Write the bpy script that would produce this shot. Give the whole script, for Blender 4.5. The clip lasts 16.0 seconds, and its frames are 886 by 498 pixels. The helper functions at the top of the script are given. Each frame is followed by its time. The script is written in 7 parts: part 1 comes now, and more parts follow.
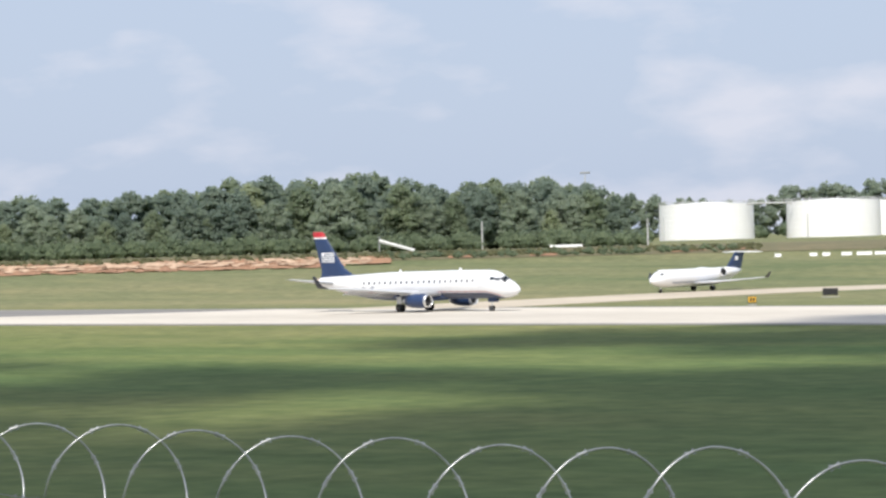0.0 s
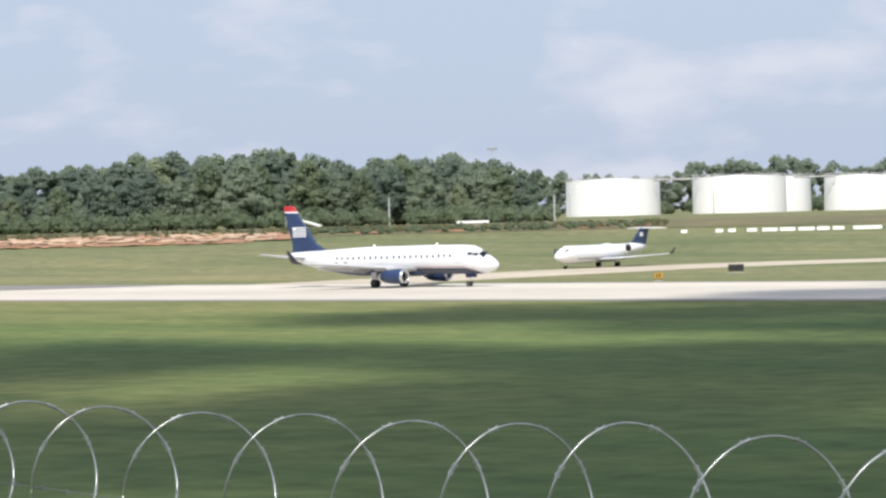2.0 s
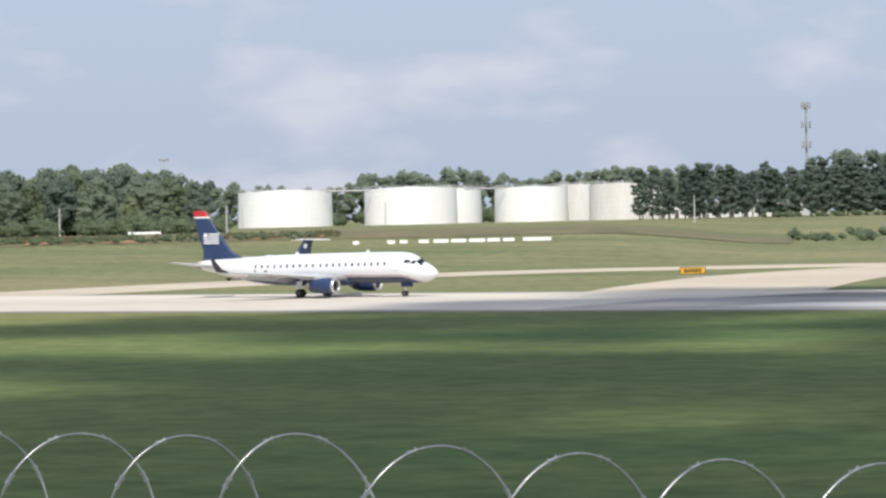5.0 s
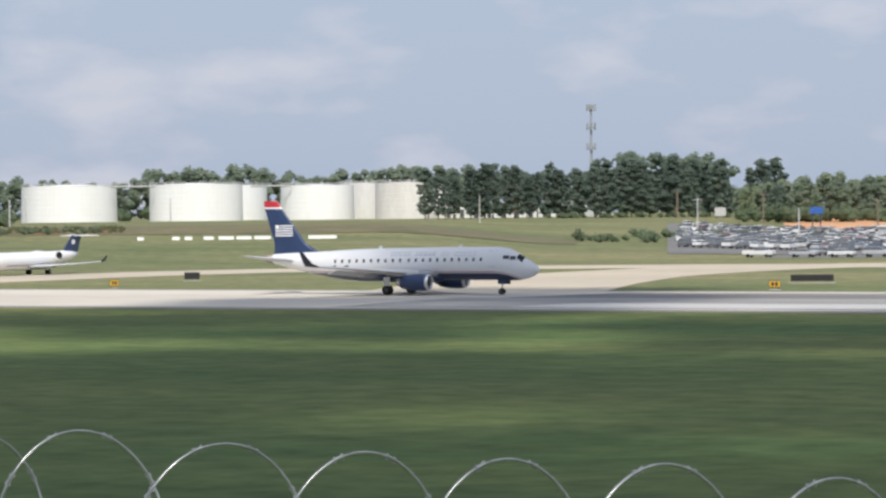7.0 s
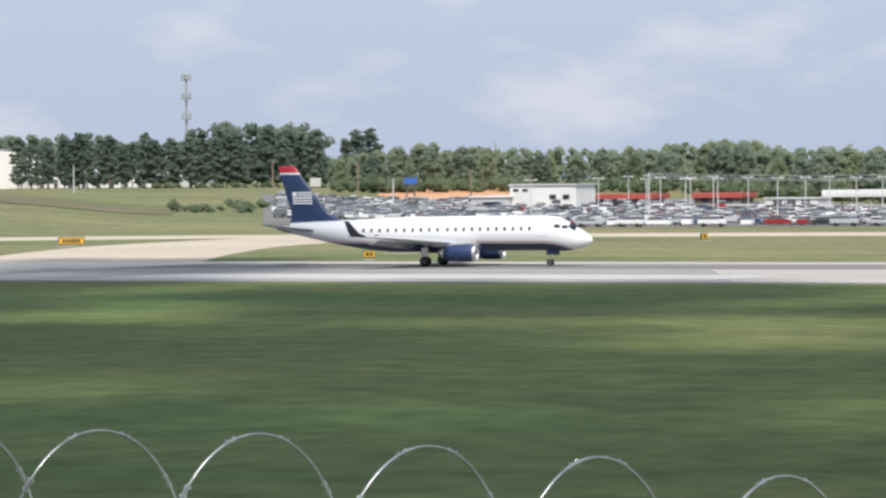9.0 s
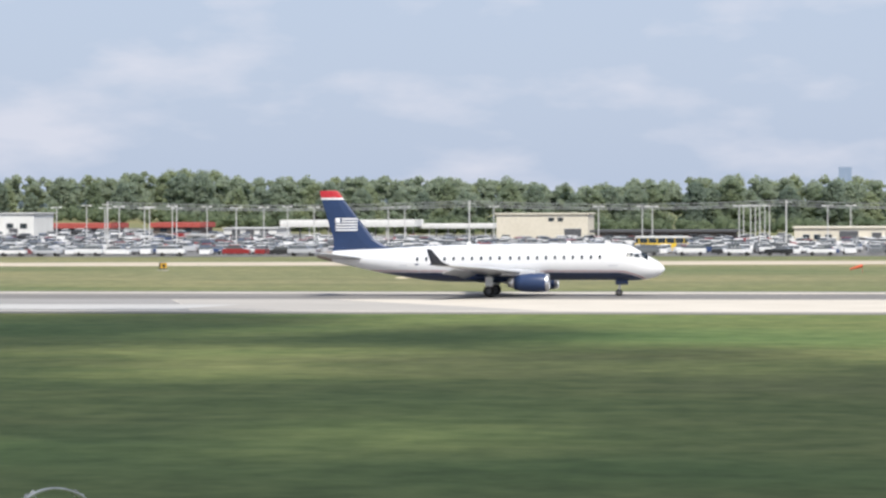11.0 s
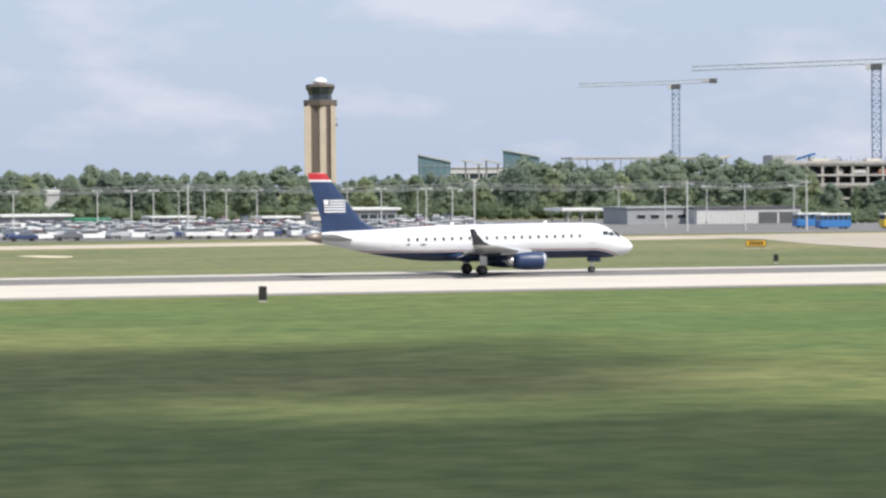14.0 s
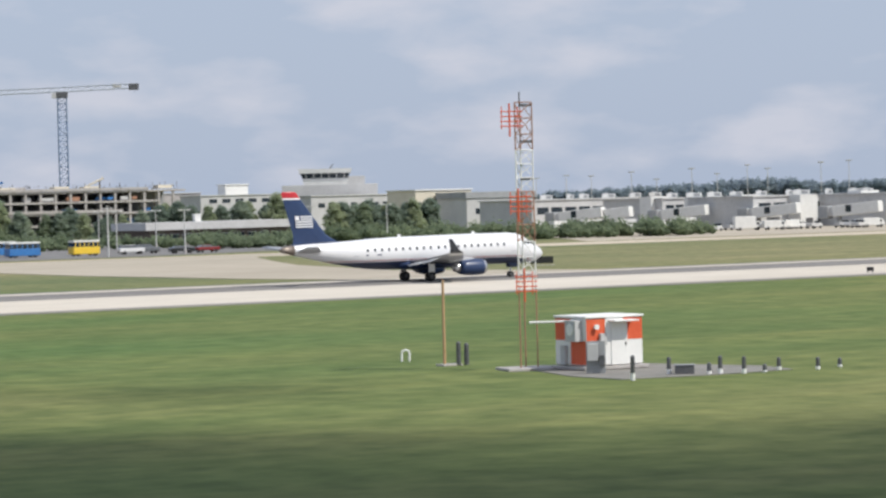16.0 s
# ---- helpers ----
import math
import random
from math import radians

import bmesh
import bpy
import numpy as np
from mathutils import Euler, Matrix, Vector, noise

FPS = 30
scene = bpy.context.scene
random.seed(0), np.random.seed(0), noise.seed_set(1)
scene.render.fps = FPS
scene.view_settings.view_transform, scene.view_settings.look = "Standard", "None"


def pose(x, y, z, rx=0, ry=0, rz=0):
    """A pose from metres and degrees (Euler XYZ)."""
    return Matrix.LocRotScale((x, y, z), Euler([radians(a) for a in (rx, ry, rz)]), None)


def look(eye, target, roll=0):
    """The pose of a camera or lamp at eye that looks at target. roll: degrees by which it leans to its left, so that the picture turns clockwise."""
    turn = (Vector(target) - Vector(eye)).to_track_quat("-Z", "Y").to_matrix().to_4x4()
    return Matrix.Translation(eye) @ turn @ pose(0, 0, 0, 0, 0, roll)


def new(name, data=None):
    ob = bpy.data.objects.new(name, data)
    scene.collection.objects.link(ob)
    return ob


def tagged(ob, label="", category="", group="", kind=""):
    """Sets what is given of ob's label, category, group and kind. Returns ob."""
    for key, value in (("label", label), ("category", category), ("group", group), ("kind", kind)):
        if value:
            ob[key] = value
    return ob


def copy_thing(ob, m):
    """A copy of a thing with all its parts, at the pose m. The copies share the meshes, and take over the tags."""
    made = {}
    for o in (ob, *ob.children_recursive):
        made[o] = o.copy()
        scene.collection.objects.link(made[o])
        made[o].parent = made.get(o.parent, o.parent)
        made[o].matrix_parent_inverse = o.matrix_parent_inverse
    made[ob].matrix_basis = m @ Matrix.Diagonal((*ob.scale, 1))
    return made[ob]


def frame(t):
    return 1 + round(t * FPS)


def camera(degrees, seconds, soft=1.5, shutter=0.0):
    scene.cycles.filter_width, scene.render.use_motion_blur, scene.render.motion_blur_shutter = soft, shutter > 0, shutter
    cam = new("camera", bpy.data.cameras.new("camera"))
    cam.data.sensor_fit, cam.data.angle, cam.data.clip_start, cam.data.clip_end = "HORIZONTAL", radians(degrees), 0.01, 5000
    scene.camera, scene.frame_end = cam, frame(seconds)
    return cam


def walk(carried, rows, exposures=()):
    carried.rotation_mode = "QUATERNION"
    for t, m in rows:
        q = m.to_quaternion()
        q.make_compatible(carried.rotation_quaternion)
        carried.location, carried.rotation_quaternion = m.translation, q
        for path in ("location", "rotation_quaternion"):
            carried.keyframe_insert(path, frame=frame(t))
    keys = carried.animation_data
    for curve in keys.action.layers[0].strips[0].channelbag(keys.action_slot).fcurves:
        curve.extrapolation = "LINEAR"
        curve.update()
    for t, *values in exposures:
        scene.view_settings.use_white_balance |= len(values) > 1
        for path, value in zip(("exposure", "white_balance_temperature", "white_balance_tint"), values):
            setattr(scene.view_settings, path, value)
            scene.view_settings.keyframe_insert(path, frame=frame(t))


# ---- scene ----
# ---- camera: one standing place on the bank, panning with the rolling jet ----
EYE = 8.24
cam = camera(17.567, 16.0, soft=2.6, shutter=0.0)
CAM = [(0, -39.360, -0.174, -1.434), (0.5, -38.337, -0.374, -0.777), (1, -37.977, -0.249, -2.079), (1.5, -37.760, -0.726, -1.241), (2, -37.512, -0.699, -1.395), (2.5, -36.876, -0.717, -1.301), (3, -36.346, -0.675, -1.408), (3.5, -35.747, -0.598, -1.446), (4, -34.989, -0.537, -1.355), (4.5, -32.942, -0.711, -1.178), (5, -30.966, -0.625, -1.299), (5.2, -30.534, -0.675, -1.166), (7.3, -25.658, -0.791, -0.465), (7.5, -24.895, -0.843, -0.361), (8, -23.101, -0.934, -0.686), (8.5, -21.124, -1.588, -1.264), (9, -18.615, -1.402, -0.503), (9.2, -17.641, -1.354, -0.831), (11.3, -6.087, -0.939, 0.370), (11.5, -4.824, -1.007, 0.710), (12, -0.205, -1.036, 0.534), (12.5, 3.924, -1.386, -0.042), (13, 7.895, -1.234, -0.054), (13.5, 11.166, -1.211, -0.159), (14, 15.006, -1.248, -0.452), (14.5, 18.448, -1.149, -0.507), (15, 22.720, -0.783, -0.425), (15.5, 26.920, -0.733, -0.924), (16, 31.105, -0.956, -1.506)]


SWAY = [(0, 0), (0.5, 0), (1, -0.012), (1.5, -0.026), (2.5, -0.018), (3.2, -0.004), (4.5, 0), (5.2, -0.004), (7.3, -0.018), (8, -0.028), (8.5, -0.036), (9, -0.004), (9.2, 0), (16, 0)]   # the holder's small sideways sway


def sway(t):
    return float(np.interp(t, [p[0] for p in SWAY], [p[1] for p in SWAY]))


def aim(yaw, pitch, roll, dx=0.0):
    return pose(dx, 0, EYE, 0, 0, -yaw) @ pose(0, 0, 0, 90 + pitch) @ pose(0, 0, 0, 0, 0, roll)


walk(cam, [(t, aim(a, b, c, sway(t))) for t, a, b, c in CAM], exposures=[(0, 0.05), (3, 0.03), (4.5, -0.03), (5.2, -0.1), (7.3, -0.22), (8, -0.24), (9, -0.02), (11.5, 0.02), (15, 0.06), (15.5, 0.02), (16, -0.2)])

# ---- light: high sun from behind the camera's right shoulder, hazy sky with thin cloud ----
SUN_EL, SUN_AZ = 51.0, 150.0   # degrees; azimuth clockwise from the view across the runway (+y)
world = bpy.data.worlds.new("sky")
scene.world = world
world.use_nodes = True
wn, wl = world.node_tree.nodes, world.node_tree.links
wn.clear()
w_out, w_bg = wn.new("ShaderNodeOutputWorld"), wn.new("ShaderNodeBackground")
w_sky = wn.new("ShaderNodeTexSky")
w_sky.sky_type, w_sky.sun_disc = "NISHITA", False
w_sky.sun_elevation, w_sky.sun_rotation = radians(SUN_EL), radians(SUN_AZ)
w_sky.dust_density, w_sky.air_density = 2.0, 1.0
w_co, w_map = wn.new("ShaderNodeTexCoord"), wn.new("ShaderNodeMapping")
w_map.inputs["Scale"].default_value = (9.0, 9.0, 24.0)
w_n = wn.new("ShaderNodeTexNoise")
w_n.inputs["Scale"].default_value, w_n.inputs["Detail"].default_value, w_n.inputs["Roughness"].default_value = 1.9, 7.0, 0.5
w_ramp = wn.new("ShaderNodeValToRGB")
w_ramp.color_ramp.elements[0].position, w_ramp.color_ramp.elements[1].position = 0.50, 0.70
w_ramp.color_ramp.elements[0].color, w_ramp.color_ramp.elements[1].color = (0.0, 0.0, 0.0, 1), (0.55, 0.55, 0.55, 1)
w_haze, w_mix = wn.new("ShaderNodeMix"), wn.new("ShaderNodeMix")
w_haze.data_type = w_mix.data_type = "RGBA"
w_haze.inputs["Factor"].default_value = 0.84
w_haze.inputs[7].default_value = (5.3, 6.2, 7.95, 1)      # thin high haze
w_mix.inputs[7].default_value = (7.9, 7.8, 8.5, 1)       # lit cloud
wl.new(w_co.outputs["Generated"], w_map.inputs["Vector"])
wl.new(w_map.outputs["Vector"], w_n.inputs["Vector"])
wl.new(w_n.outputs["Fac"], w_ramp.inputs["Fac"])
wl.new(w_sky.outputs["Color"], w_haze.inputs[6])
wl.new(w_haze.outputs[2], w_mix.inputs[6])
wl.new(w_ramp.outputs["Color"], w_mix.inputs["Factor"])
wl.new(w_mix.outputs[2], w_bg.inputs["Color"])
w_bg.inputs["Strength"].default_value = 0.103
wl.new(w_bg.outputs[0], w_out.inputs[0])

sun = new("sun", bpy.data.lights.new("sun", "SUN"))
sun.data.energy, sun.data.angle, sun.data.color = 4.7, radians(0.53), (1.0, 0.95, 0.87)
sun_dir = Vector((math.sin(radians(SUN_AZ)) * math.cos(radians(SUN_EL)), math.cos(radians(SUN_AZ)) * math.cos(radians(SUN_EL)), math.sin(radians(SUN_EL))))
sun.matrix_world = look(sun_dir * 100, (0, 0, 0))


# ---- materials ----
def mat(name, col, col2=None, rough=0.6, metal=0.0, scale=0.5, fine=8.0, var=0.16, bump=0.0, stretch=(1, 1, 1), island=0.0, objrand=0.0, coat=0.0, sub=None):
    """A surface with variation at a coarse and a fine scale between two close colours."""
    m = bpy.data.materials.new(name)
    m.use_nodes = True
    n, l = m.node_tree.nodes, m.node_tree.links
    p = n["Principled BSDF"]
    co, mp = n.new("ShaderNodeTexCoord"), n.new("ShaderNodeMapping")
    mp.inputs["Scale"].default_value = stretch
    l.new(co.outputs["Object"], mp.inputs["Vector"])
    a, b = n.new("ShaderNodeTexNoise"), n.new("ShaderNodeTexNoise")
    for nd, s in ((a, scale), (b, scale * fine)):
        nd.inputs["Scale"].default_value, nd.inputs["Detail"].default_value = s, 4.0
        l.new(mp.outputs["Vector"], nd.inputs["Vector"])
    add = n.new("ShaderNodeMath")
    add.operation = "MULTIPLY_ADD"
    add.inputs[1].default_value = 0.45
    l.new(b.outputs["Fac"], add.inputs[0])
    half = n.new("ShaderNodeMath")
    half.operation = "MULTIPLY"
    half.inputs[1].default_value = 0.55
    l.new(a.outputs["Fac"], half.inputs[0])
    l.new(half.outputs[0], add.inputs[2])
    fac = add.outputs[0]
    for src, amount in (("island", island), ("object", objrand)):
        if amount:
            g = n.new("ShaderNodeNewGeometry") if src == "island" else n.new("ShaderNodeObjectInfo")
            mm = n.new("ShaderNodeMath")
            mm.operation = "MULTIPLY_ADD"
            mm.inputs[1].default_value = amount
            sh = n.new("ShaderNodeMath")
            sh.operation = "SUBTRACT"
            sh.inputs[1].default_value = amount * 0.5
            l.new(g.outputs["Random Per Island" if src == "island" else "Random"], mm.inputs[0])
            l.new(fac, mm.inputs[2])
            l.new(mm.outputs[0], sh.inputs[0])
            fac = sh.outputs[0]
    ramp = n.new("ShaderNodeValToRGB")
    ramp.color_ramp.elements[0].position, ramp.color_ramp.elements[1].position = 0.3, 0.7
    c2 = col2 or tuple(min(1, c * (1 + var)) for c in col)
    c1 = col if col2 else tuple(c * (1 - var) for c in col)
    ramp.color_ramp.elements[0].color, ramp.color_ramp.elements[1].color = (*c1, 1), (*c2, 1)
    l.new(fac, ramp.inputs["Fac"])
    l.new(ramp.outputs["Color"], p.inputs["Base Color"])
    p.inputs["Roughness"].default_value, p.inputs["Metallic"].default_value = rough, metal
    p.inputs["Coat Weight"].default_value = coat
    if bump:
        bp = n.new("ShaderNodeBump")
        bp.inputs["Strength"].default_value, bp.inputs["Distance"].default_value = bump, 0.05
        l.new(b.outputs["Fac"], bp.inputs["Height"])
        l.new(bp.outputs["Normal"], p.inputs["Normal"])
    return m


def glow_free_glass(name, col=(0.03, 0.04, 0.05), rough=0.08):
    m = mat(name, col, rough=rough, var=0.2, scale=0.3)
    m.node_tree.nodes["Principled BSDF"].inputs["Specular IOR Level"].default_value = 0.6
    return m


def grass_material():
    """Mown airfield grass: broad dry and lush drifts, mower streaks along the runway, tufts."""
    m = bpy.data.materials.new("mown_grass")
    m.use_nodes = True
    n, l = m.node_tree.nodes, m.node_tree.links
    p = n["Principled BSDF"]
    co = n.new("ShaderNodeTexCoord")
    tones = []
    for scale, stretch, detail in ((0.012, (0.5, 1.0, 1.0), 4.0), (0.10, (0.34, 1.0, 1.0), 5.0), (0.55, (0.8, 0.8, 1.0), 6.0)):
        mp, nz = n.new("ShaderNodeMapping"), n.new("ShaderNodeTexNoise")
        mp.inputs["Scale"].default_value = stretch
        nz.inputs["Scale"].default_value, nz.inputs["Detail"].default_value, nz.inputs["Roughness"].default_value = scale, detail, 0.6
        l.new(co.outputs["Object"], mp.inputs["Vector"])
        l.new(mp.outputs["Vector"], nz.inputs["Vector"])
        tones.append(nz.outputs["Fac"])

    def ramp_node(fac, *stops):
        r = n.new("ShaderNodeValToRGB")
        r.color_ramp.elements[0].position, r.color_ramp.elements[0].color = stops[0][0], (*stops[0][1], 1)
        r.color_ramp.elements[1].position, r.color_ramp.elements[1].color = stops[-1][0], (*stops[-1][1], 1)
        for pos, colr in stops[1:-1]:
            r.color_ramp.elements.new(pos).color = (*colr, 1)
        l.new(fac, r.inputs["Fac"])
        return r.outputs["Color"]

    def mix(kind, f, x, y):
        nd = n.new("ShaderNodeMix")
        nd.data_type, nd.blend_type = "RGBA", kind
        nd.inputs["Factor"].default_value = f
        l.new(x, nd.inputs[6])
        l.new(y, nd.inputs[7])
        return nd.outputs[2]
    base = ramp_node(tones[0], (0.36, (0.084, 0.142, 0.048)), (0.52, (0.138, 0.166, 0.060)), (0.66, (0.200, 0.198, 0.086)))
    # unwatered, drier grass on the far side of the runway
    dry = ramp_node(tones[0], (0.36, (0.150, 0.166, 0.086)), (0.64, (0.245, 0.224, 0.130)))
    sep, rng_ = n.new("ShaderNodeSeparateXYZ"), n.new("ShaderNodeMapRange")
    l.new(co.outputs["Object"], sep.inputs[0])
    l.new(sep.outputs["Y"], rng_.inputs["Value"])
    rng_.inputs["From Min"].default_value, rng_.inputs["From Max"].default_value = 240.0, 300.0
    rng_.inputs["To Max"].default_value = 0.8
    zone = n.new("ShaderNodeMix")
    zone.data_type = "RGBA"
    l.new(rng_.outputs["Result"], zone.inputs["Factor"])
    l.new(base, zone.inputs[6])
    l.new(dry, zone.inputs[7])
    base = zone.outputs[2]
    streak = ramp_node(tones[1], (0.34, (0.78, 0.84, 0.80)), (0.52, (1.0, 1.0, 1.0)), (0.72, (1.2, 1.12, 1.08)))
    tuft = ramp_node(tones[2], (0.30, (0.62, 0.68, 0.62)), (0.66, (1.28, 1.22, 1.18)))
    l.new(mix("MULTIPLY", 0.9, mix("MULTIPLY", 0.9, base, streak), tuft), p.inputs["Base Color"])
    p.inputs["Roughness"].default_value = 0.95
    p.inputs["Specular IOR Level"].default_value = 0.15
    bp = n.new("ShaderNodeBump")
    bp.inputs["Strength"].default_value, bp.inputs["Distance"].default_value = 0.5, 0.12
    l.new(tones[2], bp.inputs["Height"])
    l.new(bp.outputs["Normal"], p.inputs["Normal"])
    return m


M_GRASS = grass_material()
M_EARTH = mat("red_earth", (0.15, 0.085, 0.048), (0.50, 0.275, 0.155), rough=0.95, scale=0.45, fine=4, bump=0.8)
M_CREAM = mat("cream_subsoil", (0.40, 0.24, 0.14), (0.66, 0.50, 0.36), rough=0.95, scale=0.5, fine=4, bump=0.6)
M_ORANGE = mat("orange_earth", (0.48, 0.23, 0.11), (0.62, 0.36, 0.20), rough=0.95, scale=0.08, fine=6, bump=0.4)
M_ROUGH = mat("rough_verge", (0.075, 0.085, 0.040), (0.19, 0.155, 0.080), rough=0.95, scale=0.1, fine=7, bump=0.6)
M_CONC = mat("runway_concrete", (0.44, 0.395, 0.33), (0.68, 0.625, 0.54), rough=0.85, scale=0.03, fine=20, stretch=(0.25, 1, 1))
# the next two greys mostly stand for cloud shade lying on the runway
M_SHADEGREY = mat("shade_grey_runway", (0.23, 0.222, 0.212), (0.34, 0.325, 0.31), rough=0.9, scale=0.05, fine=16, stretch=(0.2, 1, 1))
M_SHADEEDGE = mat("shade_edge_runway", (0.32, 0.30, 0.275), (0.48, 0.45, 0.41), rough=0.9, scale=0.05, fine=16, stretch=(0.2, 1, 1))
M_SHOULDER = mat("shoulder_asphalt", (0.17, 0.16, 0.145), (0.28, 0.265, 0.24), rough=0.92, scale=0.05, fine=14, stretch=(0.2, 1, 1))
M_BRIGHTSAND = mat("bright_exit_concrete", (0.40, 0.345, 0.265), (0.58, 0.50, 0.39), rough=0.9, scale=0.04, fine=16, stretch=(0.5, 1, 1))
M_SAND = mat("pale_taxiway_concrete", (0.29, 0.255, 0.20), (0.48, 0.425, 0.34), rough=0.9, scale=0.025, fine=16, stretch=(0.3, 1, 1))
# greyer marking colour, with the cloud shade over that stretch painted in
M_SHADEMARK = mat("shaded_marking_concrete", (0.36, 0.35, 0.335), (0.52, 0.51, 0.49), rough=0.85, scale=0.06, fine=14, stretch=(0.25, 1, 1))
M_RUBBER = mat("rubber_streaks", (0.13, 0.122, 0.115), (0.25, 0.235, 0.22), rough=0.9, scale=0.12, fine=8, stretch=(0.08, 1, 1))
M_LOT = mat("lot_asphalt", (0.12, 0.118, 0.116), (0.21, 0.205, 0.20), rough=0.92, scale=0.05, fine=10)
M_GRAVEL = mat("gravel", (0.15, 0.145, 0.13), (0.26, 0.25, 0.23), rough=0.95, scale=0.6, fine=10, bump=0.5)
def leafy(name, col, col2, island, objrand, scale=0.10):
    m = mat(name, col, col2, rough=0.7, scale=scale, fine=5, island=island, objrand=objrand)
    n, l = m.node_tree.nodes, m.node_tree.links
    p = n["Principled BSDF"]
    tl, mx = n.new("ShaderNodeBsdfTranslucent"), n.new("ShaderNodeMixShader")
    l.new(p.inputs["Base Color"].links[0].from_socket, tl.inputs["Color"])
    p.inputs["Specular IOR Level"].default_value = 0.25
    mx.inputs[0].default_value = 0.65
    l.new(p.outputs[0], mx.inputs[1])
    l.new(tl.outputs[0], mx.inputs[2])
    l.new(mx.outputs[0], n["Material Output"].inputs[0])
    return m


# the three tree colours below are lifted and blued to hold airlight haze
M_LEAF = leafy("broadleaf_foliage", (0.240, 0.302, 0.242), (0.375, 0.435, 0.325), 0.24, 0.55)
M_LEAF2 = leafy("yellow_green_foliage", (0.275, 0.335, 0.225), (0.425, 0.475, 0.310), 0.24, 0.55)
M_PINE = leafy("pine_needles", (0.185, 0.242, 0.205), (0.300, 0.362, 0.290), 0.26, 0.25)
M_SHRUB = leafy("shrub_foliage", (0.165, 0.215, 0.135), (0.285, 0.345, 0.215), 0.35, 0.0)
M_BRUSH = leafy("dry_olive_brush", (0.18, 0.20, 0.105), (0.31, 0.305, 0.17), 0.5, 0.0)
# aerial haze is put into the far foliage as a blue-grey colour
M_FAR = leafy("haze_tinted_woods", (0.24, 0.30, 0.34), (0.29, 0.35, 0.39), 0.2, 0.0, 0.03)
M_BARK = mat("bark", (0.09, 0.065, 0.045), (0.20, 0.155, 0.12), rough=0.95, scale=1.5, fine=5, bump=0.5)
M_WHITE = mat("white_aircraft_paint", (0.80, 0.81, 0.83), (0.86, 0.86, 0.87), rough=0.28, scale=0.4, fine=7, coat=0.3)
M_NAVY = mat("navy_aircraft_paint", (0.016, 0.036, 0.098), (0.024, 0.050, 0.13), rough=0.42, scale=0.4, fine=6, coat=0.1)
M_RED = mat("red_paint", (0.42, 0.02, 0.035), (0.50, 0.035, 0.045), rough=0.4, scale=0.5)
M_GREYP = mat("grey_wing_paint", (0.42, 0.43, 0.45), (0.55, 0.56, 0.58), rough=0.4, scale=0.7, fine=7)
M_DKGREY = mat("dark_grey_metal", (0.07, 0.075, 0.08), (0.14, 0.14, 0.15), rough=0.5, metal=0.2, scale=2)
M_METAL = mat("bright_metal", (0.62, 0.62, 0.63), (0.80, 0.80, 0.80), rough=0.28, metal=0.9, scale=1.5)
M_TAILMETAL = mat("heat_stained_metal", (0.20, 0.16, 0.13), (0.34, 0.29, 0.25), rough=0.45, metal=0.5, scale=2)
M_TYRE = mat("tyre_rubber", (0.014, 0.014, 0.015), (0.035, 0.034, 0.033), rough=0.85, scale=4)
M_BLACK = mat("black_opening", (0.006, 0.006, 0.007), (0.02, 0.02, 0.022), rough=0.7, scale=1)
M_GLASS = glow_free_glass("dark_glass")
M_DARKTIP = mat("dark_navy_paint", (0.018, 0.022, 0.035), (0.03, 0.036, 0.05), rough=0.4, scale=1)
M_LETTER = mat("grey_lettering", (0.36, 0.38, 0.44), (0.44, 0.46, 0.52), rough=0.5, scale=2)
M_TANK = mat("white_tank_paint", (0.80, 0.80, 0.79), (0.88, 0.88, 0.87), rough=0.55, scale=0.05, fine=12, stretch=(1, 1, 0.3))
M_TANKOLD = mat("weathered_tank_paint", (0.60, 0.58, 0.55), (0.76, 0.74, 0.71), rough=0.7, scale=0.08, fine=12, stretch=(1, 1, 0.25))
M_WALLW = mat("white_wall", (0.62, 0.62, 0.60), (0.78, 0.78, 0.76), rough=0.8, scale=0.2, fine=8)
M_BEIGE = mat("beige_wall", (0.58, 0.53, 0.43), (0.72, 0.67, 0.56), rough=0.85, scale=0.2, fine=8)
M_GREYW = mat("grey_wall", (0.24, 0.25, 0.26), (0.36, 0.37, 0.38), rough=0.8, scale=0.2, fine=8)
M_LTGREY = mat("light_grey_wall", (0.42, 0.42, 0.42), (0.56, 0.56, 0.56), rough=0.8, scale=0.2, fine=8)
M_DKROOF = mat("dark_roof", (0.05, 0.05, 0.055), (0.11, 0.11, 0.115), rough=0.8, scale=0.3)
M_REDROOF = mat("red_roof", (0.32, 0.05, 0.04), (0.45, 0.10, 0.08), rough=0.7, scale=0.3)
M_RAWCONC = mat("raw_concrete", (0.33, 0.31, 0.30), (0.48, 0.455, 0.44), rough=0.9, scale=0.3, fine=8)
M_TEAL = mat("teal_glass_wall", (0.085, 0.155, 0.185), (0.14, 0.23, 0.26), rough=0.25, scale=0.2)
M_TANSTONE = mat("tan_tower_wall", (0.47, 0.395, 0.31), (0.60, 0.51, 0.405), rough=0.85, scale=0.15, fine=8)
M_BROWN = mat("dark_brown_wall", (0.09, 0.07, 0.06), (0.16, 0.13, 0.11), rough=0.8, scale=0.2)
M_GALV = mat("galvanised_steel", (0.20, 0.21, 0.21), (0.46, 0.47, 0.47), rough=0.36, metal=0.8, scale=6, fine=5)
M_POLE = mat("pale_lamp_pole", (0.46, 0.46, 0.45), (0.60, 0.60, 0.59), rough=0.6, scale=1)
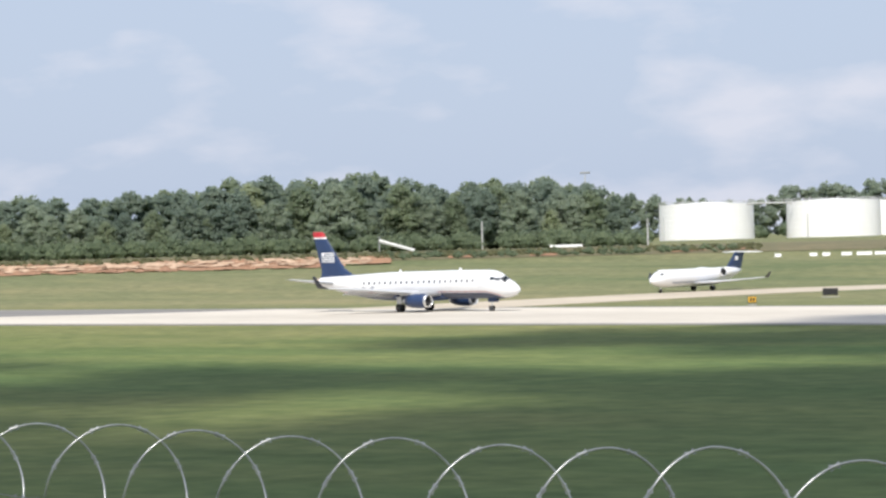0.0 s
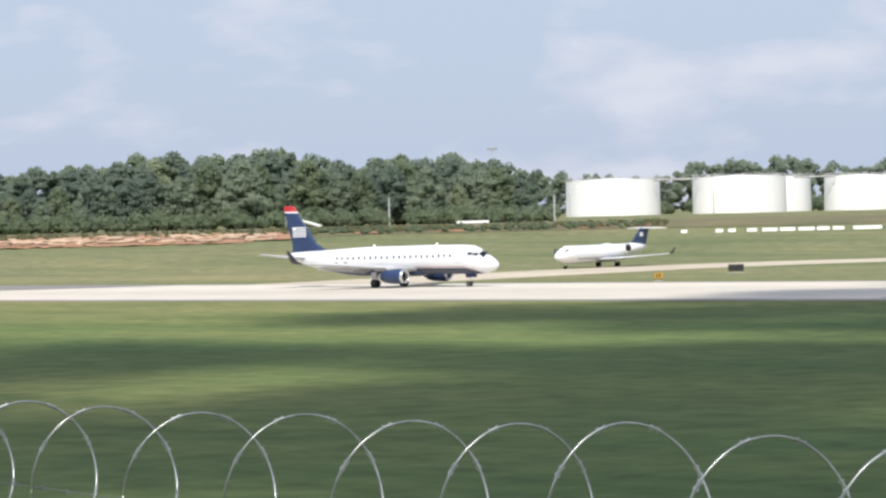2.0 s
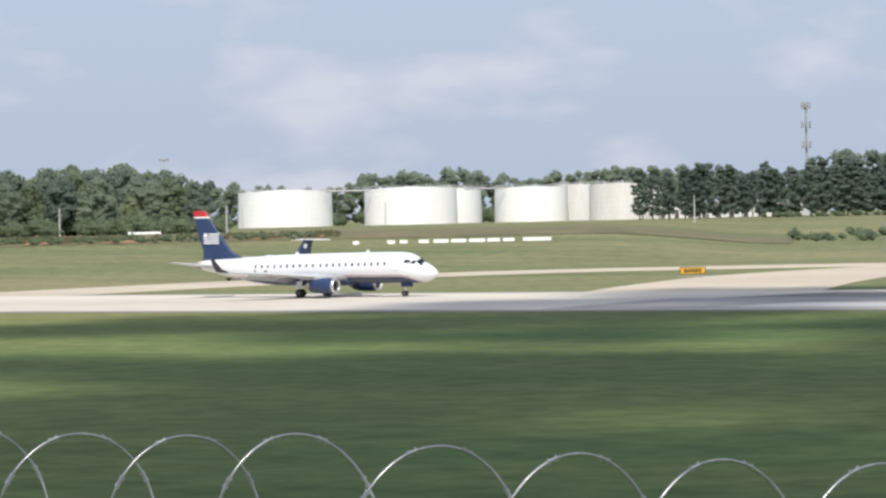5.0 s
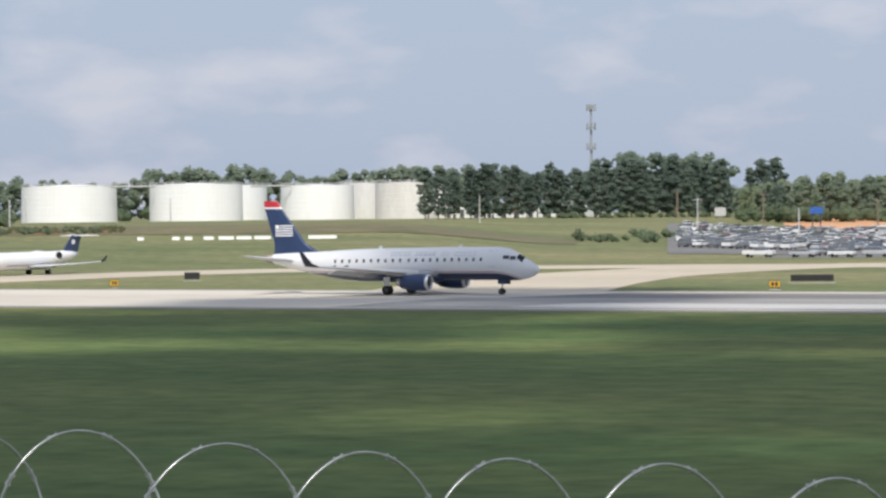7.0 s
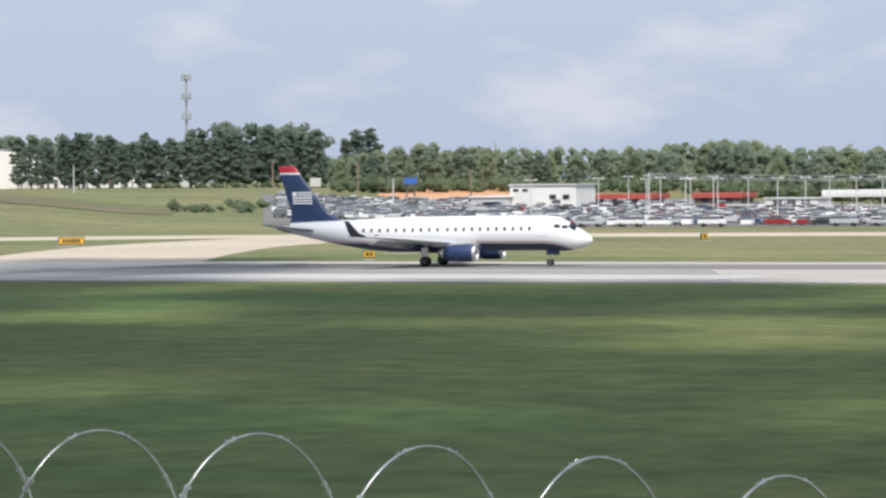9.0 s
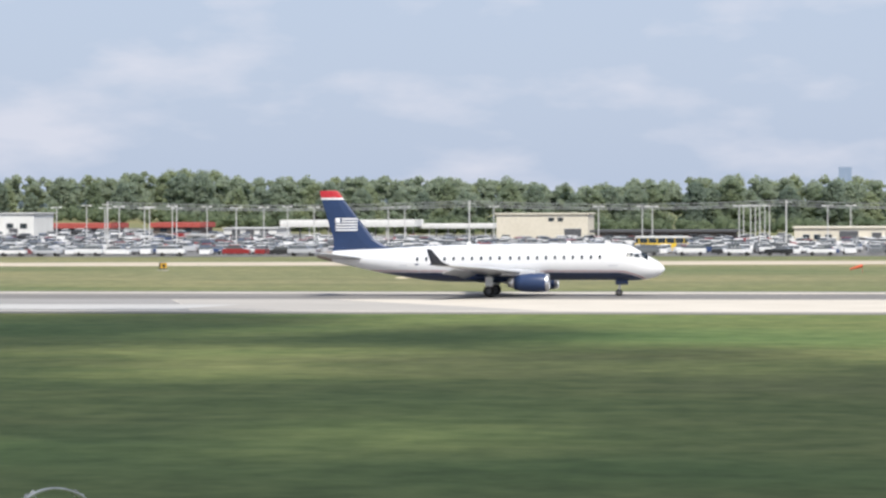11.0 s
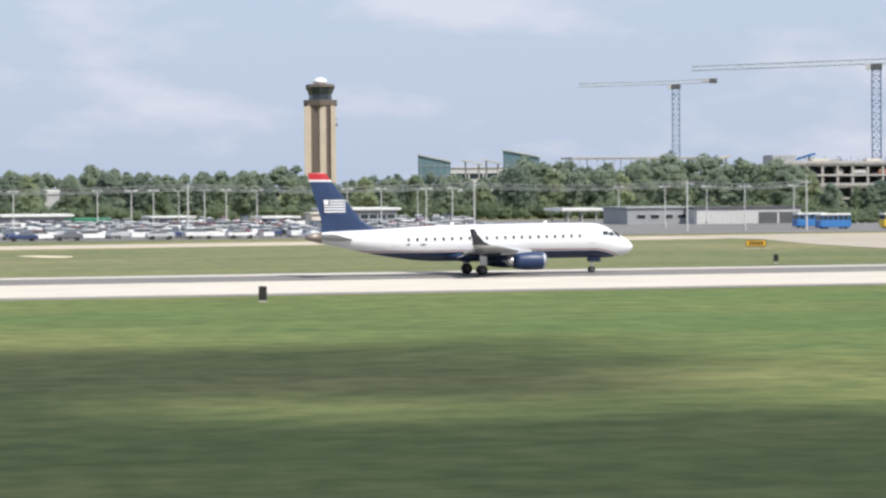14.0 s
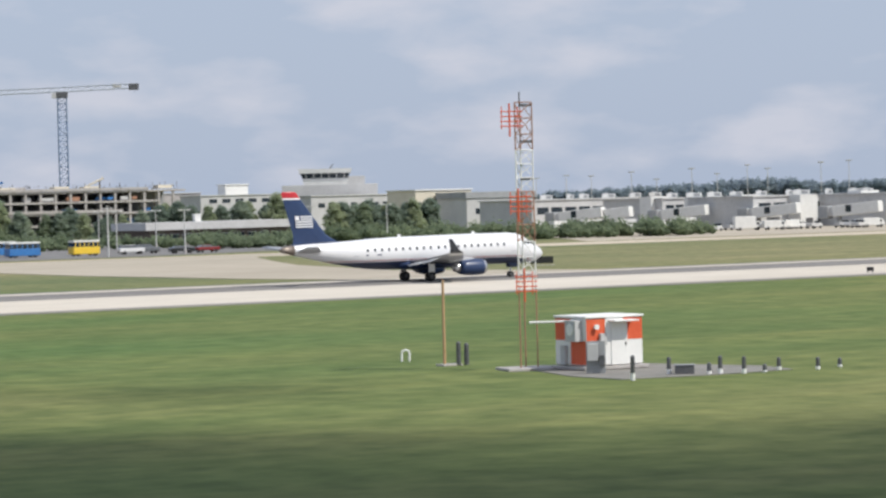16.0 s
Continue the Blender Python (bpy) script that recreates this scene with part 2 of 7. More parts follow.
M_WOOD = mat("weathered_pole_wood", (0.16, 0.12, 0.085), (0.30, 0.24, 0.18), rough=0.9, scale=2)
M_CRANE = mat("blue_grey_crane_steel", (0.12, 0.17, 0.27), (0.20, 0.27, 0.40), rough=0.5, scale=1)
M_CRANEJ = mat("pale_crane_steel", (0.30, 0.34, 0.40), (0.42, 0.46, 0.52), rough=0.5, scale=1)
M_SIGNBLK = mat("black_sign_face", (0.012, 0.012, 0.013), (0.03, 0.03, 0.03), rough=0.5, scale=3)
M_SIGNYEL = mat("yellow_sign_face", (0.62, 0.33, 0.02), (0.72, 0.42, 0.04), rough=0.5, scale=3)
M_HUTORG = mat("orange_red_panel", (0.60, 0.085, 0.03), (0.72, 0.14, 0.06), rough=0.55, scale=0.8, fine=6)
M_HUTWHT = mat("white_panel", (0.72, 0.72, 0.71), (0.82, 0.82, 0.80), rough=0.55, scale=0.8, fine=6)
M_RUST = mat("faded_orange_steel", (0.28, 0.135, 0.085), (0.42, 0.24, 0.16), rough=0.7, scale=3)
M_PALESAND = mat("pale_dry_sand", (0.50, 0.43, 0.29), (0.64, 0.56, 0.40), rough=0.95, scale=0.6, fine=6)
M_OCHRE = mat("ochre_pole_paint", (0.40, 0.24, 0.12), (0.52, 0.34, 0.19), rough=0.6, scale=2)
# city facades carry the distance haze as blue in their base colour
M_CITY = mat("haze_blue_facade", (0.21, 0.28, 0.41), (0.27, 0.34, 0.47), rough=0.6, scale=0.02, fine=8, stretch=(1, 1, 0.2))
M_CITY2 = mat("haze_pale_facade", (0.32, 0.39, 0.50), (0.40, 0.47, 0.57), rough=0.6, scale=0.02, fine=8)
M_BLUESIGN = mat("blue_sign_face", (0.03, 0.10, 0.36), (0.05, 0.14, 0.44), rough=0.4, scale=1)
M_GREEN = mat("green_canopy", (0.02, 0.17, 0.09), (0.04, 0.24, 0.13), rough=0.5, scale=1)
M_BUSYEL = mat("yellow_bus_paint", (0.70, 0.46, 0.03), (0.80, 0.56, 0.06), rough=0.4, scale=1)
M_BUSBLU = mat("blue_bus_paint", (0.03, 0.14, 0.38), (0.05, 0.20, 0.48), rough=0.4, scale=1)
M_CARGLASS = glow_free_glass("car_glass", (0.10, 0.11, 0.12), 0.12)
CAR_PAINTS = [mat(nm, c, rough=0.25, coat=0.5, scale=1, var=0.08) for nm, c in (
    ("white_car_paint", (0.72, 0.72, 0.72)), ("silver_car_paint", (0.42, 0.43, 0.45)), ("grey_car_paint", (0.13, 0.14, 0.15)),
    ("black_car_paint", (0.015, 0.016, 0.018)), ("dark_red_car_paint", (0.20, 0.018, 0.02)), ("blue_car_paint", (0.025, 0.05, 0.14)))]
CAR_WORDS = ["white", "silver", "grey", "black", "dark red", "blue"]


def livery():
    """White fuselage with a navy belly and a thin red line between them, as one paint scheme in the body's own space."""
    m = mat("airliner_livery", (0.70, 0.71, 0.73), (0.77, 0.77, 0.78), rough=0.28, scale=0.4, fine=7, coat=0.3)
    n, l = m.node_tree.nodes, m.node_tree.links
    p = n["Principled BSDF"]
    white = p.inputs["Base Color"].links[0].from_socket
    co, sep = n.new("ShaderNodeTexCoord"), n.new("ShaderNodeSeparateXYZ")
    l.new(co.outputs["Object"], sep.inputs[0])

    def op(kind, a, b):
        nd = n.new("ShaderNodeMath")
        nd.operation = kind
        for i, v in enumerate((a, b)):
            if isinstance(v, (int, float)):
                nd.inputs[i].default_value = v
            else:
                l.new(v, nd.inputs[i])
        return nd.outputs[0]
    fwd = op("MAXIMUM", op("ADD", sep.outputs["X"], 0.3), 0.0)
    level = op("ADD", sep.outputs["Z"], op("MULTIPLY", op("MULTIPLY", fwd, fwd), 0.10))   # the line dips towards the nose
    col = white
    for below, c in ((2.30, (0.32, 0.03, 0.05, 1)), (2.23, (0.70, 0.70, 0.73, 1)), (2.13, (0.018, 0.032, 0.080, 1))):
        mx = n.new("ShaderNodeMix")
        mx.data_type = "RGBA"
        mx.inputs[7].default_value = c
        l.new(op("LESS_THAN", level, below), mx.inputs["Factor"])
        l.new(col, mx.inputs[6])
        col = mx.outputs[2]
    l.new(col, p.inputs["Base Color"])
    return m


M_LIVERY = livery()


# ---- building helpers ----
def polar(az, d, z=0.0):
    return Vector((d * math.sin(radians(az)), d * math.cos(radians(az)), z))


def link(name, bm, material, smooth=False):
    me = bpy.data.meshes.new(name)
    bm.normal_update()
    bm.to_mesh(me)
    bm.free()
    for m in (material if isinstance(material, (list, tuple)) else [material]):
        me.materials.append(m)
    if smooth:
        me.shade_smooth()
    return new(name, me)


def part(name, bm, material, parent, label="", smooth=False):
    ob = link(name, bm, material, smooth)
    ob.parent = parent
    return tagged(ob, label)


def thing(name, label, category, m=None, group=""):
    ob = new(name)
    ob.empty_display_size = 0.5
    if m is not None:
        ob.matrix_basis = m
    return tagged(ob, label, category, group)


def box(bm, c, s, rz=0.0, bev=0.0, tilt=0.0):
    r = bmesh.ops.create_cube(bm, size=1.0, matrix=Matrix.Translation(c) @ Matrix.Rotation(radians(rz), 4, "Z") @ Matrix.Rotation(radians(tilt), 4, "Y") @ Matrix.Diagonal((*s, 1)))
    if bev:
        es = list({e for v in r["verts"] for e in v.link_edges})
        bmesh.ops.bevel(bm, geom=es, offset=bev, segments=2, affect="EDGES", profile=0.6)
    return bm


def rod(bm, a, b, r0, r1=None, n=8):
    """A tapered round bar from a to b."""
    a, b = Vector(a), Vector(b)
    d = b - a
    m = Matrix.Translation((a + b) / 2) @ d.to_track_quat("Z", "Y").to_matrix().to_4x4()
    bmesh.ops.create_cone(bm, cap_ends=True, segments=n, radius1=r0, radius2=r0 if r1 is None else r1, depth=d.length, matrix=m)
    return bm


def loft(bm, rings, close=True):
    """Skin between rings of equal length."""
    vs = [[bm.verts.new(p) for p in ring] for ring in rings]
    n = len(rings[0])
    for a, b in zip(vs, vs[1:]):
        for i in range(n):
            bm.faces.new((a[i], a[(i + 1) % n], b[(i + 1) % n], b[i]))
    if close:
        bm.faces.new(vs[0][::-1])
        bm.faces.new(vs[-1])
    bmesh.ops.recalc_face_normals(bm, faces=bm.faces)
    return bm


def tube_along_x(bm, stations, n=36):
    """stations: x, centre z, half width, half height."""
    return loft(bm, [[(x, w * math.cos(2 * math.pi * i / n), zc + h * math.sin(2 * math.pi * i / n)) for i in range(n)] for x, zc, w, h in stations])


def foil(bm, stations, n=9):
    """A wing skin. stations: leading edge x, y, z, chord, thickness ratio; chord runs to -x."""
    prof = [(0.0, 0.0), (0.02, 0.35), (0.1, 0.75), (0.3, 1.0), (0.6, 0.7), (1.0, 0.05), (0.6, -0.45), (0.3, -0.6), (0.1, -0.5), (0.02, -0.28)]
    return loft(bm, [[(x - u * c, y, z + w * c * th * 0.6) for u, w in prof] for x, y, z, c, th in stations])


def fin_foil(bm, stations):
    """An upright fin. stations: leading edge x, z, chord, half thickness."""
    prof = [(0.0, 0.0), (0.08, 0.7), (0.35, 1.0), (0.7, 0.6), (1.0, 0.08), (0.7, -0.6), (0.35, -1.0), (0.08, -0.7)]
    return loft(bm, [[(x - u * c, w * th, z) for u, w in prof] for x, z, c, th in stations])


def lathe(bm, profile, n=24, axis="Z", at=(0, 0, 0), close=False):
    """profile: (along, radius) rings about an axis."""
    rings = []
    for s, r in profile:
        ring = []
        for i in range(n):
            a = 2 * math.pi * i / n
            u, v = r * math.cos(a), r * math.sin(a)
            ring.append({"Z": (at[0] + u, at[1] + v, at[2] + s), "X": (at[0] + s, at[1] + u, at[2] + v), "Y": (at[0] + u, at[1] + s, at[2] + v)}[axis])
        rings.append(ring)
    return loft(bm, rings, close)


# ---- ground, one sheet to the horizon ----
def ramp(v, *pts):
    for (a, p), (b, q) in zip(pts, pts[1:]):
        if v <= b:
            k = max(0.0, min(1.0, (v - a) / (b - a)))
            k = k * k * (3 - 2 * k)
            return p + (q - p) * k
    return pts[-1][1]


def terrain(x, y):
    d, az = math.hypot(x, y), math.degrees(math.atan2(x, y))
    front = ramp(y, (-6.0, 0.0), (3.0, 1.0))
    bank = 6.6 - front * ramp(d, (2.0, 0.0), (9.0, 2.2), (75.0, 6.6))       # the bank under the camera
    if y < 0:
        bank = max(bank, 6.6 * ramp(-y, (0, 0), (4, 1)) if d < 90 else 0)
    left = ramp(d, (430.0, 0.0), (565.0, 2.9), (628.0, 5.9), (5000.0, 5.9))
    mid = ramp(d, (440.0, 0.0), (960.0, 6.0), (5000.0, 6.0))
    lot = ramp(d, (540.0, 0.0), (760.0, 2.2), (880.0, 5.2), (5000.0, 5.2))
    a = abs(az)
    if az > 0:
        hill = 0.0
    elif a > 28:
        hill = left
    elif a > 24:
        hill = mid + (left - mid) * ramp(a, (24, 0), (28, 1))
    elif a > 22.4:
        hill = mid
    elif a > 19:
        hill = lot + (mid - lot) * ramp(a, (19, 0), (22.4, 1))
    else:
        hill = lot * ramp(a, (9, 0), (16, 1))
    return bank + hill * ramp(y, (0, 0), (60, 1))


def ground_sheet():
    angles = [-180 + i * 4 for i in range(31)] + [-56 + i * 0.5 for i in range(224)] + [56 + i * 4 for i in range(31)]
    radii = [0.0] + [1.0 + i for i in range(12)] + [14 + 4 * i for i in range(20)] + [100 + 20 * i for i in range(17)] + [430 + 12 * i for i in range(50)] + [1040 + 100 * i for i in range(5)] + [1700, 2100, 2700, 3500, 4300, 4900]
    bm = bmesh.new()
    rows = []
    for d in radii[1:]:
        rows.append([bm.verts.new((*polar(a, d).xy, terrain(*polar(a, d).xy))) for a in angles])
    c = bm.verts.new((0, 0, terrain(0, 0.01)))
    n = len(angles)
    for i in range(n):
        bm.faces.new((c, rows[0][(i + 1) % n], rows[0][i]))
    for p, q in zip(rows, rows[1:]):
        for i in range(n):
            bm.faces.new((p[i], p[(i + 1) % n], q[(i + 1) % n], q[i]))
    bmesh.ops.recalc_face_normals(bm, faces=bm.faces)
    ob = link("ground", bm, M_GRASS, True)
    return tagged(ob, "mown green grass with dry yellowish streaks", "grass", kind="structure")


ground_sheet()


def patch(name, az0, az1, d0, d1, material, label, category, seed, lift=0.12, fill=0.5, step=(0.2, 4.0), scale=0.05, relief=0.0):
    """A broken patch of another surface lying on the ground."""
    bm = bmesh.new()
    na, nd = int((az1 - az0) / step[0]), int((d1 - d0) / step[1])
    grid = {}
    for i in range(na + 1):
        for j in range(nd + 1):
            a, d = az0 + (az1 - az0) * i / na, d0 + (d1 - d0) * j / nd
            p = polar(a, d)
            grid[i, j] = (p.x, p.y, terrain(p.x, p.y) + lift + relief * (0.5 + noise.noise((p.x * 0.22, p.y * 0.22, seed)) + 0.6 * noise.noise((p.x * 0.6, p.y * 0.6, seed))))
    vs = {}
    for i in range(na):
        for j in range(nd):
            x, y, _ = grid[i, j]
            edge = min(i, na - 1 - i, 6) / 6 * min(j + 1, nd - j, 3) / 3
            if noise.noise((x * scale, y * scale, seed)) * 0.5 + 0.5 < fill + 0.3 * edge - 0.15:
                q = [(i, j), (i + 1, j), (i + 1, j + 1), (i, j + 1)]
                for k in q:
                    if k not in vs:
                        vs[k] = bm.verts.new(grid[k])
                bm.faces.new([vs[k] for k in q])
    ob = link(name, bm, material)
    return tagged(ob, label, category, kind="structure")


patch("earth_bank", -50, -41.3, 577, 607, M_EARTH, "eroded red and cream earth cut in a grass bank", "earth bank", 3.1, fill=0.60, step=(0.06, 1.5), scale=0.26, relief=0.22)
patch("earth_bank", -41.2, -40.4, 584, 606, M_EARTH, "orange earth scar in a grass bank", "earth bank", 4.4, fill=0.66, step=(0.05, 1.5), scale=0.26, relief=0.22)
patch("subsoil_streaks", -48.5, -40.6, 583, 603, M_CREAM, "cream subsoil showing in an earth cut", "earth bank", 8.3, lift=0.30, fill=0.38, step=(0.04, 1.2), scale=0.40, relief=0.25)
patch("earth_bank", -39.8, -30.5, 592, 606, M_EARTH, "scattered red and cream earth scars along a grass bank", "earth bank", 6.4, fill=0.22, step=(0.09, 2.0), scale=0.12, relief=0.15)
patch("bank_verge", -50, -24, 594, 640, M_ROUGH, "rough brown and olive grass along the bank top", "verge", 7.7, lift=0.10, fill=1.1, step=(0.2, 4.0), scale=0.03)
patch("orange_bank", -19.9, -16.9, 785, 880, M_ORANGE, "bare orange earth slope beside the car lot", "earth bank", 5.2, lift=0.2, fill=0.85, scale=0.02)


def sheet(name, pts, z, material, label, category, kind="structure", thick=0.05):
    bm = bmesh.new()
    lo = [bm.verts.new((x, y, z - thick)) for x, y in pts]
    hi = [bm.verts.new((x, y, z)) for x, y in pts]
    n = len(pts)
    bm.faces.new(hi)
    for i in range(n):
        bm.faces.new((lo[i], lo[(i + 1) % n], hi[(i + 1) % n], hi[i]))
    bmesh.ops.recalc_face_normals(bm, faces=bm.faces)
    return tagged(link(name, bm, material), label, category, kind=kind)


def ribbon(name, pts, width, z, material, label, category, thick=0.05):
    """A paved strip along a smooth line."""
    pts = [Vector((*p, 0)) for p in pts]
    fine = []
    for i in range(len(pts) - 1):
        p0, p1, p2, p3 = pts[max(0, i - 1)], pts[i], pts[i + 1], pts[min(len(pts) - 1, i + 2)]
        for k in range(8):
            u = k / 8
            fine.append(0.5 * ((2 * p1) + (p2 - p0) * u + (2 * p0 - 5 * p1 + 4 * p2 - p3) * u * u + (3 * p1 - p0 - 3 * p2 + p3) * u ** 3))
    fine.append(pts[-1])
    bm = bmesh.new()
    rows = []
    for i, p in enumerate(fine):
        t = (fine[min(i + 1, len(fine) - 1)] - fine[max(i - 1, 0)]).normalized()
        s = Vector((-t.y, t.x, 0)) * width / 2
        rows.append([bm.verts.new((*(p + s).xy, z)), bm.verts.new((*(p - s).xy, z)), bm.verts.new((*(p - s).xy, z - thick)), bm.verts.new((*(p + s).xy, z - thick))])
    for a, b in zip(rows, rows[1:]):
        for i in range(4):
            bm.faces.new((a[i], a[(i + 1) % 4], b[(i + 1) % 4], b[i]))
    bmesh.ops.recalc_face_normals(bm, faces=bm.faces)
    return tagged(link(name, bm, material), label, category, kind="structure")


# runway: paved shoulders, a worn centre, pale edges
sheet("runway_shoulder", [(-1600, 214.6), (1600, 214.6), (1600, 270), (-1600, 270)], 0.05, M_SHOULDER, "grey asphalt runway shoulder", "runway")
sheet("runway", [(-1600, 218.2), (1600, 218.2), (1600, 266.5), (-1600, 266.5)], 0.06, M_CONC, "pale worn concrete runway", "runway")
sheet("rubber_band", [(-118, 246.5), (620, 246.5), (620, 262.5), (-112, 262.5)], 0.066, M_RUBBER, "dark rubber and asphalt band along the runway", "runway")
sheet("rubber_band", [(-420, 236), (-300, 238), (-270, 241.6), (-256, 252), (-246, 265.5), (-262, 266.3), (-420, 266.3)], 0.066, M_RUBBER, "dark worn asphalt along the runway edge", "runway")
# two sheets paint the shaded stretch, the second its softer end
sheet("shade_overlay", [(-122, 219.5), (-50, 219.5), (-58, 246.4), (-122, 246.4)], 0.066, M_SHADEGREY, "grey runway overlay painted for cloud shade", "runway")
sheet("shade_overlay", [(-49.9, 219.5), (-22, 219.5), (-44, 246.4), (-57.9, 246.4)], 0.066, M_SHADEEDGE, "pale grey overlay painted as the cloud shade's edge", "runway")
# the marking on the greyed stretch has its shade in the colour
for x0, x1, y0, y1 in ((-106, -52, 222, 233), (48, 97, 221, 233), (72, 118, 263, 265.6), (-330, -215, 224, 240), (-40, 60, 263.5, 265.8), (128, 320, 263.3, 265.6)):
    sheet("runway_marking", [(x0, y0), (x1, y0), (x1 + 3, y1), (x0 + 3, y1)], 0.072, M_SHADEMARK if -110 < x0 < -50 else M_CONC, "white painted runway marking", "marking")
ribbon("taxiway", [(-224, 262), (-223, 300), (-219, 338), (-205, 366), (-180, 382), (-140, 392), (-60, 399), (60, 409), (200, 425), (346, 426), (700, 426)], 24, 0.055, M_BRIGHTSAND, "pale concrete taxiway beyond the grass", "taxiway")
ribbon("runway_exit", [(-128, 262), (-139, 300), (-146, 340), (-140, 385), (-118, 402)], 26, 0.058, M_BRIGHTSAND, "pale concrete runway exit", "taxiway")
sheet("exit_apron", [(151, 268), (148, 290), (147, 330), (149, 362), (156, 400), (150, 428), (245, 433), (214, 414), (197, 375), (185, 345), (174, 300), (184, 266)], 0.058, M_SAND, "pale concrete exit apron", "taxiway")
sheet("car_lot_paving", [(-205, 520), (-175, 455), (215, 452), (262, 470), (330, 640), (-40, 700), (-120, 560)], 0.06, M_LOT, "grey asphalt of a parking lot", "car park")
def drape(name, az0, az1, d0, d1, material, label, category, lift=0.1):
    """Paving that follows the rising ground."""
    bm = bmesh.new()
    na, nd = max(2, int((az1 - az0) / 0.5)), max(2, int((d1 - d0) / 12))
    rows = [[bm.verts.new((*polar(az0 + (az1 - az0) * i / na, d0 + (d1 - d0) * j / nd).xy, 0)) for i in range(na + 1)] for j in range(nd + 1)]
    for row in rows:
        for v in row:
            v.co.z = terrain(v.co.x, v.co.y) + lift
    for a, b in zip(rows, rows[1:]):
        for i in range(na):
            bm.faces.new((a[i], a[i + 1], b[i + 1], b[i]))
    return tagged(link(name, bm, material), label, category, kind="structure")


drape("upper_lot_paving", -22.2, -3.0, 515, 790, M_LOT, "grey asphalt of a sloping parking lot", "car park")
sheet("terminal_apron", [(300, 445), (900, 445), (900, 720), (470, 720), (360, 560)], 0.06, M_SAND, "pale concrete terminal apron", "apron")


# ---- aircraft ----
def wheel(name, at, r, w, parent):
    tyre = part(name, lathe(bmesh.new(), [(-w / 2, r * 0.55), (-w / 2, r * 0.86), (-w * 0.36, r * 0.97), (0, r), (w * 0.36, r * 0.97), (w / 2, r * 0.86), (w / 2, r * 0.55)], 20, "Y", at), M_TYRE, parent, smooth=True)
    part("rim", lathe(bmesh.new(), [(-w * 0.42, r * 0.1), (-w * 0.36, r * 0.56), (w * 0.36, r * 0.56), (w * 0.42, r * 0.1)], 16, "Y", at, True), M_DKGREY, tyre, "dull metal wheel rim")
    return tyre


def side_decal(bm, x0, x1, z0, z1, yfun, side, thick=0.012, n=1):
    """A thin plate that follows the body's side."""
    for i in range(n):
        a, b = x0 + (x1 - x0) * i / n, x0 + (x1 - x0) * (i + 1) / n
        q = [(a, z0), (b, z0), (b, z1), (a, z1)]
        v = [bm.verts.new((x, side * (yfun(x, z) + thick), z)) for x, z in q]
        w = [bm.verts.new((x, side * (yfun(x, z) - 0.03), z)) for x, z in q]
        bm.faces.new(v)
        for k in range(4):
            bm.faces.new((v[k], v[(k + 1) % 4], w[(k + 1) % 4], w[k]))
    bmesh.ops.recalc_face_normals(bm, faces=bm.faces)
    return bm


